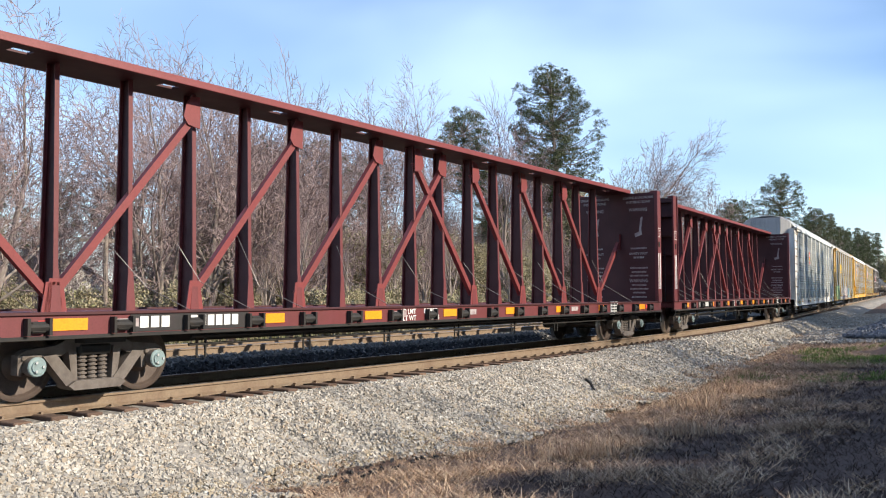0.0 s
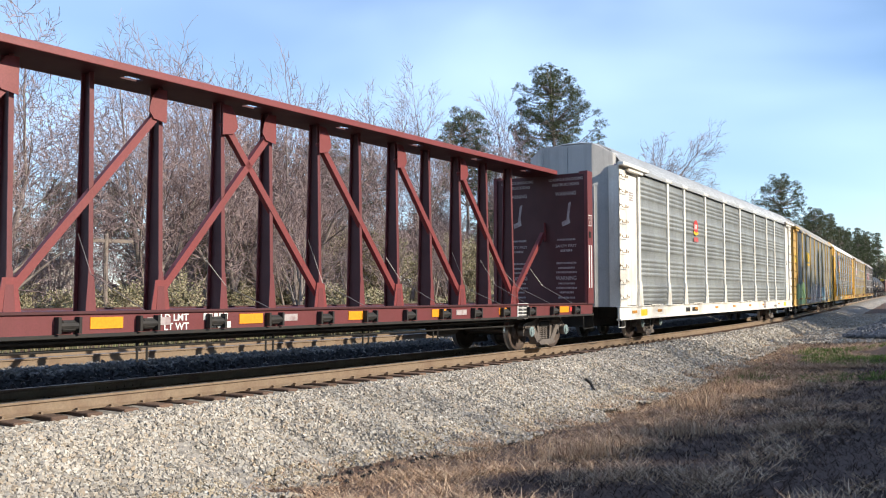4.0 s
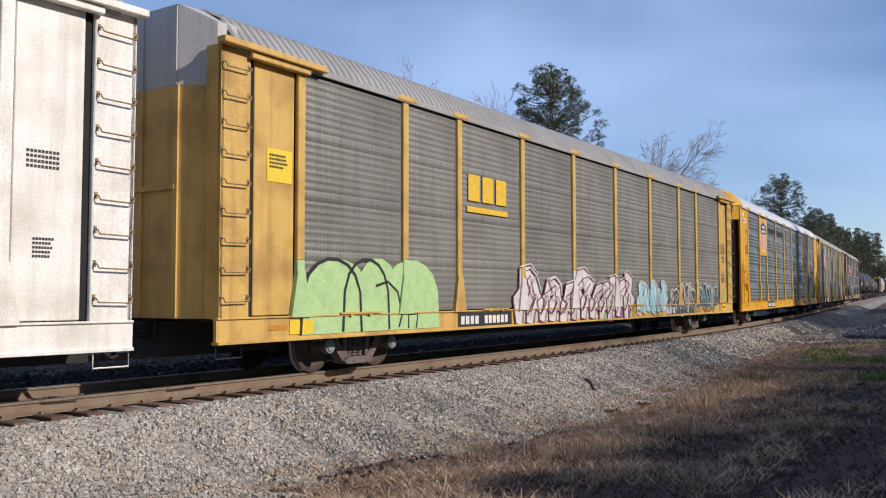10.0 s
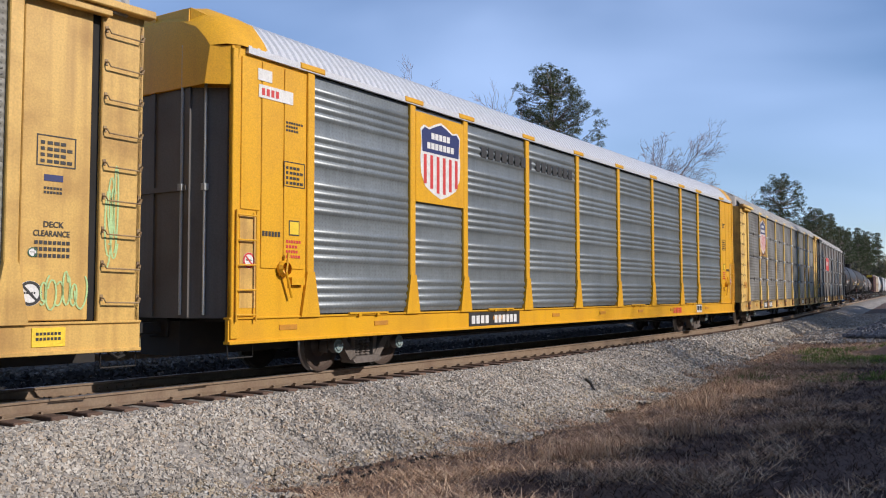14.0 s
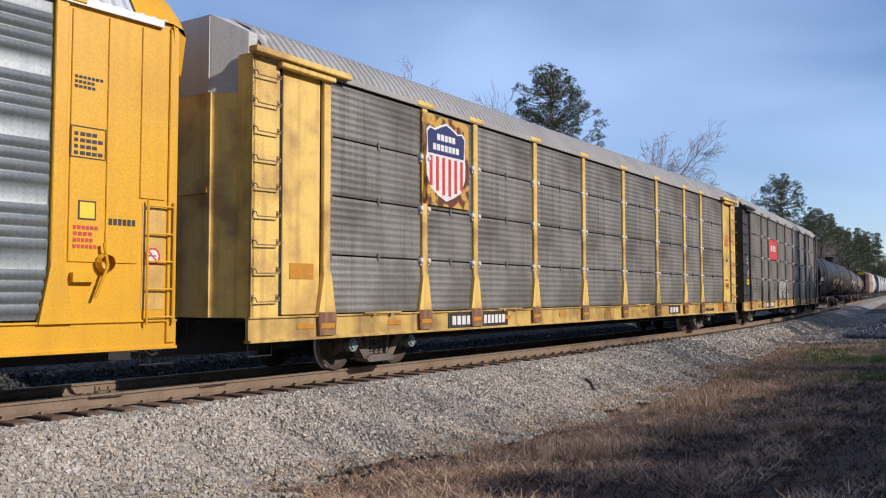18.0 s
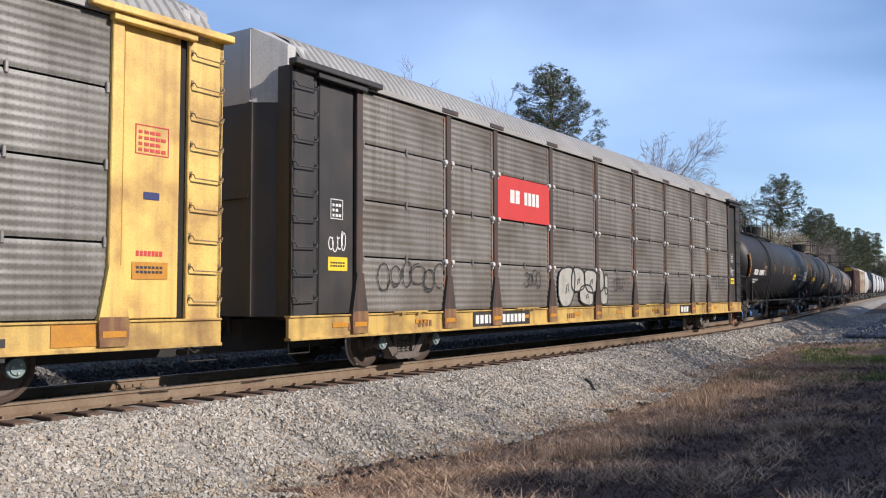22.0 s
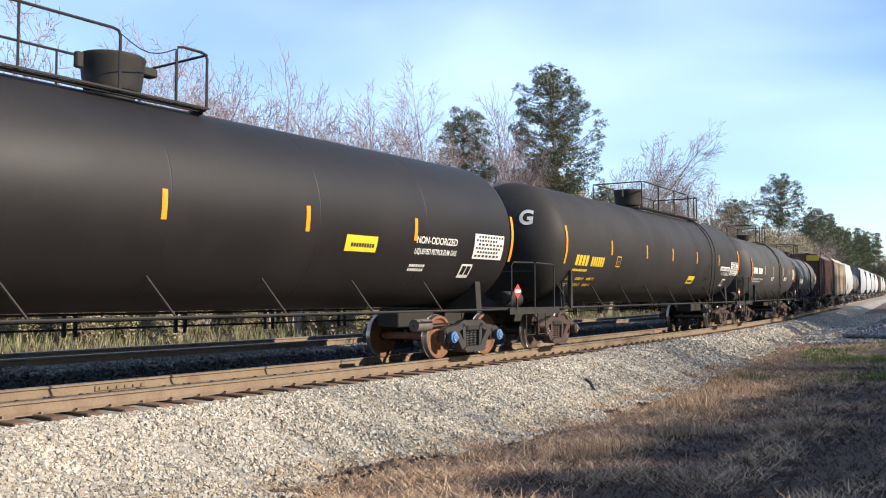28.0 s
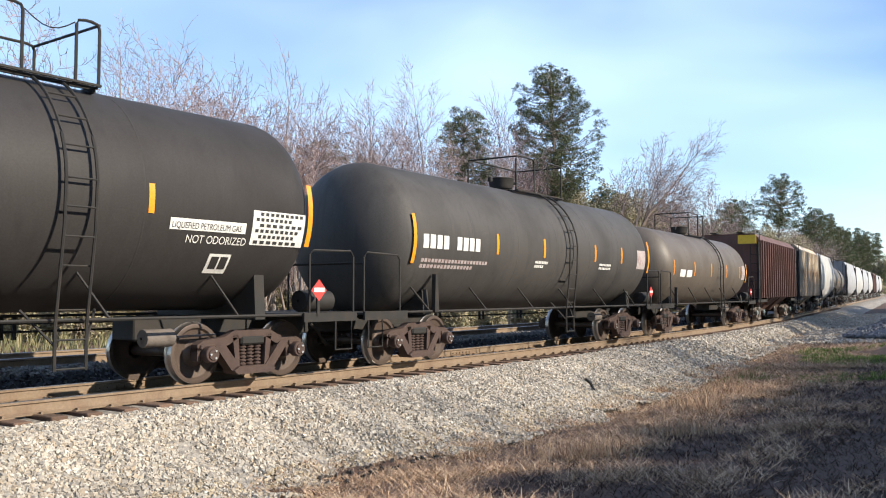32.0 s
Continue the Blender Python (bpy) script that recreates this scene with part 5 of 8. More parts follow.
blob(gr, arch(-10.35, 0.70, 1.35, 1.3), YG - 0.002)
blob(gr, arch(-9.6, 0.70, 1.9, 1.3), YG - 0.003)
g1 = part("graffiti", gr, m_spray["green"], a2, "pale green sprayed bubble shapes outlined in black")
gl = Shape()
stroke(gl, arch(-11.7, 0.70, 1.55, 1.25), 0.06, YG - 0.006)
stroke(gl, arch(-10.65, 0.72, 1.3, 1.25), 0.06, YG - 0.006)
stroke(gl, [(-9.75, 1.5), (-9.4, 1.58), (-9.1, 1.4), (-8.95, 1.0), (-9.05, 0.75)], 0.05, YG - 0.006)
stroke(gl, [(-8.75, 0.72), (-8.75, 0.98), (-8.45, 0.98), (-8.5, 0.72)], 0.05, YG - 0.006)
part("outline", gl, m_spray["black"], g1)
rnd = random.Random(11)


def wild(x0, x1, z0, h, n, fill, line, edge, seed):
    """A wild-style piece: leaning angular blocks with dark outlines and a pale rim."""
    r_ = random.Random(seed)
    w = (x1 - x0) / n
    t = tagged(part("graffiti", Shape().box(x0, x1, YG + 0.004, YG + 0.006, z0 - 0.03, z0 + 0.25 * h), m_spray[fill], a2), "sprayed angular graffiti lettering shapes")
    for k in range(n):
        f, o, e = Shape(), Shape(), Shape()
        xa = x0 + w * k
        za, zb = z0 - 0.1 * r_.random(), z0 + h * (0.7 + 0.4 * r_.random())
        lean = w * r_.uniform(-0.6, 0.6)
        jig = lambda v: v + r_.uniform(-0.10, 0.10) * w
        pts = [(jig(xa - 0.25 * w), za), (jig(xa + 0.35 * w), za - 0.06), (jig(xa + 0.45 * w), lerp(za, zb, 0.25)), (jig(xa + 0.95 * w), lerp(za, zb, 0.15)), (jig(xa + 1.35 * w), lerp(za, zb, 0.4)), (jig(xa + 0.9 * w), lerp(za, zb, 0.55)),
               (jig(xa + 1.25 * w + lean), lerp(za, zb, 0.85)), (jig(xa + 0.6 * w + lean), zb), (jig(xa + lean * 0.7), zb - 0.08), (jig(xa + 0.15 * w), lerp(za, zb, 0.6)), (jig(xa - 0.3 * w), lerp(za, zb, 0.45))]
        blob(f, pts, YG - 0.0012 * k)
        stroke(o, pts + pts[:1], 0.042 if fill == "pink" else 0.026, YG - 0.02 - 0.0006 * k)
        stroke(o, [(xa + 0.1 * w, lerp(za, zb, 0.2)), (xa + 0.5 * w, lerp(za, zb, 0.45)), (xa + 0.3 * w, lerp(za, zb, 0.6)), (xa + 0.75 * w + lean, lerp(za, zb, 0.82))], 0.03, YG - 0.021)
        stroke(o, arch(xa + 0.3 * w, lerp(za, zb, 0.3), 0.4 * w, 0.22 * h, 6), 0.02, YG - 0.021)
        stroke(e, [(p[0] + 0.02, p[1] + 0.03) for p in pts[5:9]], 0.03, YG - 0.024)
        lt = part("letter_shape", f, m_spray[fill if k % 5 or fill != "black" else "silver"], t)
        part("outline", o, m_spray[line if k % 5 or fill != "black" else "black"], t)
        part("rim", e, m_spray[edge], t)


wild(-4.5, 2.6, 0.74, 1.30, 12, "pink", "maroon", "white", 5)
wild(3.1, 5.6, 0.85, 0.85, 6, "cyan", "white", "white", 6)
wild(5.9, 8.5, 0.72, 1.0, 7, "black", "white", "white", 7)
wild(8.8, 11.3, 0.95, 0.80, 7, "black", "cyan", "white", 8)
s = Shape()
blob(s, [(1.2, 0.66), (2.4, 0.66), (2.5, 0.85), (2.0, 0.99), (1.3, 0.9)], -1.516)
part("graffiti", s, m_spray["violet"], a2, "violet sprayed patch")
s = Shape()
blob(s, [(0.1, 0.66), (0.9, 0.66), (0.95, 1.0), (0.2, 0.99)], -1.5165)
part("graffiti", s, m_spray["green"], a2, "green sprayed patch")
del rnd

# third carrier: clean yellow frame, herald and painted ends
a3 = autorack(121.25, "bright yellow autorack car with blue-grey ribbed panels", "rib5", m_pan_blue, m_yel_b, m_yel_b, m_end_dark, m_yel_b, m_roof_c, m_yel_b, flush=True)
shield(a3, -7.90, 4.0, 1.72, 1.75, m_yel_b, False)
s = Shape()
bars("slogan_bar", -6.3, 4.30, 2.4, 0.24, 8, -1.525, m_letter_k, a3, "dark painted slogan as bars")
bars("slogan_bar", -3.75, 4.30, 2.1, 0.24, 7, -1.525, m_letter_k, a3, "dark painted slogan as bars")
part("mark_patch", Shape().box(-6.8, -4.6, -1.51, -1.50, 0.68, 0.97), m_blk, a3)
bars("car_mark", -6.7, 0.73, 0.75, 0.17, 4, -1.515, m_letter_w, a3, "white stencilled bars on a black patch")
bars("car_mark", -5.75, 0.73, 1.05, 0.17, 6, -1.515, m_letter_w, a3, "white stencilled bars on a black patch")
bars("fleet_bar", 6.1, 0.72, 0.9, 0.18, 3, -1.51, m_signred, a3, "red slanted fleet lettering as bars")
for sd in (-1, 1):
    table(sd * 12.10 - 0.24, 3.05, 0.48, 0.40, -1.524, m_letter_k, a3)
    bars("stencil", sd * 12.1 - 0.2, 4.05, 0.42, 0.035, 7, -1.524, m_letter_k, a3, "small stencil lines", lines=3, vary=0.4)
    part("plate", Shape().box(sd * 12.1 - 0.12, sd * 12.1 + 0.12, -1.523, -1.519, 2.28, 2.52), m_letter_k, a3, "small black-edged yellow plate")
    part("plate_field", Shape().box(sd * 12.1 - 0.10, sd * 12.1 + 0.10, -1.526, -1.523, 2.30, 2.50), m_sticker, a3)
    bars("stencil", sd * 12.1 - 0.18, 2.16, 0.36, 0.045, 6, -1.524, m_signred, a3, "red stencil lines", lines=4, vary=0.3)
    bars("stencil", sd * 12.6 - 0.2, 2.24, 0.4, 0.08, 6, -1.524, m_letter_k, a3, "dark stencilled bars")
    ring_sign(sd * 13.06, 1.86, 0.12, -1.512, m_letter_w, m_signred, a3, "round white sign with a red ring and slash")
part("placard", Shape().box(-12.9, -12.15, -1.528, -1.519, 4.36, 4.56), m_letter_w, a3, "white placard with a red mark")
bars("placard_text", -12.84, 4.40, 0.4, 0.11, 4, -1.532, m_signred, a3, "red bars", gap=0.35)
part("placard", Shape().box(-12.92, -12.62, -1.528, -1.519, 4.62, 4.80), m_letter_w, a3, "small white placard")
tb_ = part("data_board", Shape().box(8.6, 9.2, -1.51, -1.50, 0.70, 0.97), m_letter_w, a3, "white data board")
part("cell", Shape().box(8.65, 8.88, -1.515, -1.51, 0.77, 0.93).box(8.93, 9.15, -1.515, -1.51, 0.77, 0.93), m_letter_k, tb_)

# fourth carrier: old and grimy, pale yellow frame
a4 = autorack(149.35, "grimy weathered autorack car with pale yellow posts", "rows4", m_pan_old, m_yel_c, m_sill_rust, m_yel_c, m_yel_c, m_roof_b, m_end_grey, rust_feet=True)
cap_stripes(a4)
shield(a4, -8.10, 4.0, 1.72, 1.80, m_rustboard, True)
part("mark_patch", Shape().box(-8.0, -5.55, -1.51, -1.50, 0.66, 0.97), m_blk, a4)
bars("car_mark", -7.85, 0.73, 0.75, 0.18, 4, -1.515, m_letter_w, a4, "white stencilled bars on a black patch")
bars("car_mark", -6.6, 0.73, 0.95, 0.18, 6, -1.515, m_letter_w, a4, "white stencilled bars on a black patch")
part("mark_patch", Shape().box(5.3, 6.4, -1.51, -1.50, 0.70, 0.97), m_blk, a4)
bars("fleet_bar", 5.4, 0.74, 0.85, 0.18, 3, -1.515, m_letter_w, a4, "white fleet lettering as bars")
table(12.02, 3.22, 0.52, 0.40, -1.482, m_signred, a4, label="red outlined stencil table")
part("sticker", Shape().box(12.16, 12.40, -1.484, -1.476, 2.62, 2.72), m_signblue, a4, "small navy sticker")
bars("stencil", 12.06, 1.86, 0.42, 0.07, 7, -1.482, m_signred, a4, "red stencilled bars")
part("sticker", Shape().box(12.0, 12.55, -1.485, -1.476, 1.55, 1.78), m_orange_d, a4, "ochre notice plate")
bars("notice_lines", 12.06, 1.69, 0.42, 0.035, 7, -1.489, m_letter_k, a4, "dark notice lines", lines=2)
part("sticker", Shape().box(-12.55, -12.0, -1.485, -1.476, 1.6, 1.85), m_orange_d, a4, "brown label")
part("patch", Shape().box(10.9, 11.5, -1.512, -1.50, 0.70, 0.97), m_orange_d, a4)
bars("stencil", 9.3, 0.73, 1.1, 0.1, 7, -1.51, m_letter_k, a4, "small stencil lines", lines=2)

# fifth carrier: old, black ends, red sign
a5 = autorack(177.5, "brown-stained autorack car with dark posts and black end doors", "rows4", m_pan_brown, m_brown_post, m_sill_rust, m_blk, m_blk, m_roof_b, m_end_grey, rust_feet=True)
m_rustedge = material("rust_streaked_sheet_edge", (0.21, 0.185, 0.16), 0.7, spots=(0.25, 0.095, 0.045), amount=0.9, scale=2.2, streak=0.5, mask=(0.46, 0.62))
for x in POSTS_AR[1:-1]:
    for dx, w in ((-0.145, 0.055), (0.09, 0.04)):
        for z0, z1 in ((1.08, 1.97), (2.06, 2.97), (3.06, 3.97), (4.06, 4.92)):
            part("sheet_edge", Shape().box(x + dx, x + dx + w, -1.50, -1.472, z0, z1), m_rustedge, a5, "sheet edge streaked with rust")
rs = part("sign_board", Shape().box(-6.85, -4.3, -1.525, -1.505, 3.03, 4.0, 0, 0.003), m_signred, a5, "faded red sign board with white block shapes")
bars("sign_bar", -6.30, 3.42, 0.50, 0.30, 2, -1.531, m_letter_w, rs, gap=0.2)
bars("sign_bar", -5.62, 3.42, 0.78, 0.30, 4, -1.531, m_letter_w, rs, gap=0.25)
part("mark_patch", Shape().box(-7.9, -5.35, -1.51, -1.50, 0.66, 0.97), m_blk, a5)
bars("car_mark", -7.8, 0.73, 0.75, 0.18, 4, -1.515, m_letter_w, a5, "white stencilled bars on a black patch")
bars("car_mark", -6.65, 0.73, 1.1, 0.18, 6, -1.515, m_letter_w, a5, "white stencilled bars on a black patch")
part("mark_patch", Shape().box(5.6, 6.7, -1.51, -1.50, 0.70, 0.97), m_blk, a5)
bars("fleet_bar", 5.7, 0.74, 0.85, 0.18, 3, -1.515, m_letter_w, a5, "white fleet lettering as bars")
for x in (-12.5, 12.05):
    table(x + 0.06, 2.62, 0.32, 0.34, -1.482, m_letter_w, a5, 3, 3, "white outlined stencil table")
    scrawl(a5, x + 0.0, 2.05, 0.44, 0.35, 4, int(x) + 40, m_letter_w, -1.482)
    bars("notice_lines", x + 0.06, 1.87, 0.38, 0.03, 6, -1.488, m_letter_k, a5, "dark notice lines", lines=2)
    part("sticker", Shape().box(x, x + 0.5, -1.484, -1.476, 1.75, 1.98), m_sticker, a5, "yellow sticker")
gf = None
for k, (x, z, w, h) in enumerate(((-3.85, 1.06, 0.98, 1.0), (-3.05, 1.40, 0.78, 0.66), (-2.55, 1.05, 0.85, 0.55), (-2.28, 1.42, 0.88, 0.58), (-1.30, 1.45, 0.34, 0.56), (-1.22, 1.06, 0.52, 0.46), (-0.92, 1.34, 0.22, 0.58))):
    ol = []
    for q in range(20):      # a swollen, slightly square letter body
        a = 6.2832 * q / 20
        r8 = 1.0 + 0.07 * math.sin(2 * a + 1.3 * k) + 0.05 * math.sin(3 * a + 2.1 * k)
        ol.append((x + w / 2 + w / 2 * r8 * math.copysign(abs(math.cos(a)) ** 0.75, math.cos(a)), z + h / 2 + h / 2 * r8 * math.copysign(abs(math.sin(a)) ** 0.75, math.sin(a))))
    f, o = Shape(), Shape()
    blob(f, ol, -1.515 - 0.002 * k)
    stroke(o, ol + ol[:1], 0.038, -1.532 - 0.0005 * k)
    if w > 0.6:
        stroke(o, [(x + w * 0.45, z + h * 0.30), (x + w * 0.50, z + h * 0.50), (x + w * 0.62, z + h * 0.58), (x + w * 0.60, z + h * 0.36)], 0.03, -1.533)
    lt_ = part("graffiti" if gf is None else "letter_shape", f, m_spray["silver"], a5 if gf is None else gf, "white sprayed bubble lettering shapes" if gf is None else "")
    gf = gf or lt_
    part("outline", o, m_spray["black"], gf)



scrawl(a2, 12.08, 1.12, 0.58, 0.5, 6, 12, m_spray["green"], -1.484)
scrawl(a2, 12.90, 1.5, 0.16, 1.6, 2, 13, m_spray["green"], -1.52)
scrawl(a2, 12.94, 1.9, 0.14, 1.3, 2, 14, m_spray["green"], -1.521)
scrawl(a5, -11.2, 1.35, 2.2, 0.7, 6, 1, m_spray["black"])
scrawl(a5, 9.4, 1.45, 1.8, 0.6, 7, 2, m_spray["black"])
scrawl(a5, -5.6, 1.5, 0.8, 0.45, 4, 3, m_spray["black"])
scrawl(a5, -0.2, 1.4, 0.8, 0.4, 4, 5, m_spray["black"])
scrawl(a2, 8.4, 0.68, 0.8, 0.28, 4, 6, m_spray["black"])
scrawl(a2, 9.6, 0.68, 1.4, 0.28, 7, 7, m_spray["black"])
for x in (-12.0, -9.9, -3.3, 3.1):
    bars("stencil", x, 0.74, 0.5, 0.12, 4, -1.512, m_sillmark, a5, "brown scratched marks", gap=0.5)


# ---- tank cars ----
m_tank_a = material("satin_black_tank", (0.0125, 0.0105, 0.0108), 0.55, spots=(0.022, 0.018, 0.018), amount=0.5, scale=0.7, streak=0.3, spec=0.34)
m_tank_b = material("dull_black_tank", (0.036, 0.033, 0.032), 0.6, spots=(0.020, 0.018, 0.0175), amount=0.6, scale=0.6, streak=0.35, spec=0.2)
m_tank_c = material("grey_black_tank", (0.066, 0.062, 0.059), 0.62, spots=(0.035, 0.033, 0.032), amount=0.8, scale=0.6, streak=0.55, spec=0.25)
m_tank_d = material("brown_grey_tank", (0.105, 0.088, 0.072), 0.55, spots=(0.06, 0.046, 0.036), amount=0.7, scale=0.7, streak=0.5)


def on_tank(r, zc, x0, x1, z0, z1, lift=0.006, n=6):
    """A patch that lies on the near side of a tank."""
    s = Shape()
    rr = r + lift
    s.sheet([[(x, -math.sqrt(rr * rr - (lerp(z0, z1, k / n) - zc) ** 2), lerp(z0, z1, k / n)) for k in range(n + 1)] for x in (x0, x1)])
    return s


def tank_bars(name, r, zc, x, z, w, h, count, mat, parent, label="", lines=1, gap=0.25, seed=1, vary=0.0):
    rnd_ = random.Random(seed)
    s = Shape()
    for k in range(lines):
        z1 = z - 1.6 * h * k
        wide = w * (1 - vary * rnd_.random())
        n = max(1, round(count * wide / w))
        for i in range(n):
            xa = x + wide * i / n
            p = on_tank(r, zc, xa, xa + wide / n * (1 - gap), z1, z1 + h, 0.007, 3)
            s.add(p.v, p.f)
    return tagged(part(name, s, mat, parent, label), kind="stuff")


def tank_car(sc, label, half, tr, r, zc, mat, stripes, ladder_x, deck, dome_x, head=0.85, belly_rail=True, rail_w=0.75, gap=None):
    car = car_base("tank_car", sc, half + 0.75, tr, label, "railcar", "cars of the freight train", "rusty" if mat is not m_tank_a else "oily black")
    prof = [(-half - 0.0, 0.001)]
    for k in range(1, 11):
        a = math.pi / 2 * k / 10
        prof.append((-half + head * (1 - math.cos(a)), r * math.sin(a)))
    body = [p for p in prof] + [(-x, y) for x, y in reversed(prof)]
    sh = part("tank_shell", Shape().spin(body, 64, 0, "x", (0, 0, zc)), mat, car, smooth=35)
    for x in [k * (half - head) / 3.0 for k in (-2, -1, 0, 1, 2)]:
        part("weld_seam", Shape().spin([(x - 0.02, r), (x - 0.01, r + 0.004), (x + 0.01, r + 0.004), (x + 0.02, r)], 48, 0, "x", (0, 0, zc)), mat, sh, smooth=60)
    for x, z, h, w in stripes:
        part("reflector", on_tank(r, zc, x - w / 2, x + w / 2, z - h / 2, z + h / 2), m_orange, car, "orange reflective strip")
    # stub sills, saddles, end platforms
    for sg in (-1, 1):
        s = Shape().box(sg * (tr - 1.6), sg * (half + 0.75), -0.28, 0.28, 0.66, 1.02, 0, 0.02)
        s.prism([(-1.25, 0.95), (1.25, 0.95), (1.20, zc - 1.02), (0.9, zc - 1.25), (0, zc - r + 0.02), (-0.9, zc - 1.25), (-1.20, zc - 1.02)], "x", sg * (tr - 0.10), sg * (tr + 0.10))
        part("saddle", s, m_dark, car)
        s = Shape().box(sg * (half - 0.55), sg * (half + 0.72), -1.45, 1.45, 0.99, 1.03).box(sg * (half - 0.55), sg * (half + 0.72), -1.48, -1.44, 0.90, 1.05)
        pl = part("end_platform", s, m_dark, car)
        s = Shape()
        for y in (-1.42, 1.42):
            s.tube([(sg * (half + 0.68), y, 1.03), (sg * (half + 0.68), y, 2.0), (sg * (half + 0.60), y, 2.10), (sg * (half - 0.30), y, 2.08), (sg * (half - 0.38), y, 2.0), (sg * (half - 0.38), y, 1.03)], 0.02, 6)
        s.tube([(sg * (half + 0.68), -1.42, 1.9), (sg * (half + 0.68), 1.42, 1.9)], 0.018, 6)
        part("hand_rail", s, m_dark, pl)
        st = Shape().tube([(sg * (half + 0.6), -1.46, 0.95), (sg * (half + 0.6), -1.46, 0.42), (sg * (half + 0.2), -1.46, 0.42), (sg * (half + 0.2), -1.46, 0.95)], 0.018, 6)
        part("step", st, m_dark, pl)
        if sg < 0:
            s = Shape().prism([(-tr - 0.02, 1.0), (-tr + 0.12, 1.0), (-tr + 0.08, zc - 0.72), (-tr + 0.0, zc - 0.72)], "y", -1.47, -1.38)
            part("brace_post", s, m_dark, car)
    # running rail along the lower flank
    if belly_rail:
        for y in (-1.40, 1.40):
            s = Shape().tube([(-half + 0.4, y, 1.02), (half - 0.4, y, 1.02)], 0.025, 6)
            if y > 0:
                s.tube([(-half + 0.4, y, 0.78), (half - 0.4, y, 0.78)], 0.02, 6).tube([(-half + 0.4, y, 0.90), (half - 0.4, y, 0.90)], 0.015, 6)
            part("side_rail", s, m_dark, car)
        k = -half + 1.4
        while k < half - 1.0:
            part("rail_bracket", Shape().tube([(k, -1.40, 1.02), (k - 0.35, -1.18, zc - math.sqrt(max(r * r - 1.18 ** 2, 0)))], 0.02, 6), m_dark, car)
            part("rail_post", Shape().box(k - 0.03, k + 0.03, 1.38, 1.42, 0.66, 1.04), m_dark, car)
            part("rail_post", Shape().box(k + 0.17, k + 0.23, 1.38, 1.42, 0.66, 1.04), m_dark, car)
            k += 2.15
    # top platform with rails, and the housing over the valves
    d0, d1 = deck
    zt = zc + r
    pf = part("top_platform", Shape().box(d0, d0 + 0.05, -rail_w, rail_w, zt - 0.14, zt - 0.06), m_dark, car)
    part("cross_bar", Shape().box(d1 - 0.05, d1, -rail_w, rail_w, zt - 0.14, zt - 0.06), m_dark, pf)
    for y in (-rail_w, rail_w):
        for yy in (-0.13, -0.045, 0.045, 0.13):
            part("walk_bar", Shape().box(d0, d1, y + yy - 0.022, y + yy + 0.022, zt - 0.10 + 0.02 * (abs(yy) > 0.1), zt - 0.07 + 0.02 * (abs(yy) > 0.1)), m_dark, pf)
    for y in (-rail_w - 0.1, rail_w + 0.1):
        s = Shape()
        gap0, gap1 = gap or (ladder_x - 0.35, ladder_x + 0.35)
        spans = [(d0, d1)] if y > 0 or not d0 + 0.5 < gap0 < gap1 < d1 else [(d0, gap0), (gap1, d1)]
        if len(spans) > 1:
            part("safety_chain", Shape().tube([(lerp(gap0, gap1, k / 6), y, zt + 0.74 - 0.16 * math.sin(math.pi * k / 6)) for k in range(7)], 0.009, 4), m_dark, pf)
        for a, b_ in spans:
            s.tube([(a + 0.02, y, zt - 0.08), (a + 0.02, y, zt + 0.72), (a + 0.05, y, zt + 0.78), (a + 0.14, y, zt + 0.80), (b_ - 0.14, y, zt + 0.80), (b_ - 0.05, y, zt + 0.78), (b_ - 0.02, y, zt + 0.72), (b_ - 0.02, y, zt - 0.08)], 0.022, 6)
            n = max(1, int((b_ - a) / 1.3))
            for k in range(1, n):
                xx = lerp(a, b_, k / n)
                s.tube([(xx, y, zt - 0.08), (xx, y, zt + 0.80)], 0.018, 6)
        part("platform_rail", s, m_dark, pf)
    for xx in (d0 + 0.02, d1 - 0.02):
        part("end_rail", Shape().tube([(xx, -rail_w - 0.1, zt + 0.78), (xx, rail_w + 0.1, zt + 0.78)], 0.02, 6), m_dark, pf)
    dk = 1.0 if mat in (m_tank_a, m_tank_b) else 0.5   # small fittings on the general-service cars
    s = Shape().spin([(zt + z_ * (dk if z_ > 0 else 1), r_ * (dk * 0.6 + 0.4) * 0.88) for z_, r_ in ((-0.15, 0.38), (0.10, 0.38), (0.10, 0.46), (0.16, 0.48), (0.20, 0.485), (0.56, 0.535), (0.60, 0.55), (0.63, 0.54), (0.64, 0.001))], 28, 0, "z", (dome_x, 0, 0))
    vh = part("valve_housing", s, m_dark, car, "round black valve housing", smooth=40)
    part("latch", Shape().box(dome_x + 0.48, dome_x + 0.74, -0.10, 0.10, zt + 0.46 * dk, zt + 0.60 * dk, 0, 0.02), m_dark, vh)
    part("latch", Shape().box(dome_x - 0.62, dome_x - 0.50, -0.05, 0.05, zt + 0.36 * dk, zt + 0.60 * dk, 0, 0.02), m_dark, vh)
    # ladder over the near flank
    s = Shape()
    ang = [math.pi / 2 + 0.5 + (math.pi * 0.98 - math.pi / 2 - 0.5) * k / 12 for k in range(13)]
    for dx in (-0.21, 0.21):
        pts = [(ladder_x + dx, (r + 0.10) * math.cos(a), zc + (r + 0.10) * math.sin(a)) for a in ang] + [(ladder_x + dx, -r - 0.08, zc - 0.5), (ladder_x + dx, -1.50, 0.95), (ladder_x + dx, -1.50, 0.40)]
        s.tube(pts, 0.022, 6)
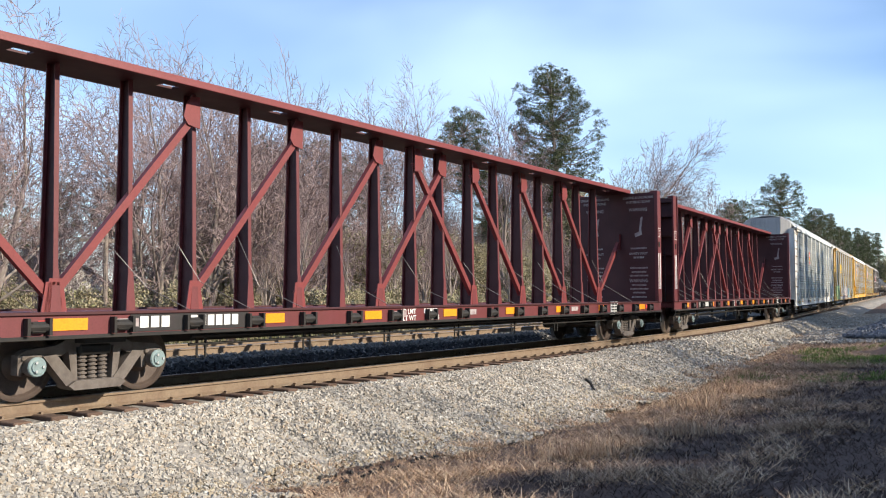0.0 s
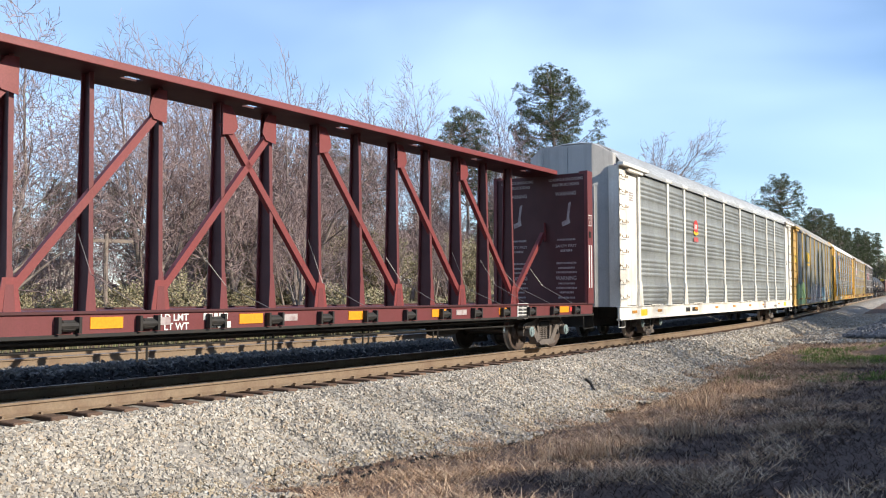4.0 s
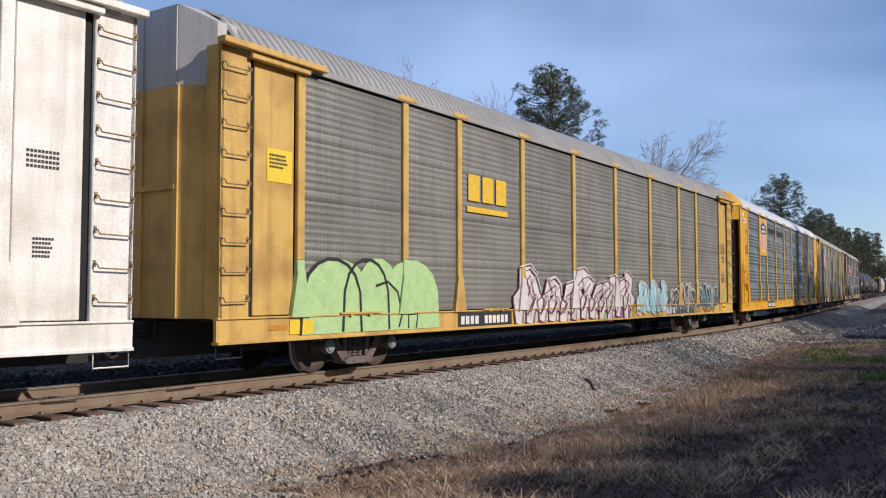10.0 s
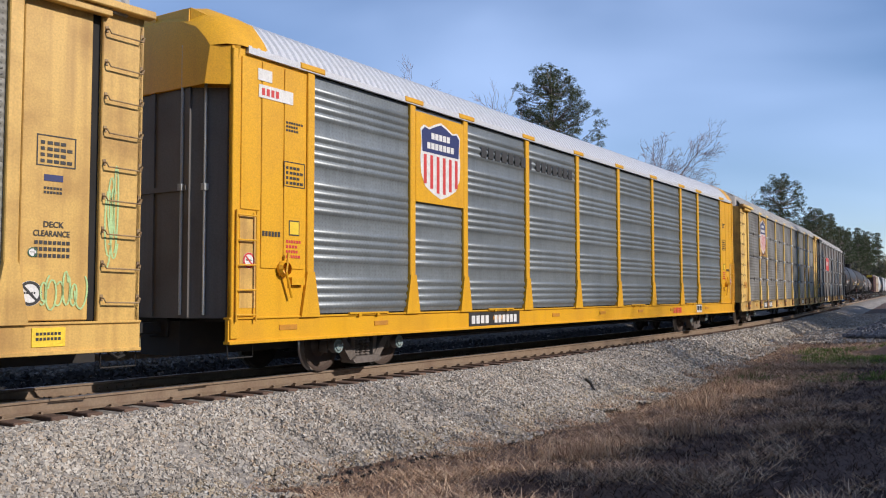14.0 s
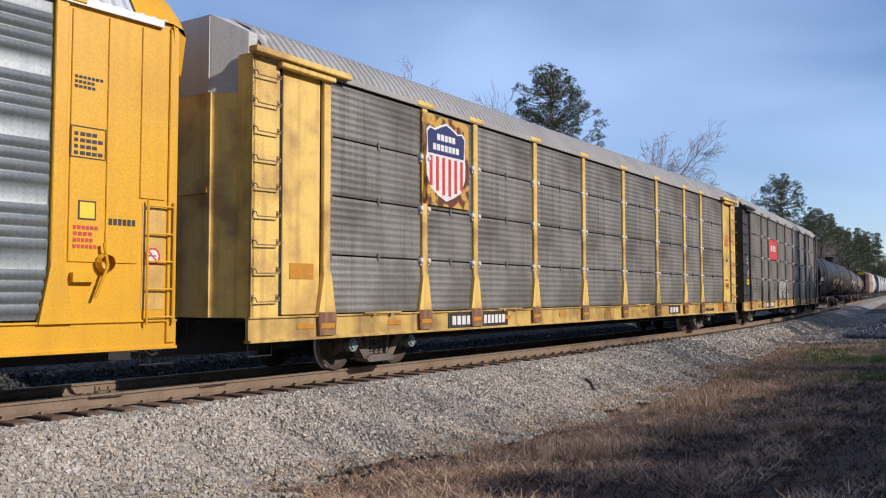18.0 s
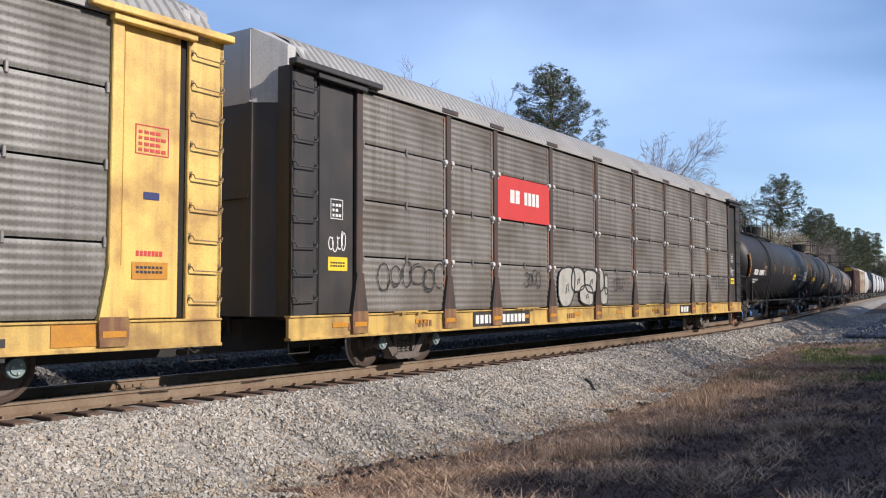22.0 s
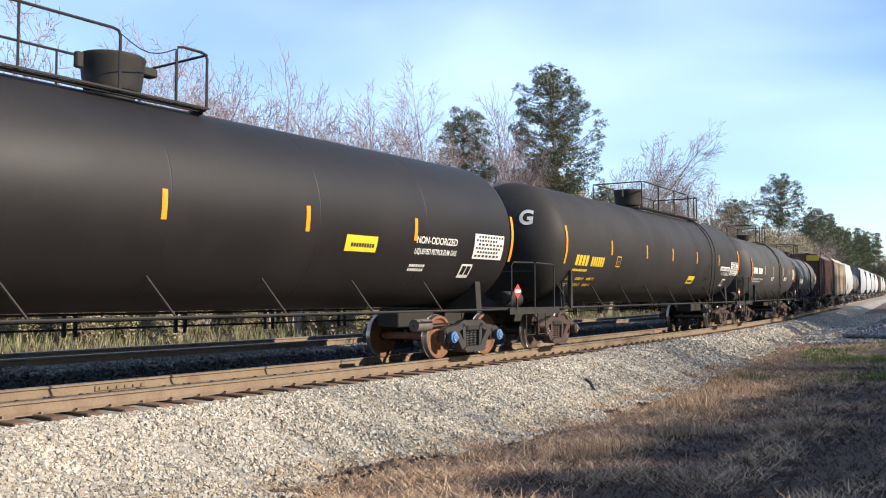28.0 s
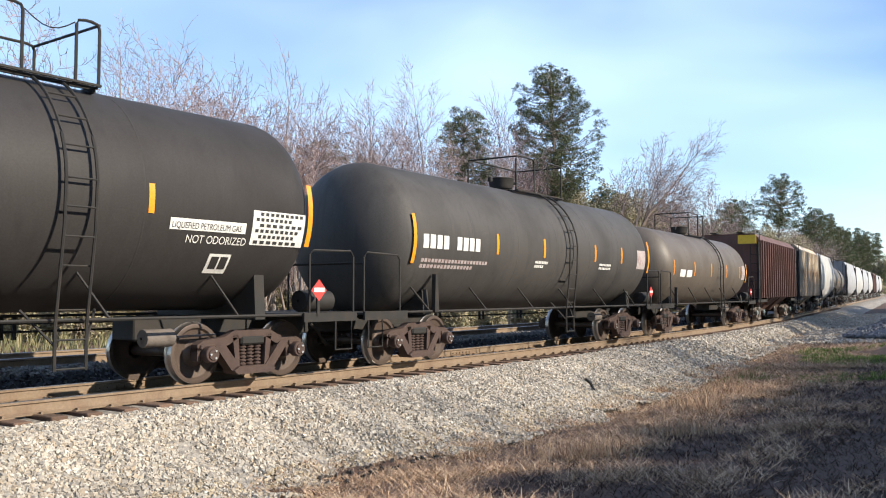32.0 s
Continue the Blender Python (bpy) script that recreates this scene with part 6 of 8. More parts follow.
    rungs = [((r + 0.10) * math.cos(a), zc + (r + 0.10) * math.sin(a)) for a in ang[::3]] + [(-r - 0.09, zc - 0.25), (-r - 0.07, zc - 0.62), (-1.55, zc - 0.98), (-1.50, 1.15), (-1.50, 0.78), (-1.50, 0.42)]
    for y, z in rungs:
        s.tube([(ladder_x - 0.21, y, z), (ladder_x + 0.21, y, z)], 0.014, 6)
    s.tube([(ladder_x - 0.2, -1.5, 0.7), (ladder_x - 0.5, -1.2, 1.15)], 0.018, 6).tube([(ladder_x + 0.2, -1.5, 0.7), (ladder_x + 0.5, -1.2, 1.15)], 0.018, 6)
    part("ladder", s, m_dark, car)
    # air reservoir and brake gear at the far end, outlet below
    part("air_reservoir", Shape().spin([(half - 0.35, 0.02), (half - 0.33, 0.18), (half + 0.35, 0.18), (half + 0.37, 0.02)], 16, 0, "x", (0, -1.12, 1.24)), m_dark, car, smooth=40)
    part("brake_cylinder", Shape().spin([(tr - 1.9, 0.02), (tr - 1.88, 0.13), (tr - 1.4, 0.13), (tr - 1.38, 0.02)], 12, 0, "x", (0, -0.9, 0.72)).tube([(tr - 1.38, -0.9, 0.72), (tr - 0.6, -0.9, 0.74)], 0.02, 6), m_truck, car, smooth=40)
    pl = Shape().add([(half - 0.42, -1.50, 1.42), (half - 0.24, -1.50, 1.24), (half - 0.06, -1.50, 1.42), (half - 0.24, -1.50, 1.60)], [(0, 1, 2, 3)])
    part("placard_post", Shape().box(half - 0.27, half - 0.21, -1.495, -1.46, 1.0, 1.45), m_dark, car)
    pc = part("placard", pl, m_signred, car, "red diamond hazard placard")
    part("placard_band", Shape().box(half - 0.36, half - 0.12, -1.508, -1.502, 1.39, 1.46), m_letter_w, pc)
    return car


# first tank car
R1, Z1 = 1.60, 2.68
t1 = tank_car(202.1, "glossy black pressure tank car with yellow reflector strips", 9.75, 8.3, R1, Z1, m_tank_a,
              [(-9.15, 2.6, 1.0, 0.09)] + [(x, 2.58, 0.42, 0.09) for x in (-5.7, -2.9, -0.12, 2.67, 5.58)] + [(9.12, 2.58, 1.0, 0.09)], -4.9, (-6.3, 1.2), 0.1, gap=(-0.33, 0.59))
tank_bars("car_mark", R1, Z1, -8.2, 2.20, 0.95, 0.24, 4, m_letter_w, t1, "white stencilled bars")
tank_bars("car_mark", R1, Z1, -6.95, 2.20, 1.2, 0.24, 6, m_letter_w, t1, "white stencilled bars")
tank_bars("stencil", R1, Z1, -8.2, 1.95, 1.4, 0.07, 12, m_letter_w, t1, "small white stencil lines", lines=2, vary=0.3)
part("sticker", on_tank(R1, Z1, 3.64, 4.48, 2.10, 2.38), m_sticker, t1, "yellow notice with dark lines")
tank_bars("notice_bars", R1 + 0.003, Z1, 3.78, 2.18, 0.64, 0.07, 9, m_letter_k, t1)
words("NON-ODORIZED", 5.62, 2.33, 0.19, 0, m_letter_w, t1, "white stencilled warning", 0.92, bold=0.003, wrap=(R1, Z1))
words("LIQUEFIED PETROLEUM GAS", 5.62, 2.13, 0.145, 0, m_letter_w, t1, "white stencilled warning", 0.76, bold=0.0025, wrap=(R1, Z1))
tb_ = part("data_board", on_tank(R1, Z1, 7.62, 8.76, 2.10, 2.62), m_letter_w, t1, "white data table")
for k in range(6):
    tank_bars("cell", R1 + 0.003, Z1, 7.68 + 0.08 * (k % 2), 2.14 + 0.08 * k, 1.0 - 0.16 * (k % 3 == 1), 0.045, 7 + k % 3, m_letter_k, tb_, gap=0.35)
fr_ = on_tank(R1, Z1, 7.35, 7.75, 1.70, 1.98)
bx = part("class_box", fr_, m_letter_w, t1, "white stencilled box")
part("cell", on_tank(R1 + 0.003, Z1, 7.40, 7.54, 1.76, 1.94), m_tank_a, bx)
part("cell", on_tank(R1 + 0.003, Z1, 7.57, 7.71, 1.76, 1.94), m_tank_a, bx)
bx = part("class_box", on_tank(R1, Z1, -5.45, -5.12, 2.22, 2.62), m_letter_w, t1, "white stencilled box")
part("cell", on_tank(R1 + 0.003, Z1, -5.42, -5.15, 2.25, 2.59), m_tank_a, bx)
words("C", -5.34, 2.29, 0.17, 0, m_letter_w, bx, wrap=(R1 + 0.004, Z1))
tank_bars("stencil", R1, Z1, 5.6, 1.88, 0.5, 0.05, 7, m_letter_w, t1, "small white stencil lines", lines=2)

# second tank car
R2, Z2 = 1.58, 2.68
t2 = tank_car(222.3, "dull black tank car with orange strips and yellow stencils", 9.15, 7.87, R2, Z2, m_tank_b,
              [(-8.32, 2.6, 0.95, 0.10)] + [(x, 2.64, 0.40, 0.09) for x in (-5.32, -2.45, 0.05, 2.78, 5.63)] + [(8.62, 2.62, 1.0, 0.10)], 4.55, (-0.86, 5.28), 0.14)
gl_ = words("G", 0.0, 0.0, 0.50, 0.0, m_letter_w, t2, "white letter on the tank head", 0.95, bold=0.018)
for v in gl_.data.vertices:   # laid on the rounded head
    yy, zz = -0.60 - v.co.x, 0.42 + v.co.z
    v.co = (-9.15 + 0.85 * (1 - math.sqrt(1 - (yy * yy + zz * zz) / R2 ** 2)) - 0.012, yy, Z2 + zz)
tank_bars("car_mark", R2, Z2, -7.66, 2.10, 0.85, 0.27, 4, m_letter_y, t2, "yellow stencilled bars")
tank_bars("car_mark", R2, Z2, -6.65, 2.10, 0.9, 0.25, 6, m_letter_y, t2, "yellow stencilled bars")
tank_bars("stencil", R2, Z2, -7.7, 1.95, 0.95, 0.06, 15, m_letter_y, t2, "small yellow stencil line")
for zz_, w_ in ((1.73, "LD LMT"), (1.57, "LT WT")):
    words(w_, -7.82, zz_, 0.105, 0, m_letter_y, t2, "yellow stencilled load mark", 0.95, bold=0.002, wrap=(R2, Z2))
    tank_bars("stencil", R2, Z2, -7.22, zz_, 0.36, 0.07, 6, m_letter_y, t2, "small yellow stencil bars", gap=0.35)
    words("LB", -6.82, zz_, 0.105, 0, m_letter_y, t2, "yellow stencilled unit", 0.95, bold=0.002, wrap=(R2, Z2))
    tank_bars("stencil", R2, Z2, -6.50, zz_, 0.32, 0.07, 5, m_letter_y, t2, "small yellow stencil bars", gap=0.35)
    words("KG", -6.13, zz_, 0.105, 0, m_letter_y, t2, "yellow stencilled unit", 0.95, bold=0.002, wrap=(R2, Z2))
bx = part("class_box", on_tank(R2, Z2, -4.87, -4.55, 2.12, 2.42), m_letter_y, t2, "yellow stencilled box")
part("cell", on_tank(R2 + 0.003, Z2, -4.845, -4.575, 2.145, 2.395), m_tank_b, bx)
words("C", -4.77, 2.19, 0.14, 0, m_letter_y, bx, wrap=(R2 + 0.004, Z2))
st_ = part("sticker", on_tank(R2, Z2, 2.25, 3.0, 1.72, 1.98), m_sticker, t2, "yellow notice with dark lines")
tank_bars("notice_bars", R2 + 0.003, Z2, 2.32, 1.77, 0.6, 0.07, 9, m_letter_k, st_)
tank_bars("patch_bars", R2, Z2, 5.95, 2.25, 1.35, 0.16, 1, m_letter_w, t2, gap=0)
words("LIQUEFIED PETROLEUM GAS", 5.98, 2.275, 0.125, 0, m_tank_b, t2, "black letters on a white band", 0.78, wrap=(R2 + 0.003, Z2))
words("NOT ODORIZED", 6.25, 2.08, 0.16, 0, m_letter_w, t2, "white stencilled warning", 0.9, wrap=(R2, Z2))
tb_ = part("data_board", on_tank(R2, Z2, 7.42, 8.50, 2.1, 2.62), m_letter_w, t2, "white data table")
for k in range(6):
    tank_bars("cell", R2 + 0.003, Z2, 7.48 + 0.08 * (k % 2), 2.12 + 0.085 * k, 0.92 - 0.16 * (k % 3 == 1), 0.05, 7 + k % 3, m_letter_k, tb_, gap=0.35)
bx = part("class_box", on_tank(R2, Z2, 6.75, 7.15, 1.66, 1.94), m_letter_w, t2, "white stencilled box")
part("cell", on_tank(R2 + 0.003, Z2, 6.80, 6.94, 1.72, 1.90), m_tank_b, bx)
part("cell", on_tank(R2 + 0.003, Z2, 6.97, 7.11, 1.72, 1.90), m_tank_b, bx)

# third tank car
R3, Z3 = 1.53, 2.47
t3 = tank_car(239.8, "grey-black tank car with stained flanks and yellow strips", 6.75, 5.25, R3, Z3, m_tank_c,
              [(-6.02, 2.42, 0.95, 0.10)] + [(x, 2.45, 0.45, 0.09) for x in (-2.9, -0.67, 2.3, 4.12)] + [(6.25, 2.48, 0.95, 0.10)], 0.75, (-0.6, 1.95), -0.1, rail_w=0.6)
tank_bars("car_mark", R3, Z3, -5.75, 2.25, 0.95, 0.27, 4, m_letter_w, t3, "white stencilled bars")
tank_bars("car_mark", R3, Z3, -4.55, 2.25, 0.95, 0.27, 4, m_letter_w, t3, "white stencilled bars")
tank_bars("stencil", R3, Z3, -5.75, 1.98, 2.6, 0.07, 22, m_letter_faint, t3, "small faded stencil lines", lines=2, vary=0.3)
tank_bars("stencil", R3, Z3, -1.1, 2.08, 0.7, 0.06, 8, m_letter_w, t3, "small white stencil lines", lines=2, vary=0.4)
tank_bars("stencil", R3, Z3, 2.6, 2.12, 0.8, 0.06, 8, m_letter_w, t3, "small white stencil lines", lines=2)
tb_ = part("data_board", on_tank(R3, Z3, 5.3, 5.95, 2.1, 2.65), m_letter_faint, t3, "faded data table")

# fourth tank car
R4, Z4 = 1.38, 2.30
t4 = tank_car(254.0, "brown-grey tank car with rust stains and small strips", 5.95, 5.05, R4, Z4, m_tank_d,
              [(x, 2.25, 0.5, 0.09) for x in (-5.0, -2.55, -0.3, 2.0, 4.2)] + [(5.4, 2.25, 0.8, 0.10)], 0.9, (-0.8, 1.3), 0.2, rail_w=0.55)
tank_bars("car_mark", R4, Z4, -4.3, 1.95, 0.6, 0.25, 1, m_letter_w, t4, "white patch", gap=0)
tank_bars("car_mark", R4, Z4, -3.5, 1.95, 0.6, 0.25, 1, m_letter_w, t4, "white patch", gap=0)
tank_bars("stencil", R4, Z4, 4.6, 1.95, 0.5, 0.6, 1, m_letter_faint, t4, "faded data table", gap=0)


# ---- hopper cars and a tank car far back ----
def hopper(sc, half, label, mat, ribs, round_side=False, zt=4.25):
    car = car_base("hopper_car", sc, half + 0.4, half - 1.6, label, "railcar", "cars of the freight train")
    s = Shape()
    prof = [(-1.5, 1.15), (-1.5, zt - 0.35), (-1.2, zt), (1.2, zt), (1.5, zt - 0.35), (1.5, 1.15)] if not round_side else \
           [(-1.25, 1.15), (-1.5, 1.7), (-1.56, 2.5), (-1.5, 3.3), (-1.25, zt - 0.1), (-0.8, zt), (0.8, zt), (1.25, zt - 0.1), (1.5, 3.3), (1.56, 2.5), (1.5, 1.7), (1.25, 1.15)]
    s.prism(prof, "x", -half + 0.35, half - 0.35)
    part("body", s, mat, car, smooth=30)
    rb = Shape().box(-0.05, 0.05, -1.585, -1.49, 1.15, zt - 0.32, 0, 0.012).mesh("rib", [mat])
    if ribs:
        n = int(2 * (half - 0.5) / ribs)
        for k in range(n + 1):
            part("rib", rb, None, car, at=pose(-half + 0.5 + k * ribs, 0, 0))
    bins = 3 if half > 5.5 else 2
    wd = (2 * half - 3.6) / bins
    for k in range(bins):
        xa = -half + 1.8 + wd * k
        part("hopper_bin", Shape().add([(xa, -1.3, 1.2), (xa + wd, -1.3, 1.2), (xa + wd, 1.3, 1.2), (xa, 1.3, 1.2), (xa + wd * 0.36, -0.5, 0.45), (xa + wd * 0.64, -0.5, 0.45), (xa + wd * 0.64, 0.5, 0.45), (xa + wd * 0.36, 0.5, 0.45)],
                                       [(0, 1, 5, 4), (1, 2, 6, 5), (2, 3, 7, 6), (3, 0, 4, 7), (4, 5, 6, 7)]), mat, car)
        part("hatch", Shape().box(xa + 0.3, xa + wd - 0.3, -0.35, 0.35, zt, zt + 0.12, 0, 0.02), mat, car)
    for sg in (-1, 1):
        part("slope_sheet", Shape().add([(sg * (half - 0.35), -1.45, 2.9), (sg * (half - 0.35), 1.45, 2.9), (sg * (half - 1.9), 1.45, 1.05), (sg * (half - 1.9), -1.45, 1.05)], [(0, 1, 2, 3)]).box(sg * (half - 0.4), sg * half, -1.45, -1.35, 1.0, zt - 0.4).box(sg * (half - 2.0), sg * (half + 0.3), -1.45, 1.45, 0.95, 1.08), m_dark, car)
        lad = Shape()
        for y in (-1.5, -1.1):
            lad.tube([(sg * (half + 0.02), y, 0.6), (sg * (half + 0.02), y, zt)], 0.016, 6)
        for k in range(9):
            lad.tube([(sg * (half + 0.02), -1.5, 0.75 + 0.4 * k), (sg * (half + 0.02), -1.1, 0.75 + 0.4 * k)], 0.014, 6)
        part("ladder", lad, m_dark, car)
    rw = Shape().box(-half, half, -0.75, -0.45, zt + 0.02, zt + 0.06).box(-half, half, 0.45, 0.75, zt + 0.02, zt + 0.06)
    part("roof_walk", rw, m_dark, car)
    return car


m_hop_brown = material("brown_hopper_paint", (0.12, 0.055, 0.042), 0.65, spots=(0.055, 0.03, 0.024), amount=0.7, scale=1.0, streak=0.6)
m_hop_cream = material("rust_streaked_cream_paint", (0.62, 0.53, 0.40), 0.6, spots=(0.30, 0.17, 0.09), amount=0.7, scale=0.8, streak=0.6)
m_hop_white = material("white_hopper_paint", (0.40, 0.395, 0.38), 0.55, spots=(0.30, 0.28, 0.26), amount=0.5, scale=0.8, streak=0.4)
m_hop_grey = material("grey_hopper_paint", (0.34, 0.34, 0.35), 0.55, spots=(0.2, 0.2, 0.2), amount=0.6, scale=0.8, streak=0.5)
h1 = hopper(267.4, 5.7, "dark brown ribbed covered hopper car, streaked with grime", m_hop_brown, 0.62, zt=4.15)
part("end_sign", Shape().box(-6.05, -5.98, -1.4, -0.6, 3.65, 4.05), m_letter_y, h1, "yellow end board")
hopper(280.3, 6.0, "cream covered hopper car streaked with rust", m_hop_cream, 0.9, zt=4.25)
hopper(293.8, 6.1, "white round-sided covered hopper car", m_hop_white, 0, True, 4.3)
t5 = tank_car(308.0, "brown tank car far back in the train", 6.6, 5.3, 1.4, 2.4, m_tank_d, [(x, 2.4, 0.5, 0.09) for x in (-5.5, -1.5, 2.5, 5.6)], 0.6, (-0.8, 1.3), 0.2, rail_w=0.55)
for k, (mt, lb) in enumerate(((m_hop_grey, "grey round-sided covered hopper car"), (m_hop_white, "white round-sided covered hopper car"), (m_hop_grey, "grey round-sided covered hopper car"),
                              (m_hop_white, "white round-sided covered hopper car"), (m_hop_brown, "dark brown covered hopper car"), (m_hop_grey, "grey round-sided covered hopper car"), (m_hop_white, "white round-sided covered hopper car"))):
    hopper(324.5 + 16.4 * k, 7.6, lb, mt, 0 if mt is not m_hop_brown else 0.8, mt is not m_hop_brown, 4.5)


# ---- trees ----
def big_mesh(name, verts, faces, mats, index=None):
    me = bpy.data.meshes.new(name)
    me.from_pydata(verts, [], faces)
    for m in mats:
        me.materials.append(m)
    if index is not None:
        me.polygons.foreach_set("material_index", index)
    me.update()
    return me


def branches(seed, tall, spread, stems, depth=4, start=0.3, lift=0.12, sway=(0.0, 0.0)):
    """A leafless tree: each limb carries shorter side limbs all along it, down to fine crooked twigs."""
    rnd_ = random.Random(seed)
    wood, twig = Shape(), Shape()
    kids_at = (7, 7, 5, 4, 3)
    push = Vector((sway[0], sway[1], 0))

    def grow(p, d, length, r, level):
        n = 5 if level == 0 else 4 if level < 2 else 3 if level < 4 else 2
        pts, q = [p], p
        up_ = lift if level < 2 else 0.03
        for k in range(n):
            d = (d + Vector((rnd_.uniform(-1, 1), rnd_.uniform(-1, 1), rnd_.uniform(-0.6, 0.6))) * (0.05 + 0.06 * level) + Vector((0, 0, up_ * 0.25)) + push * 0.12).normalized()
            q = q + d * (length / n)
            pts.append(q)
        rs = [r * (1 - 0.6 * k / n) for k in range(n + 1)]
        (wood if level < 2 else twig).tube(pts, rs, 6 if level < 2 else 3, cap=False)
        if level >= depth:
            return
        kids = kids_at[level]
        for k in range(kids):
            u = 1.0 if k == 0 else lerp_(start if level == 0 else 0.18, 0.97, (k - rnd_.random() * 0.8) / (kids - 1))
            i = min(int(u * n), n - 1)
            o = pts[i].lerp(pts[i + 1], u * n - i)
            a = k * 2.4 + rnd_.uniform(-0.8, 0.8)
            side = d.cross(Vector((math.cos(a), math.sin(a), 0.3))).normalized()
            open_ = spread * rnd_.uniform(0.7, 1.35) * (0.45 if k == 0 else 1.0) * (1.0 if level < 1 else 1.3)
            nd = (d + side * open_ + Vector((0, 0, up_)) + push * 0.3).normalized()
            share = rnd_.uniform(0.48, 0.60) if k == 0 else rnd_.uniform(0.46, 0.72) * (1.15 - 0.42 * u)
            grow(o, nd, length * share, max(rs[min(i + 1, n)] * (0.85 if k == 0 else rnd_.uniform(0.42, 0.62)), 0.0105), level + 1)

    for k in range(stems):
        a = 6.283 * k / stems + rnd_.random()
        lean = 0.0 if stems == 1 else rnd_.uniform(0.14, 0.42)
        grow(Vector((0.15 * math.cos(a), 0.15 * math.sin(a), -0.3)), Vector((lean * math.cos(a), lean * math.sin(a), 1)).normalized(), tall * rnd_.uniform(0.40, 0.48), tall * (0.010 if stems > 1 else 0.015) + 0.02, 0)
    return wood, twig


def bare_tree(seed, tall, spread, stems, label, bark=None, depth=4, start=0.3, lift=0.12, sway=(0.0, 0.0)):
    wood, twig = branches(seed, tall, spread, stems, depth, start, lift, sway)
    e = tagged(new("bare_tree"), label, "tree", "leafless trees")
    part("trunk", wood, bark or m_bark, e, smooth=60)
    part("crown", big_mesh("crown", twig.v, twig.f, [m_twig]), None, e)
    return e


def needles_tuft(v, f, c, r, n, rnd_, up=0.25):
    """A puff of needle blades that spring from one point."""
    o = len(v)
    v.append(tuple(c))
    for k in range(n):
        d = Vector((rnd_.gauss(0, 1), rnd_.gauss(0, 1), rnd_.gauss(up, 0.7))).normalized()
        s_ = d.cross(Vector((rnd_.random() - .5, rnd_.random() - .5, rnd_.random() - .5))).normalized() * r * 0.10
        t_ = c + d * r * rnd_.uniform(0.6, 1.15)
        i = len(v)
        v += [tuple(t_ - s_), tuple(t_ + s_)]
        f.append((o, i, i + 1))


def pine_tree(seed, tall, crown, wide, label, clumps=60, puffs=30, needle=11, fat=0.30, point=0.0):
    """A pine: straight trunk, bare below, and limbs that end in rounded clumps of needles."""
    rnd_ = random.Random(seed)
    e = tagged(new("pine_tree"), label, "tree", "pine trees")
    wood = Shape()
    pts = [Vector((0.22 * math.sin(k * 0.9 + seed), 0.22 * math.cos(k * 0.7 + seed), tall * 0.97 * k / 8 - 0.3)) for k in range(9)]
    wood.tube(pts, [tall * 0.011 * (1 - 0.85 * k / 8) + 0.02 for k in range(9)], 8, cap=False)
    v, f = [], []
    for k in range(clumps):
        u = (k + rnd_.uniform(0.0, 1.0)) / clumps
        z = tall * (1 - crown * (1 - u))
        shape_ = math.sin(math.pi * (0.20 + 0.70 * u)) ** 0.75 * (1 - point * u)
        a = k * 2.4 + rnd_.uniform(-0.6, 0.6)
        shape_ *= 1.0 + 0.12 * math.sin(2 * a + seed) + 0.12 * math.sin(5 * u + 3 * a)   # uneven outline
        rc = wide * fat * rnd_.uniform(0.65, 1.25) * (1 - 0.25 * u)
        reach = max(0.1, wide * shape_ * (rnd_.uniform(0.62, 1.0) if k % 4 else rnd_.uniform(0.1, 0.6)) - rc * 0.6)
        c = Vector((reach * math.cos(a), reach * math.sin(a), z + rnd_.uniform(-0.4, 0.4)))
        i = min(max(int((z + 0.3) / (tall * 0.97) * 8 - 0.35), 0), 7)
        o = pts[i].lerp(pts[i + 1], 0.6)
        o.z = min(o.z, c.z - 0.22 * reach)
        c += Vector((o.x, o.y, 0))
        mid = o.lerp(c, 0.55) + Vector((0, 0, -0.09 * reach))
        wood.tube([o, mid, c], [0.055 + 0.03 * (1 - u), 0.04, 0.02], 4, cap=False)
        for q in range(puffs):
            d = Vector((rnd_.gauss(0, 1), rnd_.gauss(0, 1), rnd_.gauss(0.25, 0.9))).normalized() * rnd_.uniform(0.25, 1.0) ** 0.5
            needles_tuft(v, f, c + Vector((d.x * rc, d.y * rc, d.z * rc * 0.72)), rc * rnd_.uniform(0.26, 0.42), needle, rnd_)
    part("trunk", wood, m_bark, e, smooth=60)
    part("crown", big_mesh("crown", v, f, [m_needles]), None, e)
    return e


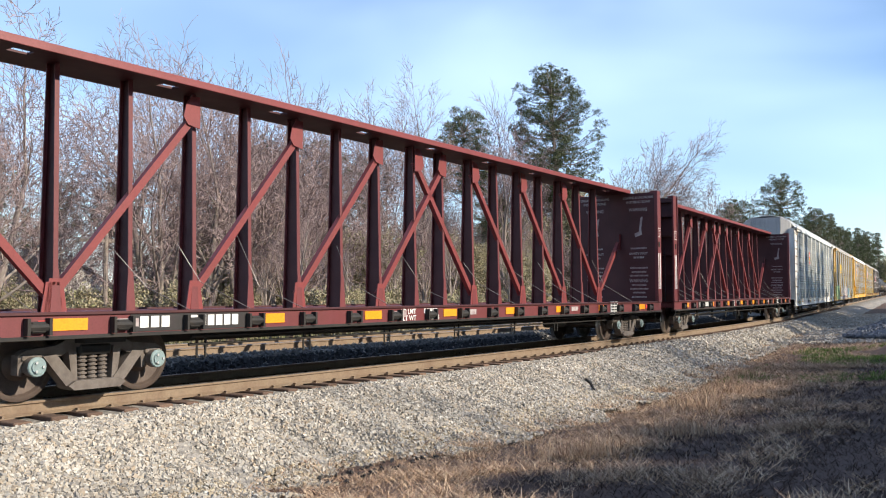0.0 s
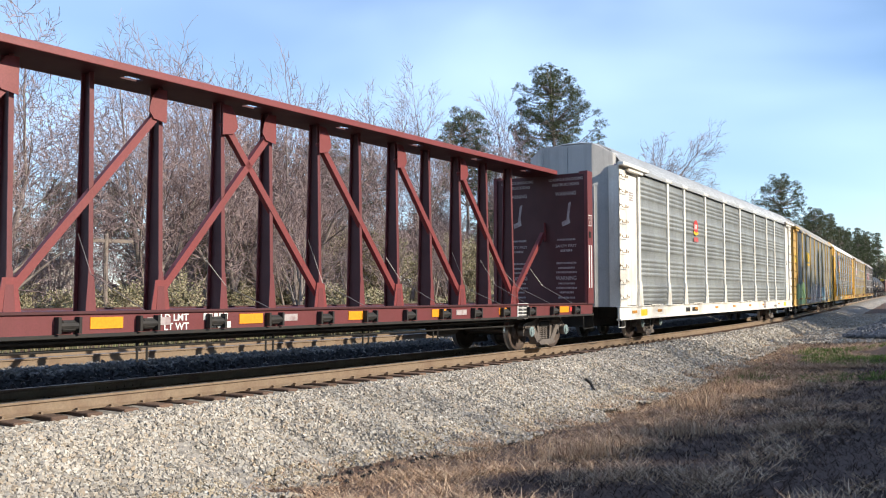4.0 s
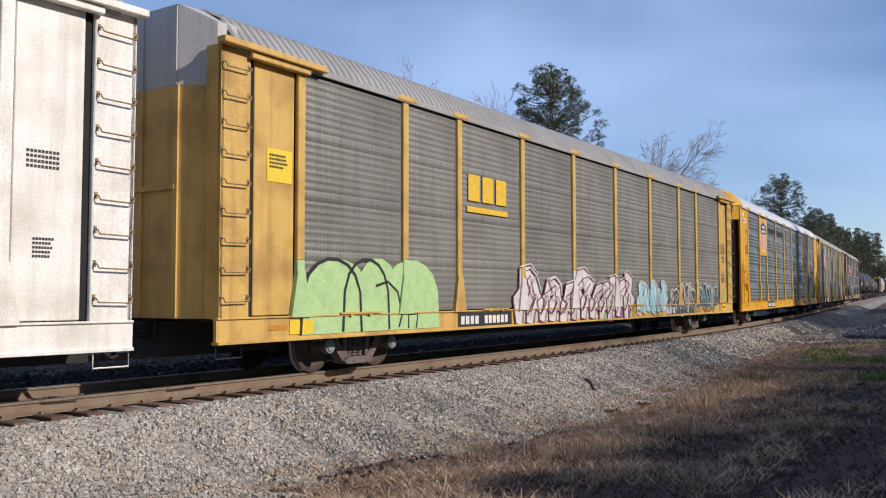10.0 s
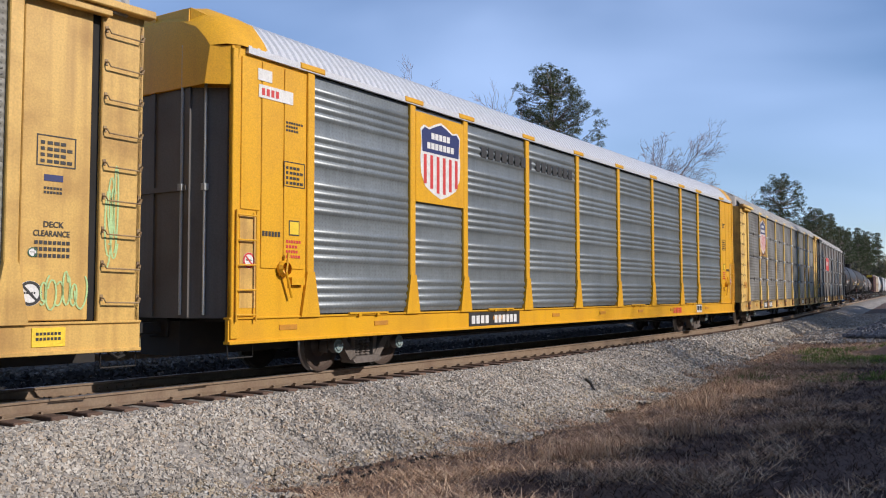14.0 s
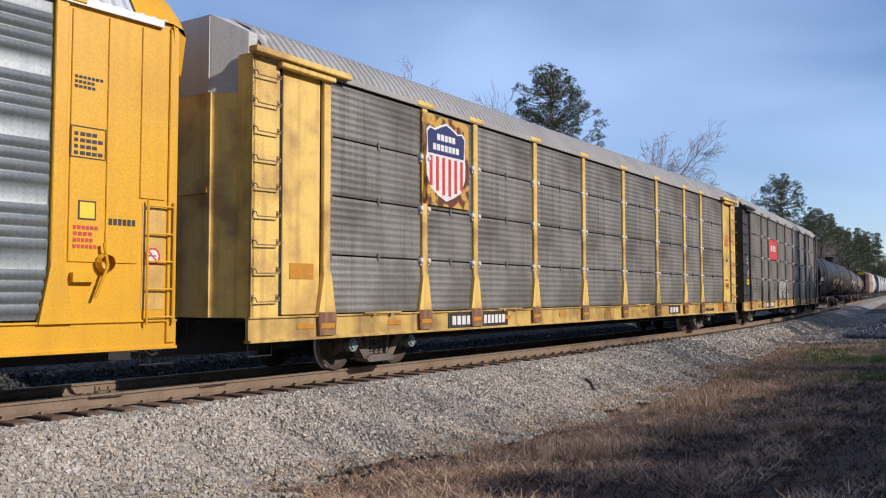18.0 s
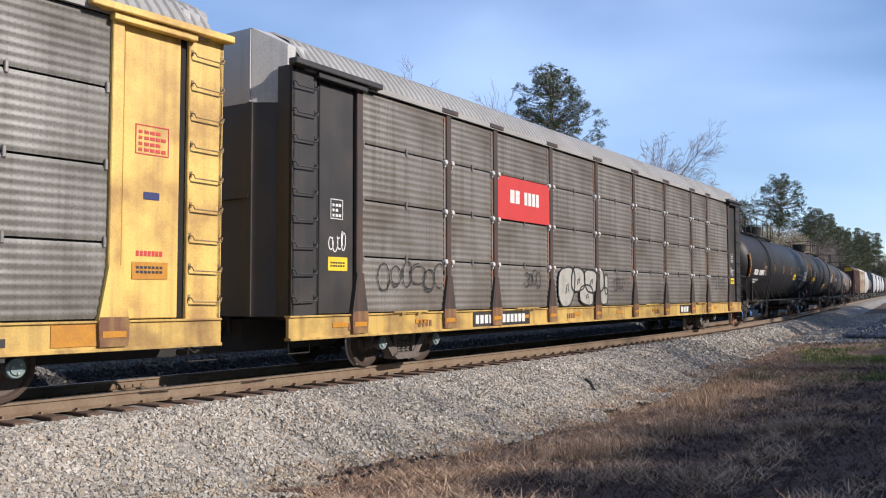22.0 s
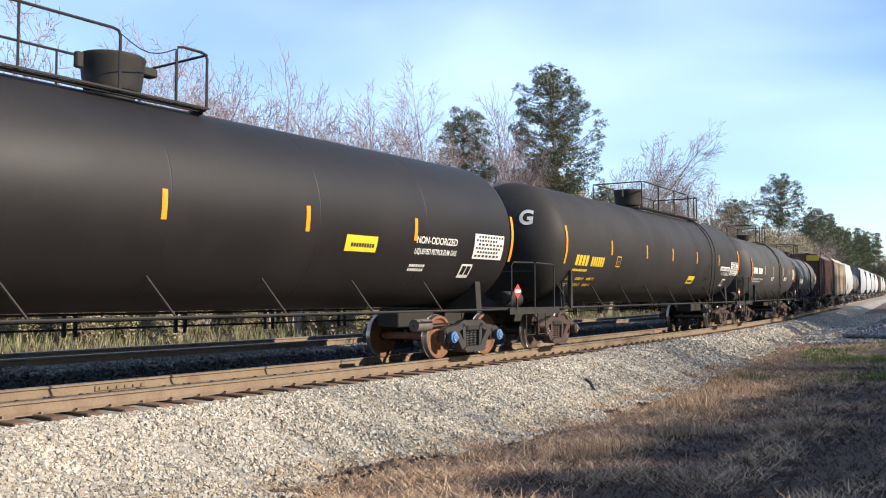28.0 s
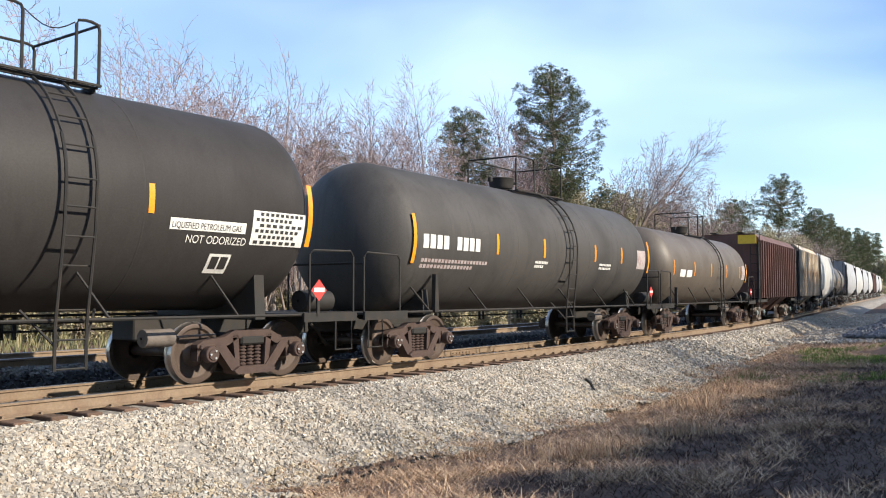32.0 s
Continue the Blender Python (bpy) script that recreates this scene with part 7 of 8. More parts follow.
def leafy_tree(seed, tall, wide, label, low=0.1):
    """A small broad tree or shrub with sparse olive leaves left on fine stems."""
    rnd_ = random.Random(seed)
    e = tagged(new("shrub"), label, "shrub", "brush along the woods")
    wood, twig = branches(seed, tall * 1.0, 0.75, 4, 3, 0.1)
    v, f = [], []
    pts = [Vector(p) for p in twig.v[::1 if tall > 10 else 4]]
    for p in pts:
        if p.z < tall * low:
            continue
        for k in range(3):
            c = p + Vector((rnd_.gauss(0, 0.16), rnd_.gauss(0, 0.16), rnd_.gauss(0, 0.16)))
            d = Vector((rnd_.gauss(0, 1), rnd_.gauss(0, 1), rnd_.gauss(0, 1))).normalized() * rnd_.uniform(0.06, 0.13)
            s_ = d.cross(Vector((rnd_.random() - .5, rnd_.random(), rnd_.random() - .5))).normalized() * d.length * 0.5
            o = len(v)
            v += [tuple(c - d), tuple(c + s_), tuple(c + d), tuple(c - s_)]
            f.append((o, o + 1, o + 2, o + 3))
    wood.add(twig.v, twig.f)
    part("trunk", big_mesh("trunk", wood.v, wood.f, [m_twig]), None, e)
    part("foliage", big_mesh("foliage", v, f, [m_olive]), None, e)
    return e


def spot(bearing, dist, rz=0.0, size=1.0, lean=0.0):
    """A place on the ground at a bearing (degrees from +y towards +x) and distance from the camera."""
    a = radians(bearing)
    x, y = EYE.x + dist * math.sin(a), EYE.y + dist * math.cos(a)
    m = Matrix.Translation((x, y, -0.75 + 0.006 * max(0, dist - 30))) @ pose(0, 0, 0, 0, 0, -bearing) @ pose(0, 0, 0, 0, lean, 0) @ pose(0, 0, 0, 0, 0, rz)
    return m @ Matrix.Scale(size, 4)


def off_line(p):
    """How far a place lies from the middle of the near track."""
    return min((track(s) - p).to_2d().length for s in range(-40, 400, 2))


def place(ob, spots):
    """The first at the first spot, copies at the others."""
    ob.matrix_basis = spots[0]
    for m in spots[1:]:
        if abs(off_line(m.translation)) < 7.0:
            continue
        c = copy_thing(ob, Matrix())
        c.matrix_basis = m


rnd = random.Random(21)
bt1 = bare_tree(31, 15.5, 0.62, 4, "tall leafless tree with many spreading fine twigs", m_palebark, 4, 0.25, 0.06)
bt2 = bare_tree(32, 17.0, 0.55, 2, "slender leafless tree with upright branches", m_palebark, 5, 0.45, 0.22)
bt3 = bare_tree(33, 14.0, 0.66, 2, "leafless forked tree with a twiggy crown", m_bark, 4, 0.35)
bt4 = bare_tree(34, 11.0, 0.45, 1, "thin young leafless tree", m_palebark, 3, 0.3, 0.2)
bt5 = bare_tree(35, 16.0, 0.62, 1, "leaning leafless tree with wind-swept twigs on one side", m_bark, 5, 0.55, 0.10, (0.33, 0.0))
bt6 = bare_tree(36, 13.5, 0.85, 3, "broad round-headed leafless tree with a dense haze of twigs", m_palebark, 5, 0.2, 0.05)
place(bt1, [spot(35.4, 46, 0, 1.20), spot(40.6, 49, 120, 1.2), spot(44.6, 60, 250, 1.1)])
place(bt2, [spot(50.9, 62, 0, 1.26), spot(57.1, 76, 90, 1.36), spot(58.8, 92, 200, 1.3), spot(44.5, 66, 40, 0.75), spot(38.5, 70, 150, 0.95), spot(53.6, 84, 70, 0.90), spot(48.2, 72, 10, 0.7)])
place(bt3, [spot(71.9, 112, 60, 0.72), spot(43.6, 48, 200, 0.6), spot(50.0, 70, 150, 0.8), spot(23.6, 36, 20, 0.88), spot(75.6, 175, 80, 1.15), spot(76.3, 210, 130, 1.3), spot(47.0, 62, 10, 0.7), spot(73.3, 130, 10, 0.95)])
place(bt5, [spot(63.9, 78, 0, 1.40, 12)])
place(bt6, [spot(68.4, 92, 0, 1.36), spot(37.9, 47, 30, 1.34), spot(42.8, 50, 200, 1.30), spot(25.2, 41, 80, 1.35), spot(67.0, 96, 100, 1.25), spot(75.5, 168, 40, 1.3), spot(46.0, 62, 0, 0.72), spot(54.2, 80, 60, 0.85), spot(34.8, 58, 160, 0.7), spot(29.0, 52, 20, 0.7)])


def sky_line(bearing):
    """How high the wood's edge stands, as a share of its distance."""
    return ramp(bearing, [(20, 0.20), (27, 0.15), (29, 0.09), (34, 0.10), (37, 0.17), (45, 0.19), (50, 0.17), (58, 0.16), (62, 0.15), (66, 0.140), (70, 0.112), (72, 0.100), (75, 0.098), (77, 0.082), (79, 0.065), (82.5, 0.04)])


# thin bare stems that stand close all along the edge of the wood
more = []
for k in range(105):
    b_ = rnd.uniform(21, 63) if k < 70 else rnd.uniform(63, 77)
    d = rnd.uniform(40, 85) if k < 70 else rnd.uniform(88, 130)
    more.append(spot(b_, d, rnd.uniform(0, 360), min(1.15, sky_line(b_) * d * rnd.uniform(0.6, 1.15) / 11.0)))
place(bt4, more)

pt1 = pine_tree(41, 22.3, 0.52, 4.5, "tall pine with a dense dark green crown of clumped needles", 230, 26, 11, 0.175)
pt2 = pine_tree(42, 17.6, 0.40, 3.4, "pine with a rounded open crown", 110, 24, 10, 0.22)
pt3 = pine_tree(43, 13.0, 0.86, 2.9, "young pine, green nearly to the ground", 110, 22, 10, 0.24, 0.6)
place(pt1, [spot(60.7, 80, 0), spot(77.9, 290, 60, 0.95), spot(79.3, 370, 200, 1.0)])
place(pt2, [spot(55.0, 75, 0, 1.0), spot(74.6, 150, 100, 1.16), spot(41.8, 64, 60, 0.74), spot(71.6, 105, 140, 0.70), spot(72.3, 112, 20, 0.74), spot(76.9, 240, 80, 1.2), spot(29.8, 66, 10, 0.55), spot(32.6, 70, 120, 0.58), spot(64.0, 92, 30, 0.72), spot(56.6, 100, 80, 0.76), spot(52.6, 88, 20, 0.72)])
place(pt3, [spot(77.5, 260, 0, 1.72), spot(78.9, 330, 50, 1.75), spot(77.9, 262, 90, 1.45), spot(80.0, 420, 10, 2.0), spot(78.4, 300, 130, 1.5), spot(28.0, 60, 30, 0.55), spot(33.9, 62, 70, 0.55), spot(46.3, 76, 20, 0.6), spot(53.0, 84, 200, 0.6), spot(40.0, 80, 100, 0.6), spot(76.4, 215, 40, 1.1)])
sh1 = leafy_tree(51, 7.0, 3.0, "olive-brown shrub with thin stems and sparse leaves")
sh2 = leafy_tree(52, 4.2, 2.4, "low brush of brown stems and few leaves", 0.0)
sh3 = leafy_tree(53, 13.5, 5.0, "broad olive-brown tree with thin leaves and fine twigs", 0.25)
place(sh3, [spot(64.2, 88, 0, 1.22), spot(65.8, 100, 20, 1.15), spot(69.0, 104, 300, 1.05), spot(71.2, 108, 200, 0.9), spot(72.8, 118, 70, 0.95), spot(67.8, 100, 90, 0.9), spot(69.6, 98, 40, 0.85), spot(66.0, 96, 200, 0.95), spot(62.8, 94, 140, 1.35), spot(70.8, 104, 250, 0.85), spot(73.2, 128, 20, 1.1), spot(75.4, 165, 60, 1.25), spot(38.5, 62, 20, 0.75), spot(46.5, 70, 70, 0.75), spot(52.5, 76, 110, 0.8), spot(58.0, 84, 10, 0.95)])
place(sh1, [spot(63.6, 85, 0, 1.55), spot(65.2, 92, 90, 1.35), spot(67.0, 88, 40, 1.30), spot(68.0, 90, 200, 1.35), spot(69.4, 95, 10, 1.1), spot(62.5, 92, 140, 1.5), spot(41.8, 54, 30, 1.3), spot(44.0, 56, 0, 1.0)]
      + [spot(rnd.uniform(22, 60), rnd.uniform(40, 70), rnd.uniform(0, 360), rnd.uniform(0.4, 0.65)) for k in range(24)]
      + [spot(rnd.uniform(60, 78), rnd.uniform(85, 120), rnd.uniform(0, 360), rnd.uniform(0.8, 1.2)) for k in range(18)])
place(sh2, [spot(rnd.uniform(20, 62), rnd.uniform(34, 58), rnd.uniform(0, 360), rnd.uniform(0.4, 0.8)) for k in range(50)]
      + [spot(rnd.uniform(62, 79), rnd.uniform(75, 120), rnd.uniform(0, 360), rnd.uniform(0.8, 1.2)) for k in range(16)])

# the wood's edge fills in behind: bare trees, brush and young pines of all heights
mix = [(bt4, 11.0), (bt4, 11.0), (bt4, 11.0), (bt3, 14.0), (sh3, 15.0), (bt2, 17.0), (bt2, 17.0), (pt2, 16.5)]
for k in range(130):
    far_ = k >= 60
    b_ = rnd.uniform(66, 82.5) if far_ else rnd.uniform(21, 63)
    if far_:
        d = ramp(b_, [(66, 95), (70, 98), (72, 112), (74, 145), (76, 210), (77.7, 280), (79.2, 370), (82.5, 600)]) * rnd.uniform(0.95, 1.3)
    else:
        d = rnd.uniform(55, 98)
    ob, tall = rnd.choice(mix if b_ < 75.5 else [(pt3, 13.0), (pt2, 16.5), (sh3, 15.0), (sh3, 15.0), (bt4, 11.0), (bt3, 14.0)])
    m = spot(b_, d, rnd.uniform(0, 360), sky_line(b_) * d * rnd.uniform(0.62, 1.05) / tall)
    if abs(off_line(m.translation)) > 7.5:
        copy_thing(ob, Matrix()).matrix_basis = m

# woods behind the camera's side, between the line and the low sun
for row, y0 in enumerate((-20.6, -22.6, -25.2, -29.0)):
    for k in range(11 if row < 2 else 13):
        x, y = 12.9 + 1.1 * row + 1.75 * k * (1.0 if row < 2 else 1.25) + rnd.uniform(-0.4, 0.4), y0 - rnd.uniform(0, 1.2)
        top = ramp(x, [(12, 7.2), (15, 8.7), (21, 8.5), (26, 8.3), (31, 8.0)]) + 0.61 * (-22 - y) + rnd.uniform(-0.9, 0.9)
        copy_thing(pt3, Matrix()).matrix_basis = Matrix.Translation((x, y, -0.4)) @ pose(0, 0, 0, 0, 0, rnd.uniform(0, 360)) @ Matrix.Diagonal((1.15, 1.15, 1.0, 1.0)) @ Matrix.Scale(top / 13.0, 4)
# unseen low pines, added to hold skylight off the near ground
for k in range(14):
    copy_thing(pt3, Matrix()).matrix_basis = Matrix.Translation((12.3 + 1.3 * k + rnd.uniform(-0.3, 0.3), -15.0 - rnd.uniform(0, 1.5), -0.4)) @ pose(0, 0, 0, 0, 0, rnd.uniform(0, 360)) @ Matrix.Diagonal((1.5, 1.5, 1.0, 1.0)) @ Matrix.Scale(rnd.uniform(0.27, 0.34), 4)
for k in range(9):
    copy_thing(pt3, Matrix()).matrix_basis = Matrix.Translation((45.0 + 2.4 * k, -25.5 - rnd.uniform(0, 2), -0.4)) @ pose(0, 0, 0, 0, 0, rnd.uniform(0, 360)) @ Matrix.Scale(rnd.uniform(1.05, 1.2) + 0.03 * k, 4)
for k in range(7):
    copy_thing(pt3, Matrix()).matrix_basis = Matrix.Translation((42.5 + 3.0 * k, -22.5 - rnd.uniform(0, 2), -0.4)) @ pose(0, 0, 0, 0, 0, rnd.uniform(0, 360)) @ Matrix.Scale(rnd.uniform(0.8, 0.95), 4)
for k in range(36):
    copy_thing(pt3, Matrix()).matrix_basis = Matrix.Translation((60.0 + 3.0 * (k // 2) + rnd.uniform(-0.6, 0.6), -16.5 - 4.5 * (k % 2) - rnd.uniform(0, 2) + 0.12 * k, -0.2)) @ pose(0, 0, 0, 0, 0, rnd.uniform(0, 360)) @ Matrix.Diagonal((1.3, 1.3, 1.0, 1.0)) @ Matrix.Scale(rnd.uniform(1.05, 1.35), 4)
for x, y, sc_ in ((21.0, -23.5, 1.2),):
    copy_thing(bt6, Matrix()).matrix_basis = Matrix.Translation((x, y, -0.5)) @ pose(0, 0, 0, 0, 0, x * 41) @ Matrix.Scale(sc_, 4)
for x, y, sc_ in ((19.0, -24.0, 0.95), (29.5, -22.5, 1.25), (15.5, -26.0, 0.95)):
    copy_thing(bt3, Matrix()).matrix_basis = Matrix.Translation((x, y, -0.5)) @ pose(0, 0, 0, 0, 0, x * 37) @ Matrix.Scale(sc_, 4)

# unseen pine row, added to block the low sky and deepen shade
for k in range(22):
    copy_thing(pt2, Matrix()).matrix_basis = Matrix.Translation((-38 + 4.6 * k + rnd.uniform(-1, 1), -39 - rnd.uniform(0, 4), -0.4)) @ pose(0, 0, 0, 0, 0, rnd.uniform(0, 360)) @ Matrix.Diagonal((1.35, 1.35, 1.0, 1.0)) @ Matrix.Scale(rnd.uniform(0.98, 1.12), 4)

for x, y, sc_ in ((31.6, -29.5, 1.35), (20.0, -31.0, 1.2), (40.0, -30.0, 1.3)):
    copy_thing(bt2, Matrix()).matrix_basis = Matrix.Translation((x, y, -0.5)) @ pose(0, 0, 0, 0, 0, x * 53) @ Matrix.Scale(sc_, 4)

# far woods that close the view
v, f = [], []
r_ = np.random.RandomState(8)
for k in range(9000):
    bng = radians(r_.uniform(14, 86))
    d = r_.uniform(120, 210) if bng < radians(76) else r_.uniform(260, 420)
    hgt = 0.5 * (4 + 7 * abs(noise.noise((bng * 30, 0, 5))) + 3 * r_.rand()) * (d / 150) * r_.rand() ** 0.5
    c = Vector((d * math.sin(bng), EYE.y + d * math.cos(bng), hgt - 0.5))
    for q in range(4):
        a, b2 = r_.normal(0, 0.55, 3), r_.normal(0, 0.55, 3)
        o = len(v)
        v += [tuple(c), tuple(c + Vector(a)), tuple(c + Vector(b2))]
        f.append((o, o + 1, o + 2))
far_w = new("far_woods", big_mesh("far_woods", v, f, [m_olive]))
tagged(far_w, "distant brown and green winter woods", "woods", kind="stuff")

# ---- house and pole beyond the line ----
hs = tagged(new("house"), "small white gabled house behind the trees", "house")
hs.matrix_basis = spot(29.3, 74, 20)
part("wall", Shape().prism([(-3.2, 0), (3.2, 0), (3.2, 2.6), (0, 4.4), (-3.2, 2.6)], "y", -4, 4), m_white, hs)
for sg in (-1, 1):
    part("roof", Shape().add([(sg * 3.6, -4.3, 2.35), (0, -4.3, 4.5), (0, 4.3, 4.5), (sg * 3.6, 4.3, 2.35), (sg * 3.6, -4.3, 2.5), (0, -4.3, 4.65), (0, 4.3, 4.65), (sg * 3.6, 4.3, 2.5)], [(0, 1, 2, 3), (4, 5, 6, 7), (0, 1, 5, 4), (3, 2, 6, 7), (0, 3, 7, 4)]), m_end_dark, hs)
part("door", Shape().box(0.3, 1.3, -4.06, -4.0, 0, 2.1), m_dark, hs)
part("window", Shape().box(-2.2, -1.0, -4.05, -4.0, 1.0, 2.1), m_signblue, hs)
up = tagged(new("utility_pole"), "weathered wooden utility pole with a crossarm", "pole")
up.matrix_basis = spot(32.4, 40, 10)
part("shaft", Shape().tube([(0, 0, 0), (0, 0, 4.7)], [0.12, 0.09], 8), m_bark, up)
part("crossarm", Shape().box(-1.1, 1.1, -0.06, 0.06, 4.3, 4.45), m_bark, up)


# ---- ballast stones, grass and litter (last: many small pieces) ----
def ragged(s):
    """How the edge between stone and grass wanders."""
    return 0.40 * noise.noise((s * 0.8, 1, 1)) + 0.18 * noise.noise((s * 2.3, 4, 1))


def scatter_stones(name, n, s0, s1, lat0, lat1, size0, size1, seed, label, mat=None, over=None):
    """Angular broken stones lying on the bank, in one mesh."""
    r = np.random.RandomState(seed)
    cube = np.array([(x, y, z) for z in (-1, 1) for y in (-1, 1) for x in (-1, 1)], float)
    quads = np.array([(0, 2, 3, 1), (4, 5, 7, 6), (0, 1, 5, 4), (1, 3, 7, 5), (3, 2, 6, 7), (2, 0, 4, 6)])
    s = s0 + (s1 - s0) * r.rand(n) ** 1.25
    u = r.rand(n)
    V = np.zeros((n, 8, 3))
    for i in range(n):
        t = toe(s[i])[0] - 0.35 + ragged(s[i]) if lat0 is None else lat0
        la = t + (lat1 - t) * u[i]
        if lat0 is None and la < toe(s[i])[0] + 0.5 and r.rand() < 0.55:
            la = t + (lat1 - t) * r.rand()
        p = track(s[i], la, (over or height)(s[i], la) + (bank_wave(s[i], la) if lat0 is None and la < -2.0 else 0.0))
        V[i] = p
    jit = cube[None] * r.uniform(0.55, 1.15, (n, 8, 3)) * r.uniform(0.6, 1.15, (n, 1, 3)) + r.normal(0, 0.12, (n, 8, 3))
    q = r.normal(0, 1, (n, 4))
    q /= np.linalg.norm(q, axis=1)[:, None]
    w, x, y, z = q.T
    R = np.stack([1 - 2 * (y * y + z * z), 2 * (x * y - w * z), 2 * (x * z + w * y), 2 * (x * y + w * z), 1 - 2 * (x * x + z * z), 2 * (y * z - w * x),
                  2 * (x * z - w * y), 2 * (y * z + w * x), 1 - 2 * (x * x + y * y)], 1).reshape(n, 3, 3)
    size = r.uniform(size0, size1, (n, 1, 1)) * 0.5
    V = V + np.einsum("nij,nkj->nki", R, jit) * size
    V[:, :, 2] += r.uniform(0.0, 0.6, (n, 1)) * size[:, :, 0]
    F = (quads[None] + 8 * np.arange(n)[:, None, None]).reshape(-1, 4)
    me = big_mesh(name, V.reshape(-1, 3).tolist(), F.tolist(), [mat or m_stones])
    return tagged(new(name, me), label, "gravel", kind="stuff")


scatter_stones("ballast_stones", 72000, 2.5, 24, None, -1.44, 0.027, 0.062, 3, "loose angular white and grey ballast stones on the bank")
scatter_stones("ballast_stones", 24000, 22, 75, None, -1.3, 0.05, 0.10, 4, "loose angular ballast stones farther along the bank")
scatter_stones("ballast_stones", 6500, 3, 26, -1.46, -0.84, 0.022, 0.05, 21, "small pale stones packed between the tie ends", over=lambda s_, la: height(s_, la) - 0.042)
scatter_stones("ballast_stones", 8000, 3, 40, -0.66, 1.3, 0.04, 0.09, 5, "ballast stones between the ties, oil stain and train shade in colour", m_stones_dark)
# the train's shade between the tracks lies in these stones' colour
scatter_stones("ballast_stones", 22000, 5, 60, 1.3, 2.75, 0.05, 0.10, 8, "ballast stones in the low strip between the tracks, train shade in colour", m_stones_dark)
scatter_stones("ballast_stones", 8000, 3, 26, None, -3.35, 0.025, 0.06, 11, "dusty tan stones sunk in dirt along the foot of the bank", m_stones_tan)
scatter_stones("debris", 110, 7.9, 10.6, -4.2, -3.75, 0.02, 0.065, 31, "dark clods and bits of rotten wood at the foot of the bank", m_stones_dark)
scatter_stones("debris", 50, 11.4, 13.0, -4.6, -4.2, 0.02, 0.07, 32, "dark clods and bits of rotten wood at the foot of the bank", m_stones_dark)
a_, b_ = track(17.2, -3.05, height(17.2, -3.05) + 0.13), track(16.8, -3.42, height(16.8, -3.42) + 0.11)
stick = tagged(part("stick", Shape().tube([a_, a_.lerp(b_, 0.5) + Vector((0.02, 0, 0.03)), b_], [0.035, 0.035, 0.02], 7), m_dark), "dark piece of weathered wood lying on the ballast", "stick")
scatter_stones("ballast_stones", 9000, 6, 60, 2.7, 3.5, 0.05, 0.10, 6, "loose ballast stones between the two tracks, part shade in colour", m_stones_mid)


def blades(name, n, place_fn, h0, h1, w, mat, seed, label, category, lean=0.7, flat=0.7):
    r = np.random.RandomState(seed)
    v, f = [], []
    k = 0
    while k < n:
        got = place_fn(r)
        if got is None:
            continue
        c, tall = got
        for q in range(r.randint(3, 8)):
            p = c + Vector((r.normal(0, 0.045), r.normal(0, 0.045), -0.02))
            h = r.uniform(h0, h1) * tall
            a = r.uniform(0, 6.283)
            ln = lean * r.rand() ** flat
            top = p + Vector((math.cos(a) * ln, math.sin(a) * ln, math.sqrt(max(1 - ln * ln, 0.02)))) * h
            mid = p.lerp(top, 0.5) + Vector((0, 0, 0.05 * h))
            b2 = r.uniform(0, 6.283)
            sd = Vector((math.cos(b2), math.sin(b2), 0)) * w * r.uniform(0.6, 1.3)
            o = len(v)
            v += [tuple(p - sd), tuple(p + sd), tuple(mid + sd * 0.7), tuple(mid - sd * 0.7), tuple(top)]
            f += [(o, o + 1, o + 2, o + 3), (o + 3, o + 2, o + 4)]
            k += 1
    return tagged(new(name, big_mesh(name, v, f, [mat])), label, category, kind="stuff")


def dry_spot(r):
    s, u = 2.5 + 24 * r.rand() ** 1.2, r.rand()
    la = toe(s)[0] + 0.45 + 1.2 * ragged(s) - u * 7.4
    d = noise.noise((s * 0.9, la * 0.9, 2)) + 0.5 * noise.noise((s * 2.7, la * 2.7, 9))
    # straw thins out where the tree shade lies, leaving the darker litter
    if r.rand() > 0.75 + 0.8 * d - 0.7 * max(0, min(1, (-6.0 - la) / 1.6)) or (la > toe(s)[0] + ragged(s) and r.rand() < 0.6):
        return None
    return track(s, la, height(s, la)), 0.55 + max(0, d) * 1.3


def tuft_spot(r):
    s0, la0, w = [(10.8, -6.0, 0.22), (16.6, -5.7, 0.5), (17.8, -5.4, 0.5), (20.5, -5.0, 0.7), (13.2, -6.6, 0.3), (23.5, -4.6, 0.8)][r.randint(6)]
    s, la = s0 + r.normal(0, w), la0 + r.normal(0, 0.3)
    return track(s, la, height(s, la)), 1.05


def verge_spot(r):
    """The rough strip between the ballast and the green patch farther along."""
    s = r.uniform(17, 46)
    la = toe(s)[0] + 0.35 - 4.2 * r.rand() ** 1.3
    if noise.noise((s * 0.6, la * 0.9, 6)) + 0.5 * r.rand() < 0.02:
        return None
    return track(s, la, height(s, la)), 0.9


def green_spot(r):
    s, la = r.uniform(22, 40), r.uniform(-12, -4.4)
    if noise.noise((s * 0.25, la * 0.5, 4)) + 0.35 * r.rand() - 0.05 * abs(s - 28) < 0.0:
        return None
    return track(s, la, height(s, la)), 0.8


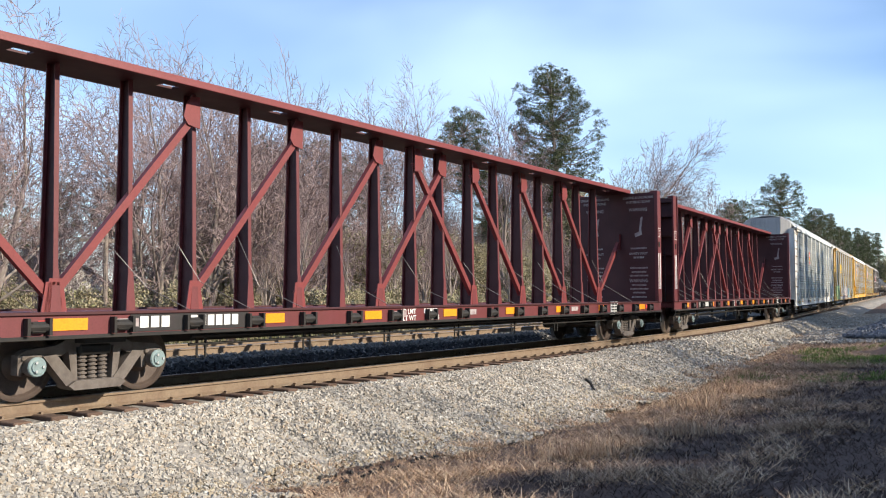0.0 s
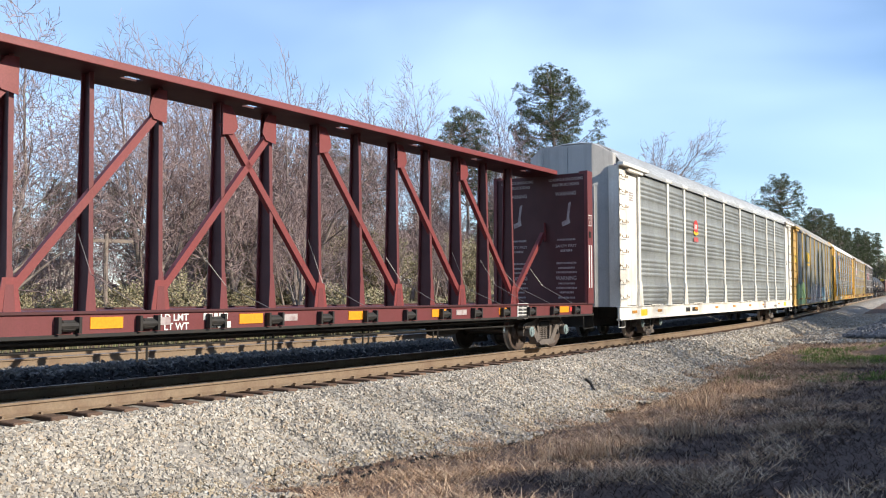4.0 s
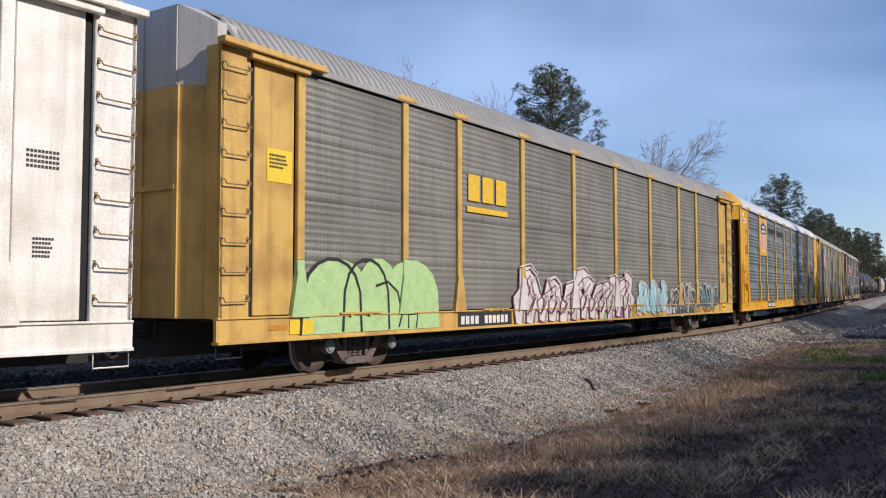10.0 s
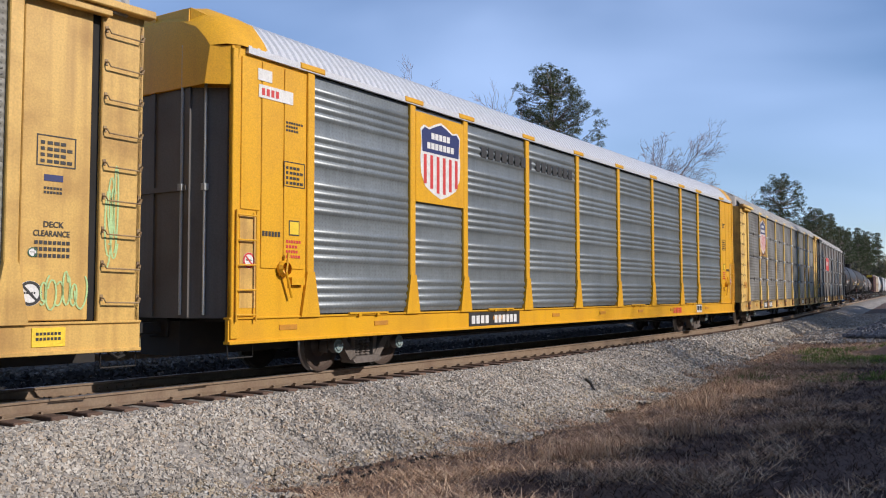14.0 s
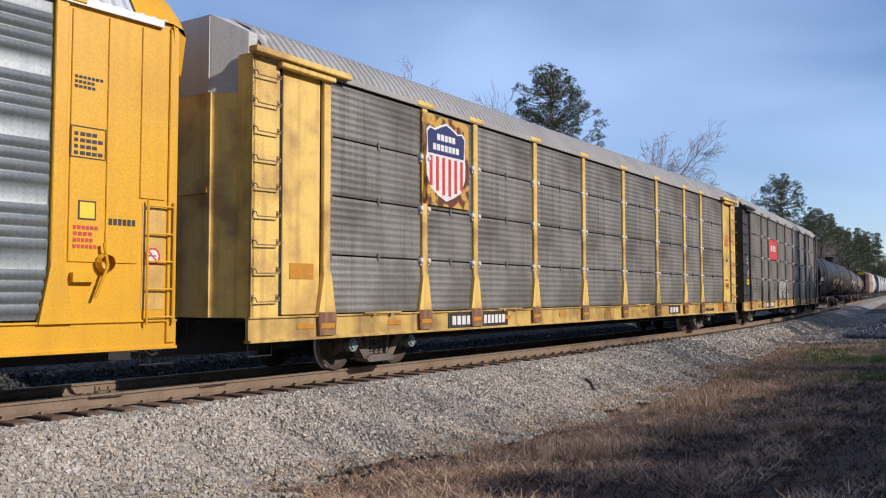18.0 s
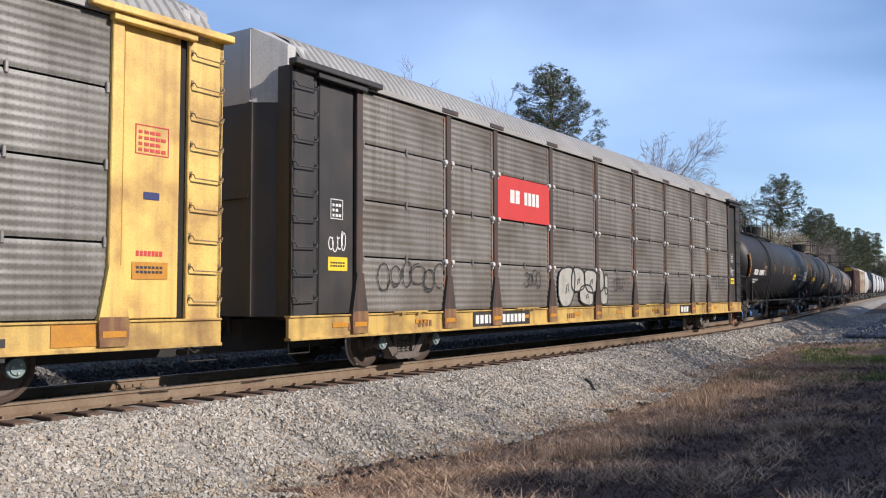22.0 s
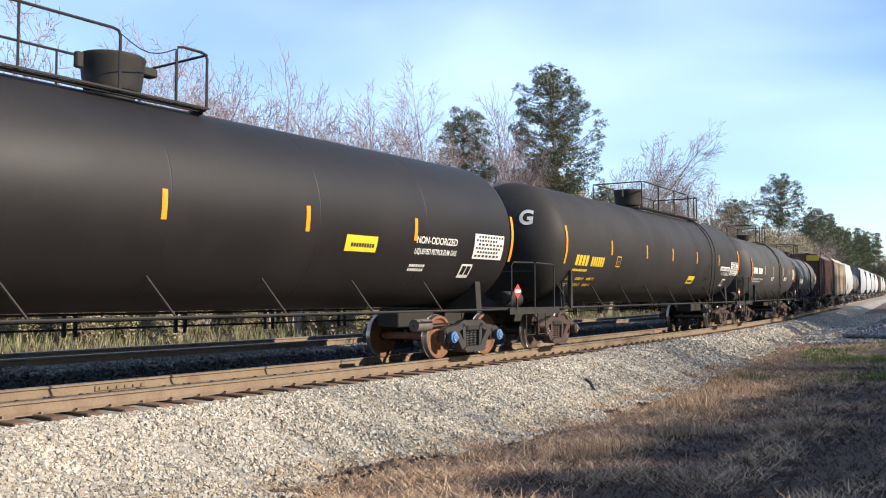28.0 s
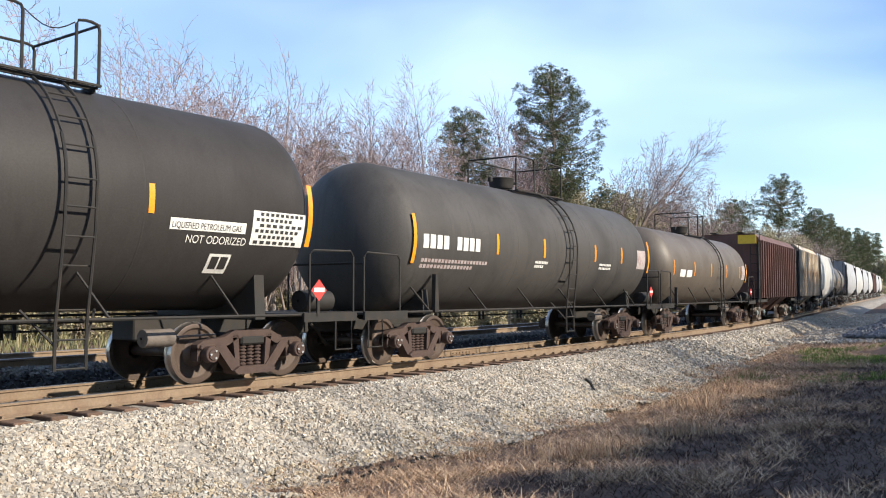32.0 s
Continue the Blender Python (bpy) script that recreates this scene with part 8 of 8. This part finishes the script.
blades("dry_grass", 120000, dry_spot, 0.10, 0.32, 0.006, m_straw, 12, "matted dry brown grass beside the ballast", "grass", 0.985, 0.10)
blades("dry_grass", 3000, tuft_spot, 0.12, 0.34, 0.005, m_straw, 13, "taller tufts of tan dry grass", "grass", 0.75)
blades("dry_grass", 36000, verge_spot, 0.10, 0.26, 0.009, m_straw, 17, "rough tan grass along the foot of the bank", "grass", 0.985, 0.12)
blades("green_grass", 18000, green_spot, 0.06, 0.16, 0.015, m_greengrass, 14, "patch of short green grass", "grass", 0.7)
blades("leaf_litter", 16000, dry_spot, 0.03, 0.07, 0.02, m_litter, 15, "brown leaves lying in the grass", "litter", 1.0)


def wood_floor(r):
    """Fallen leaves where the trees' shade falls, away from the line."""
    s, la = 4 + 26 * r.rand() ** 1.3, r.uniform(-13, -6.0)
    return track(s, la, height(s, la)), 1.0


blades("leaf_litter", 95000, wood_floor, 0.06, 0.17, 0.007, m_litter_shade, 18, "dark brown matted grass and needles, tree shade in the colour", "litter", 1.0, 0.15)


def far_brush(r):
    s, la = r.uniform(5, 110), r.uniform(8.6, 26)
    return track(s, la, height(s, la)), 1.0


blades("roadside_grass", 22000, far_brush, 0.25, 0.8, 0.025, m_weeds, 16, "tall dull green and tan grass and weeds beyond the second track", "grass", 0.5)

# gravel spread and a heap of grey stone farther along
m_grey = material("grey_crushed_gravel", (0.17, 0.175, 0.19), 0.95, spots=(0.10, 0.10, 0.11), amount=0.7, scale=6, grain=30, grain_amount=0.35, bump=0.8, bump_scale=14)
s = Shape()
s.sheet([[track(q, la, height(q, la) + 0.03) for la in (-3.0, -3.6, -4.5, -6, -8, -11, -15)] for q in range(40, 84, 2)])
tagged(part("gravel_road", s, m_ballast, smooth=60), "pale crushed-stone service road beside the line", "road", kind="structure")
s = Shape()
n1, n2 = 14, 28
c = track(46, -9.2, -0.5)
s.sheet([[c + Vector(((4.2 * k / n1) * math.cos(6.2832 * j / n2) * 1.3, (4.2 * k / n1) * math.sin(6.2832 * j / n2), 1.9 * (1 - (k / n1)) ** 1.1 + 0.12 * noise.noise((k * 0.5, math.cos(j * 0.224) * 2, math.sin(j * 0.224) * 2)) - (0.1 if k == n1 else 0))) for j in range(n2 + 1)] for k in range(n1 + 1)])
tagged(part("gravel_heap", s, m_grey, smooth=60), "heap of dark grey crushed stone by the road", "gravel heap")
scatter_stones("road_stones", 16000, 38, 80, -11.0, -3.0, 0.06, 0.14, 9, "loose crushed stone spread over the service road")


def heap_top(s_, la):
    """The height of the heap's flank over the rail head."""
    r = math.hypot((s_ - 46) / 1.3, la + 9.2) / 4.2
    return max(-0.48 + 1.9 * max(0.0, 1 - r) ** 1.1, height(s_, la))


m_heapstone = island_material("grey_crushed_stone", [(0.10, 0.105, 0.115), (0.16, 0.165, 0.18), (0.22, 0.225, 0.24), (0.07, 0.072, 0.08)])
scatter_stones("heap_stones", 9000, 40, 52, -13.5, -5.0, 0.07, 0.16, 10, "loose grey crushed stone on and round the heap", m_heapstone, heap_top)

# ---- what moves: the train rolls to the near end, its wheels turn ----
def car_pose(sc, tr, t):
    s = sc - travelled(t)
    a, b_ = track(s - tr), track(s + tr)
    m = (b_ - a).to_track_quat("X", "Z").to_matrix().to_4x4()
    m.translation = (a + b_) / 2
    return m


def motions():
    place = {}
    for car, sc, tr in moving:
        place[car] = sc
        walk(car, [(float(t), car_pose(sc, tr, t)) for t in range(33)])
    for ws, car, dx in spinners:
        # turned while the car is near the camera, in steps under a quarter turn
        sc = place[car]
        near = [k / 15 for k in range(481) if -15 < sc - travelled(k / 15) < 26]
        rows = [(0.0, 0.0)]
        turn = 0.0
        if near:
            rows = [(0.0, 0.0)] if near[0] > 0 else []
            for t in near:
                if rows and t > near[0]:
                    turn += -(travelled(t) - travelled(rows[-1][0])) / 0.457
                rows.append((t, turn))
        if rows[-1][0] < 32.0:
            rows.append((32.0, turn))
        walk(ws, [(t, pose(dx, 0, 0.457) @ Matrix.Rotation(a, 4, "Y")) for t, a in rows])


motions()
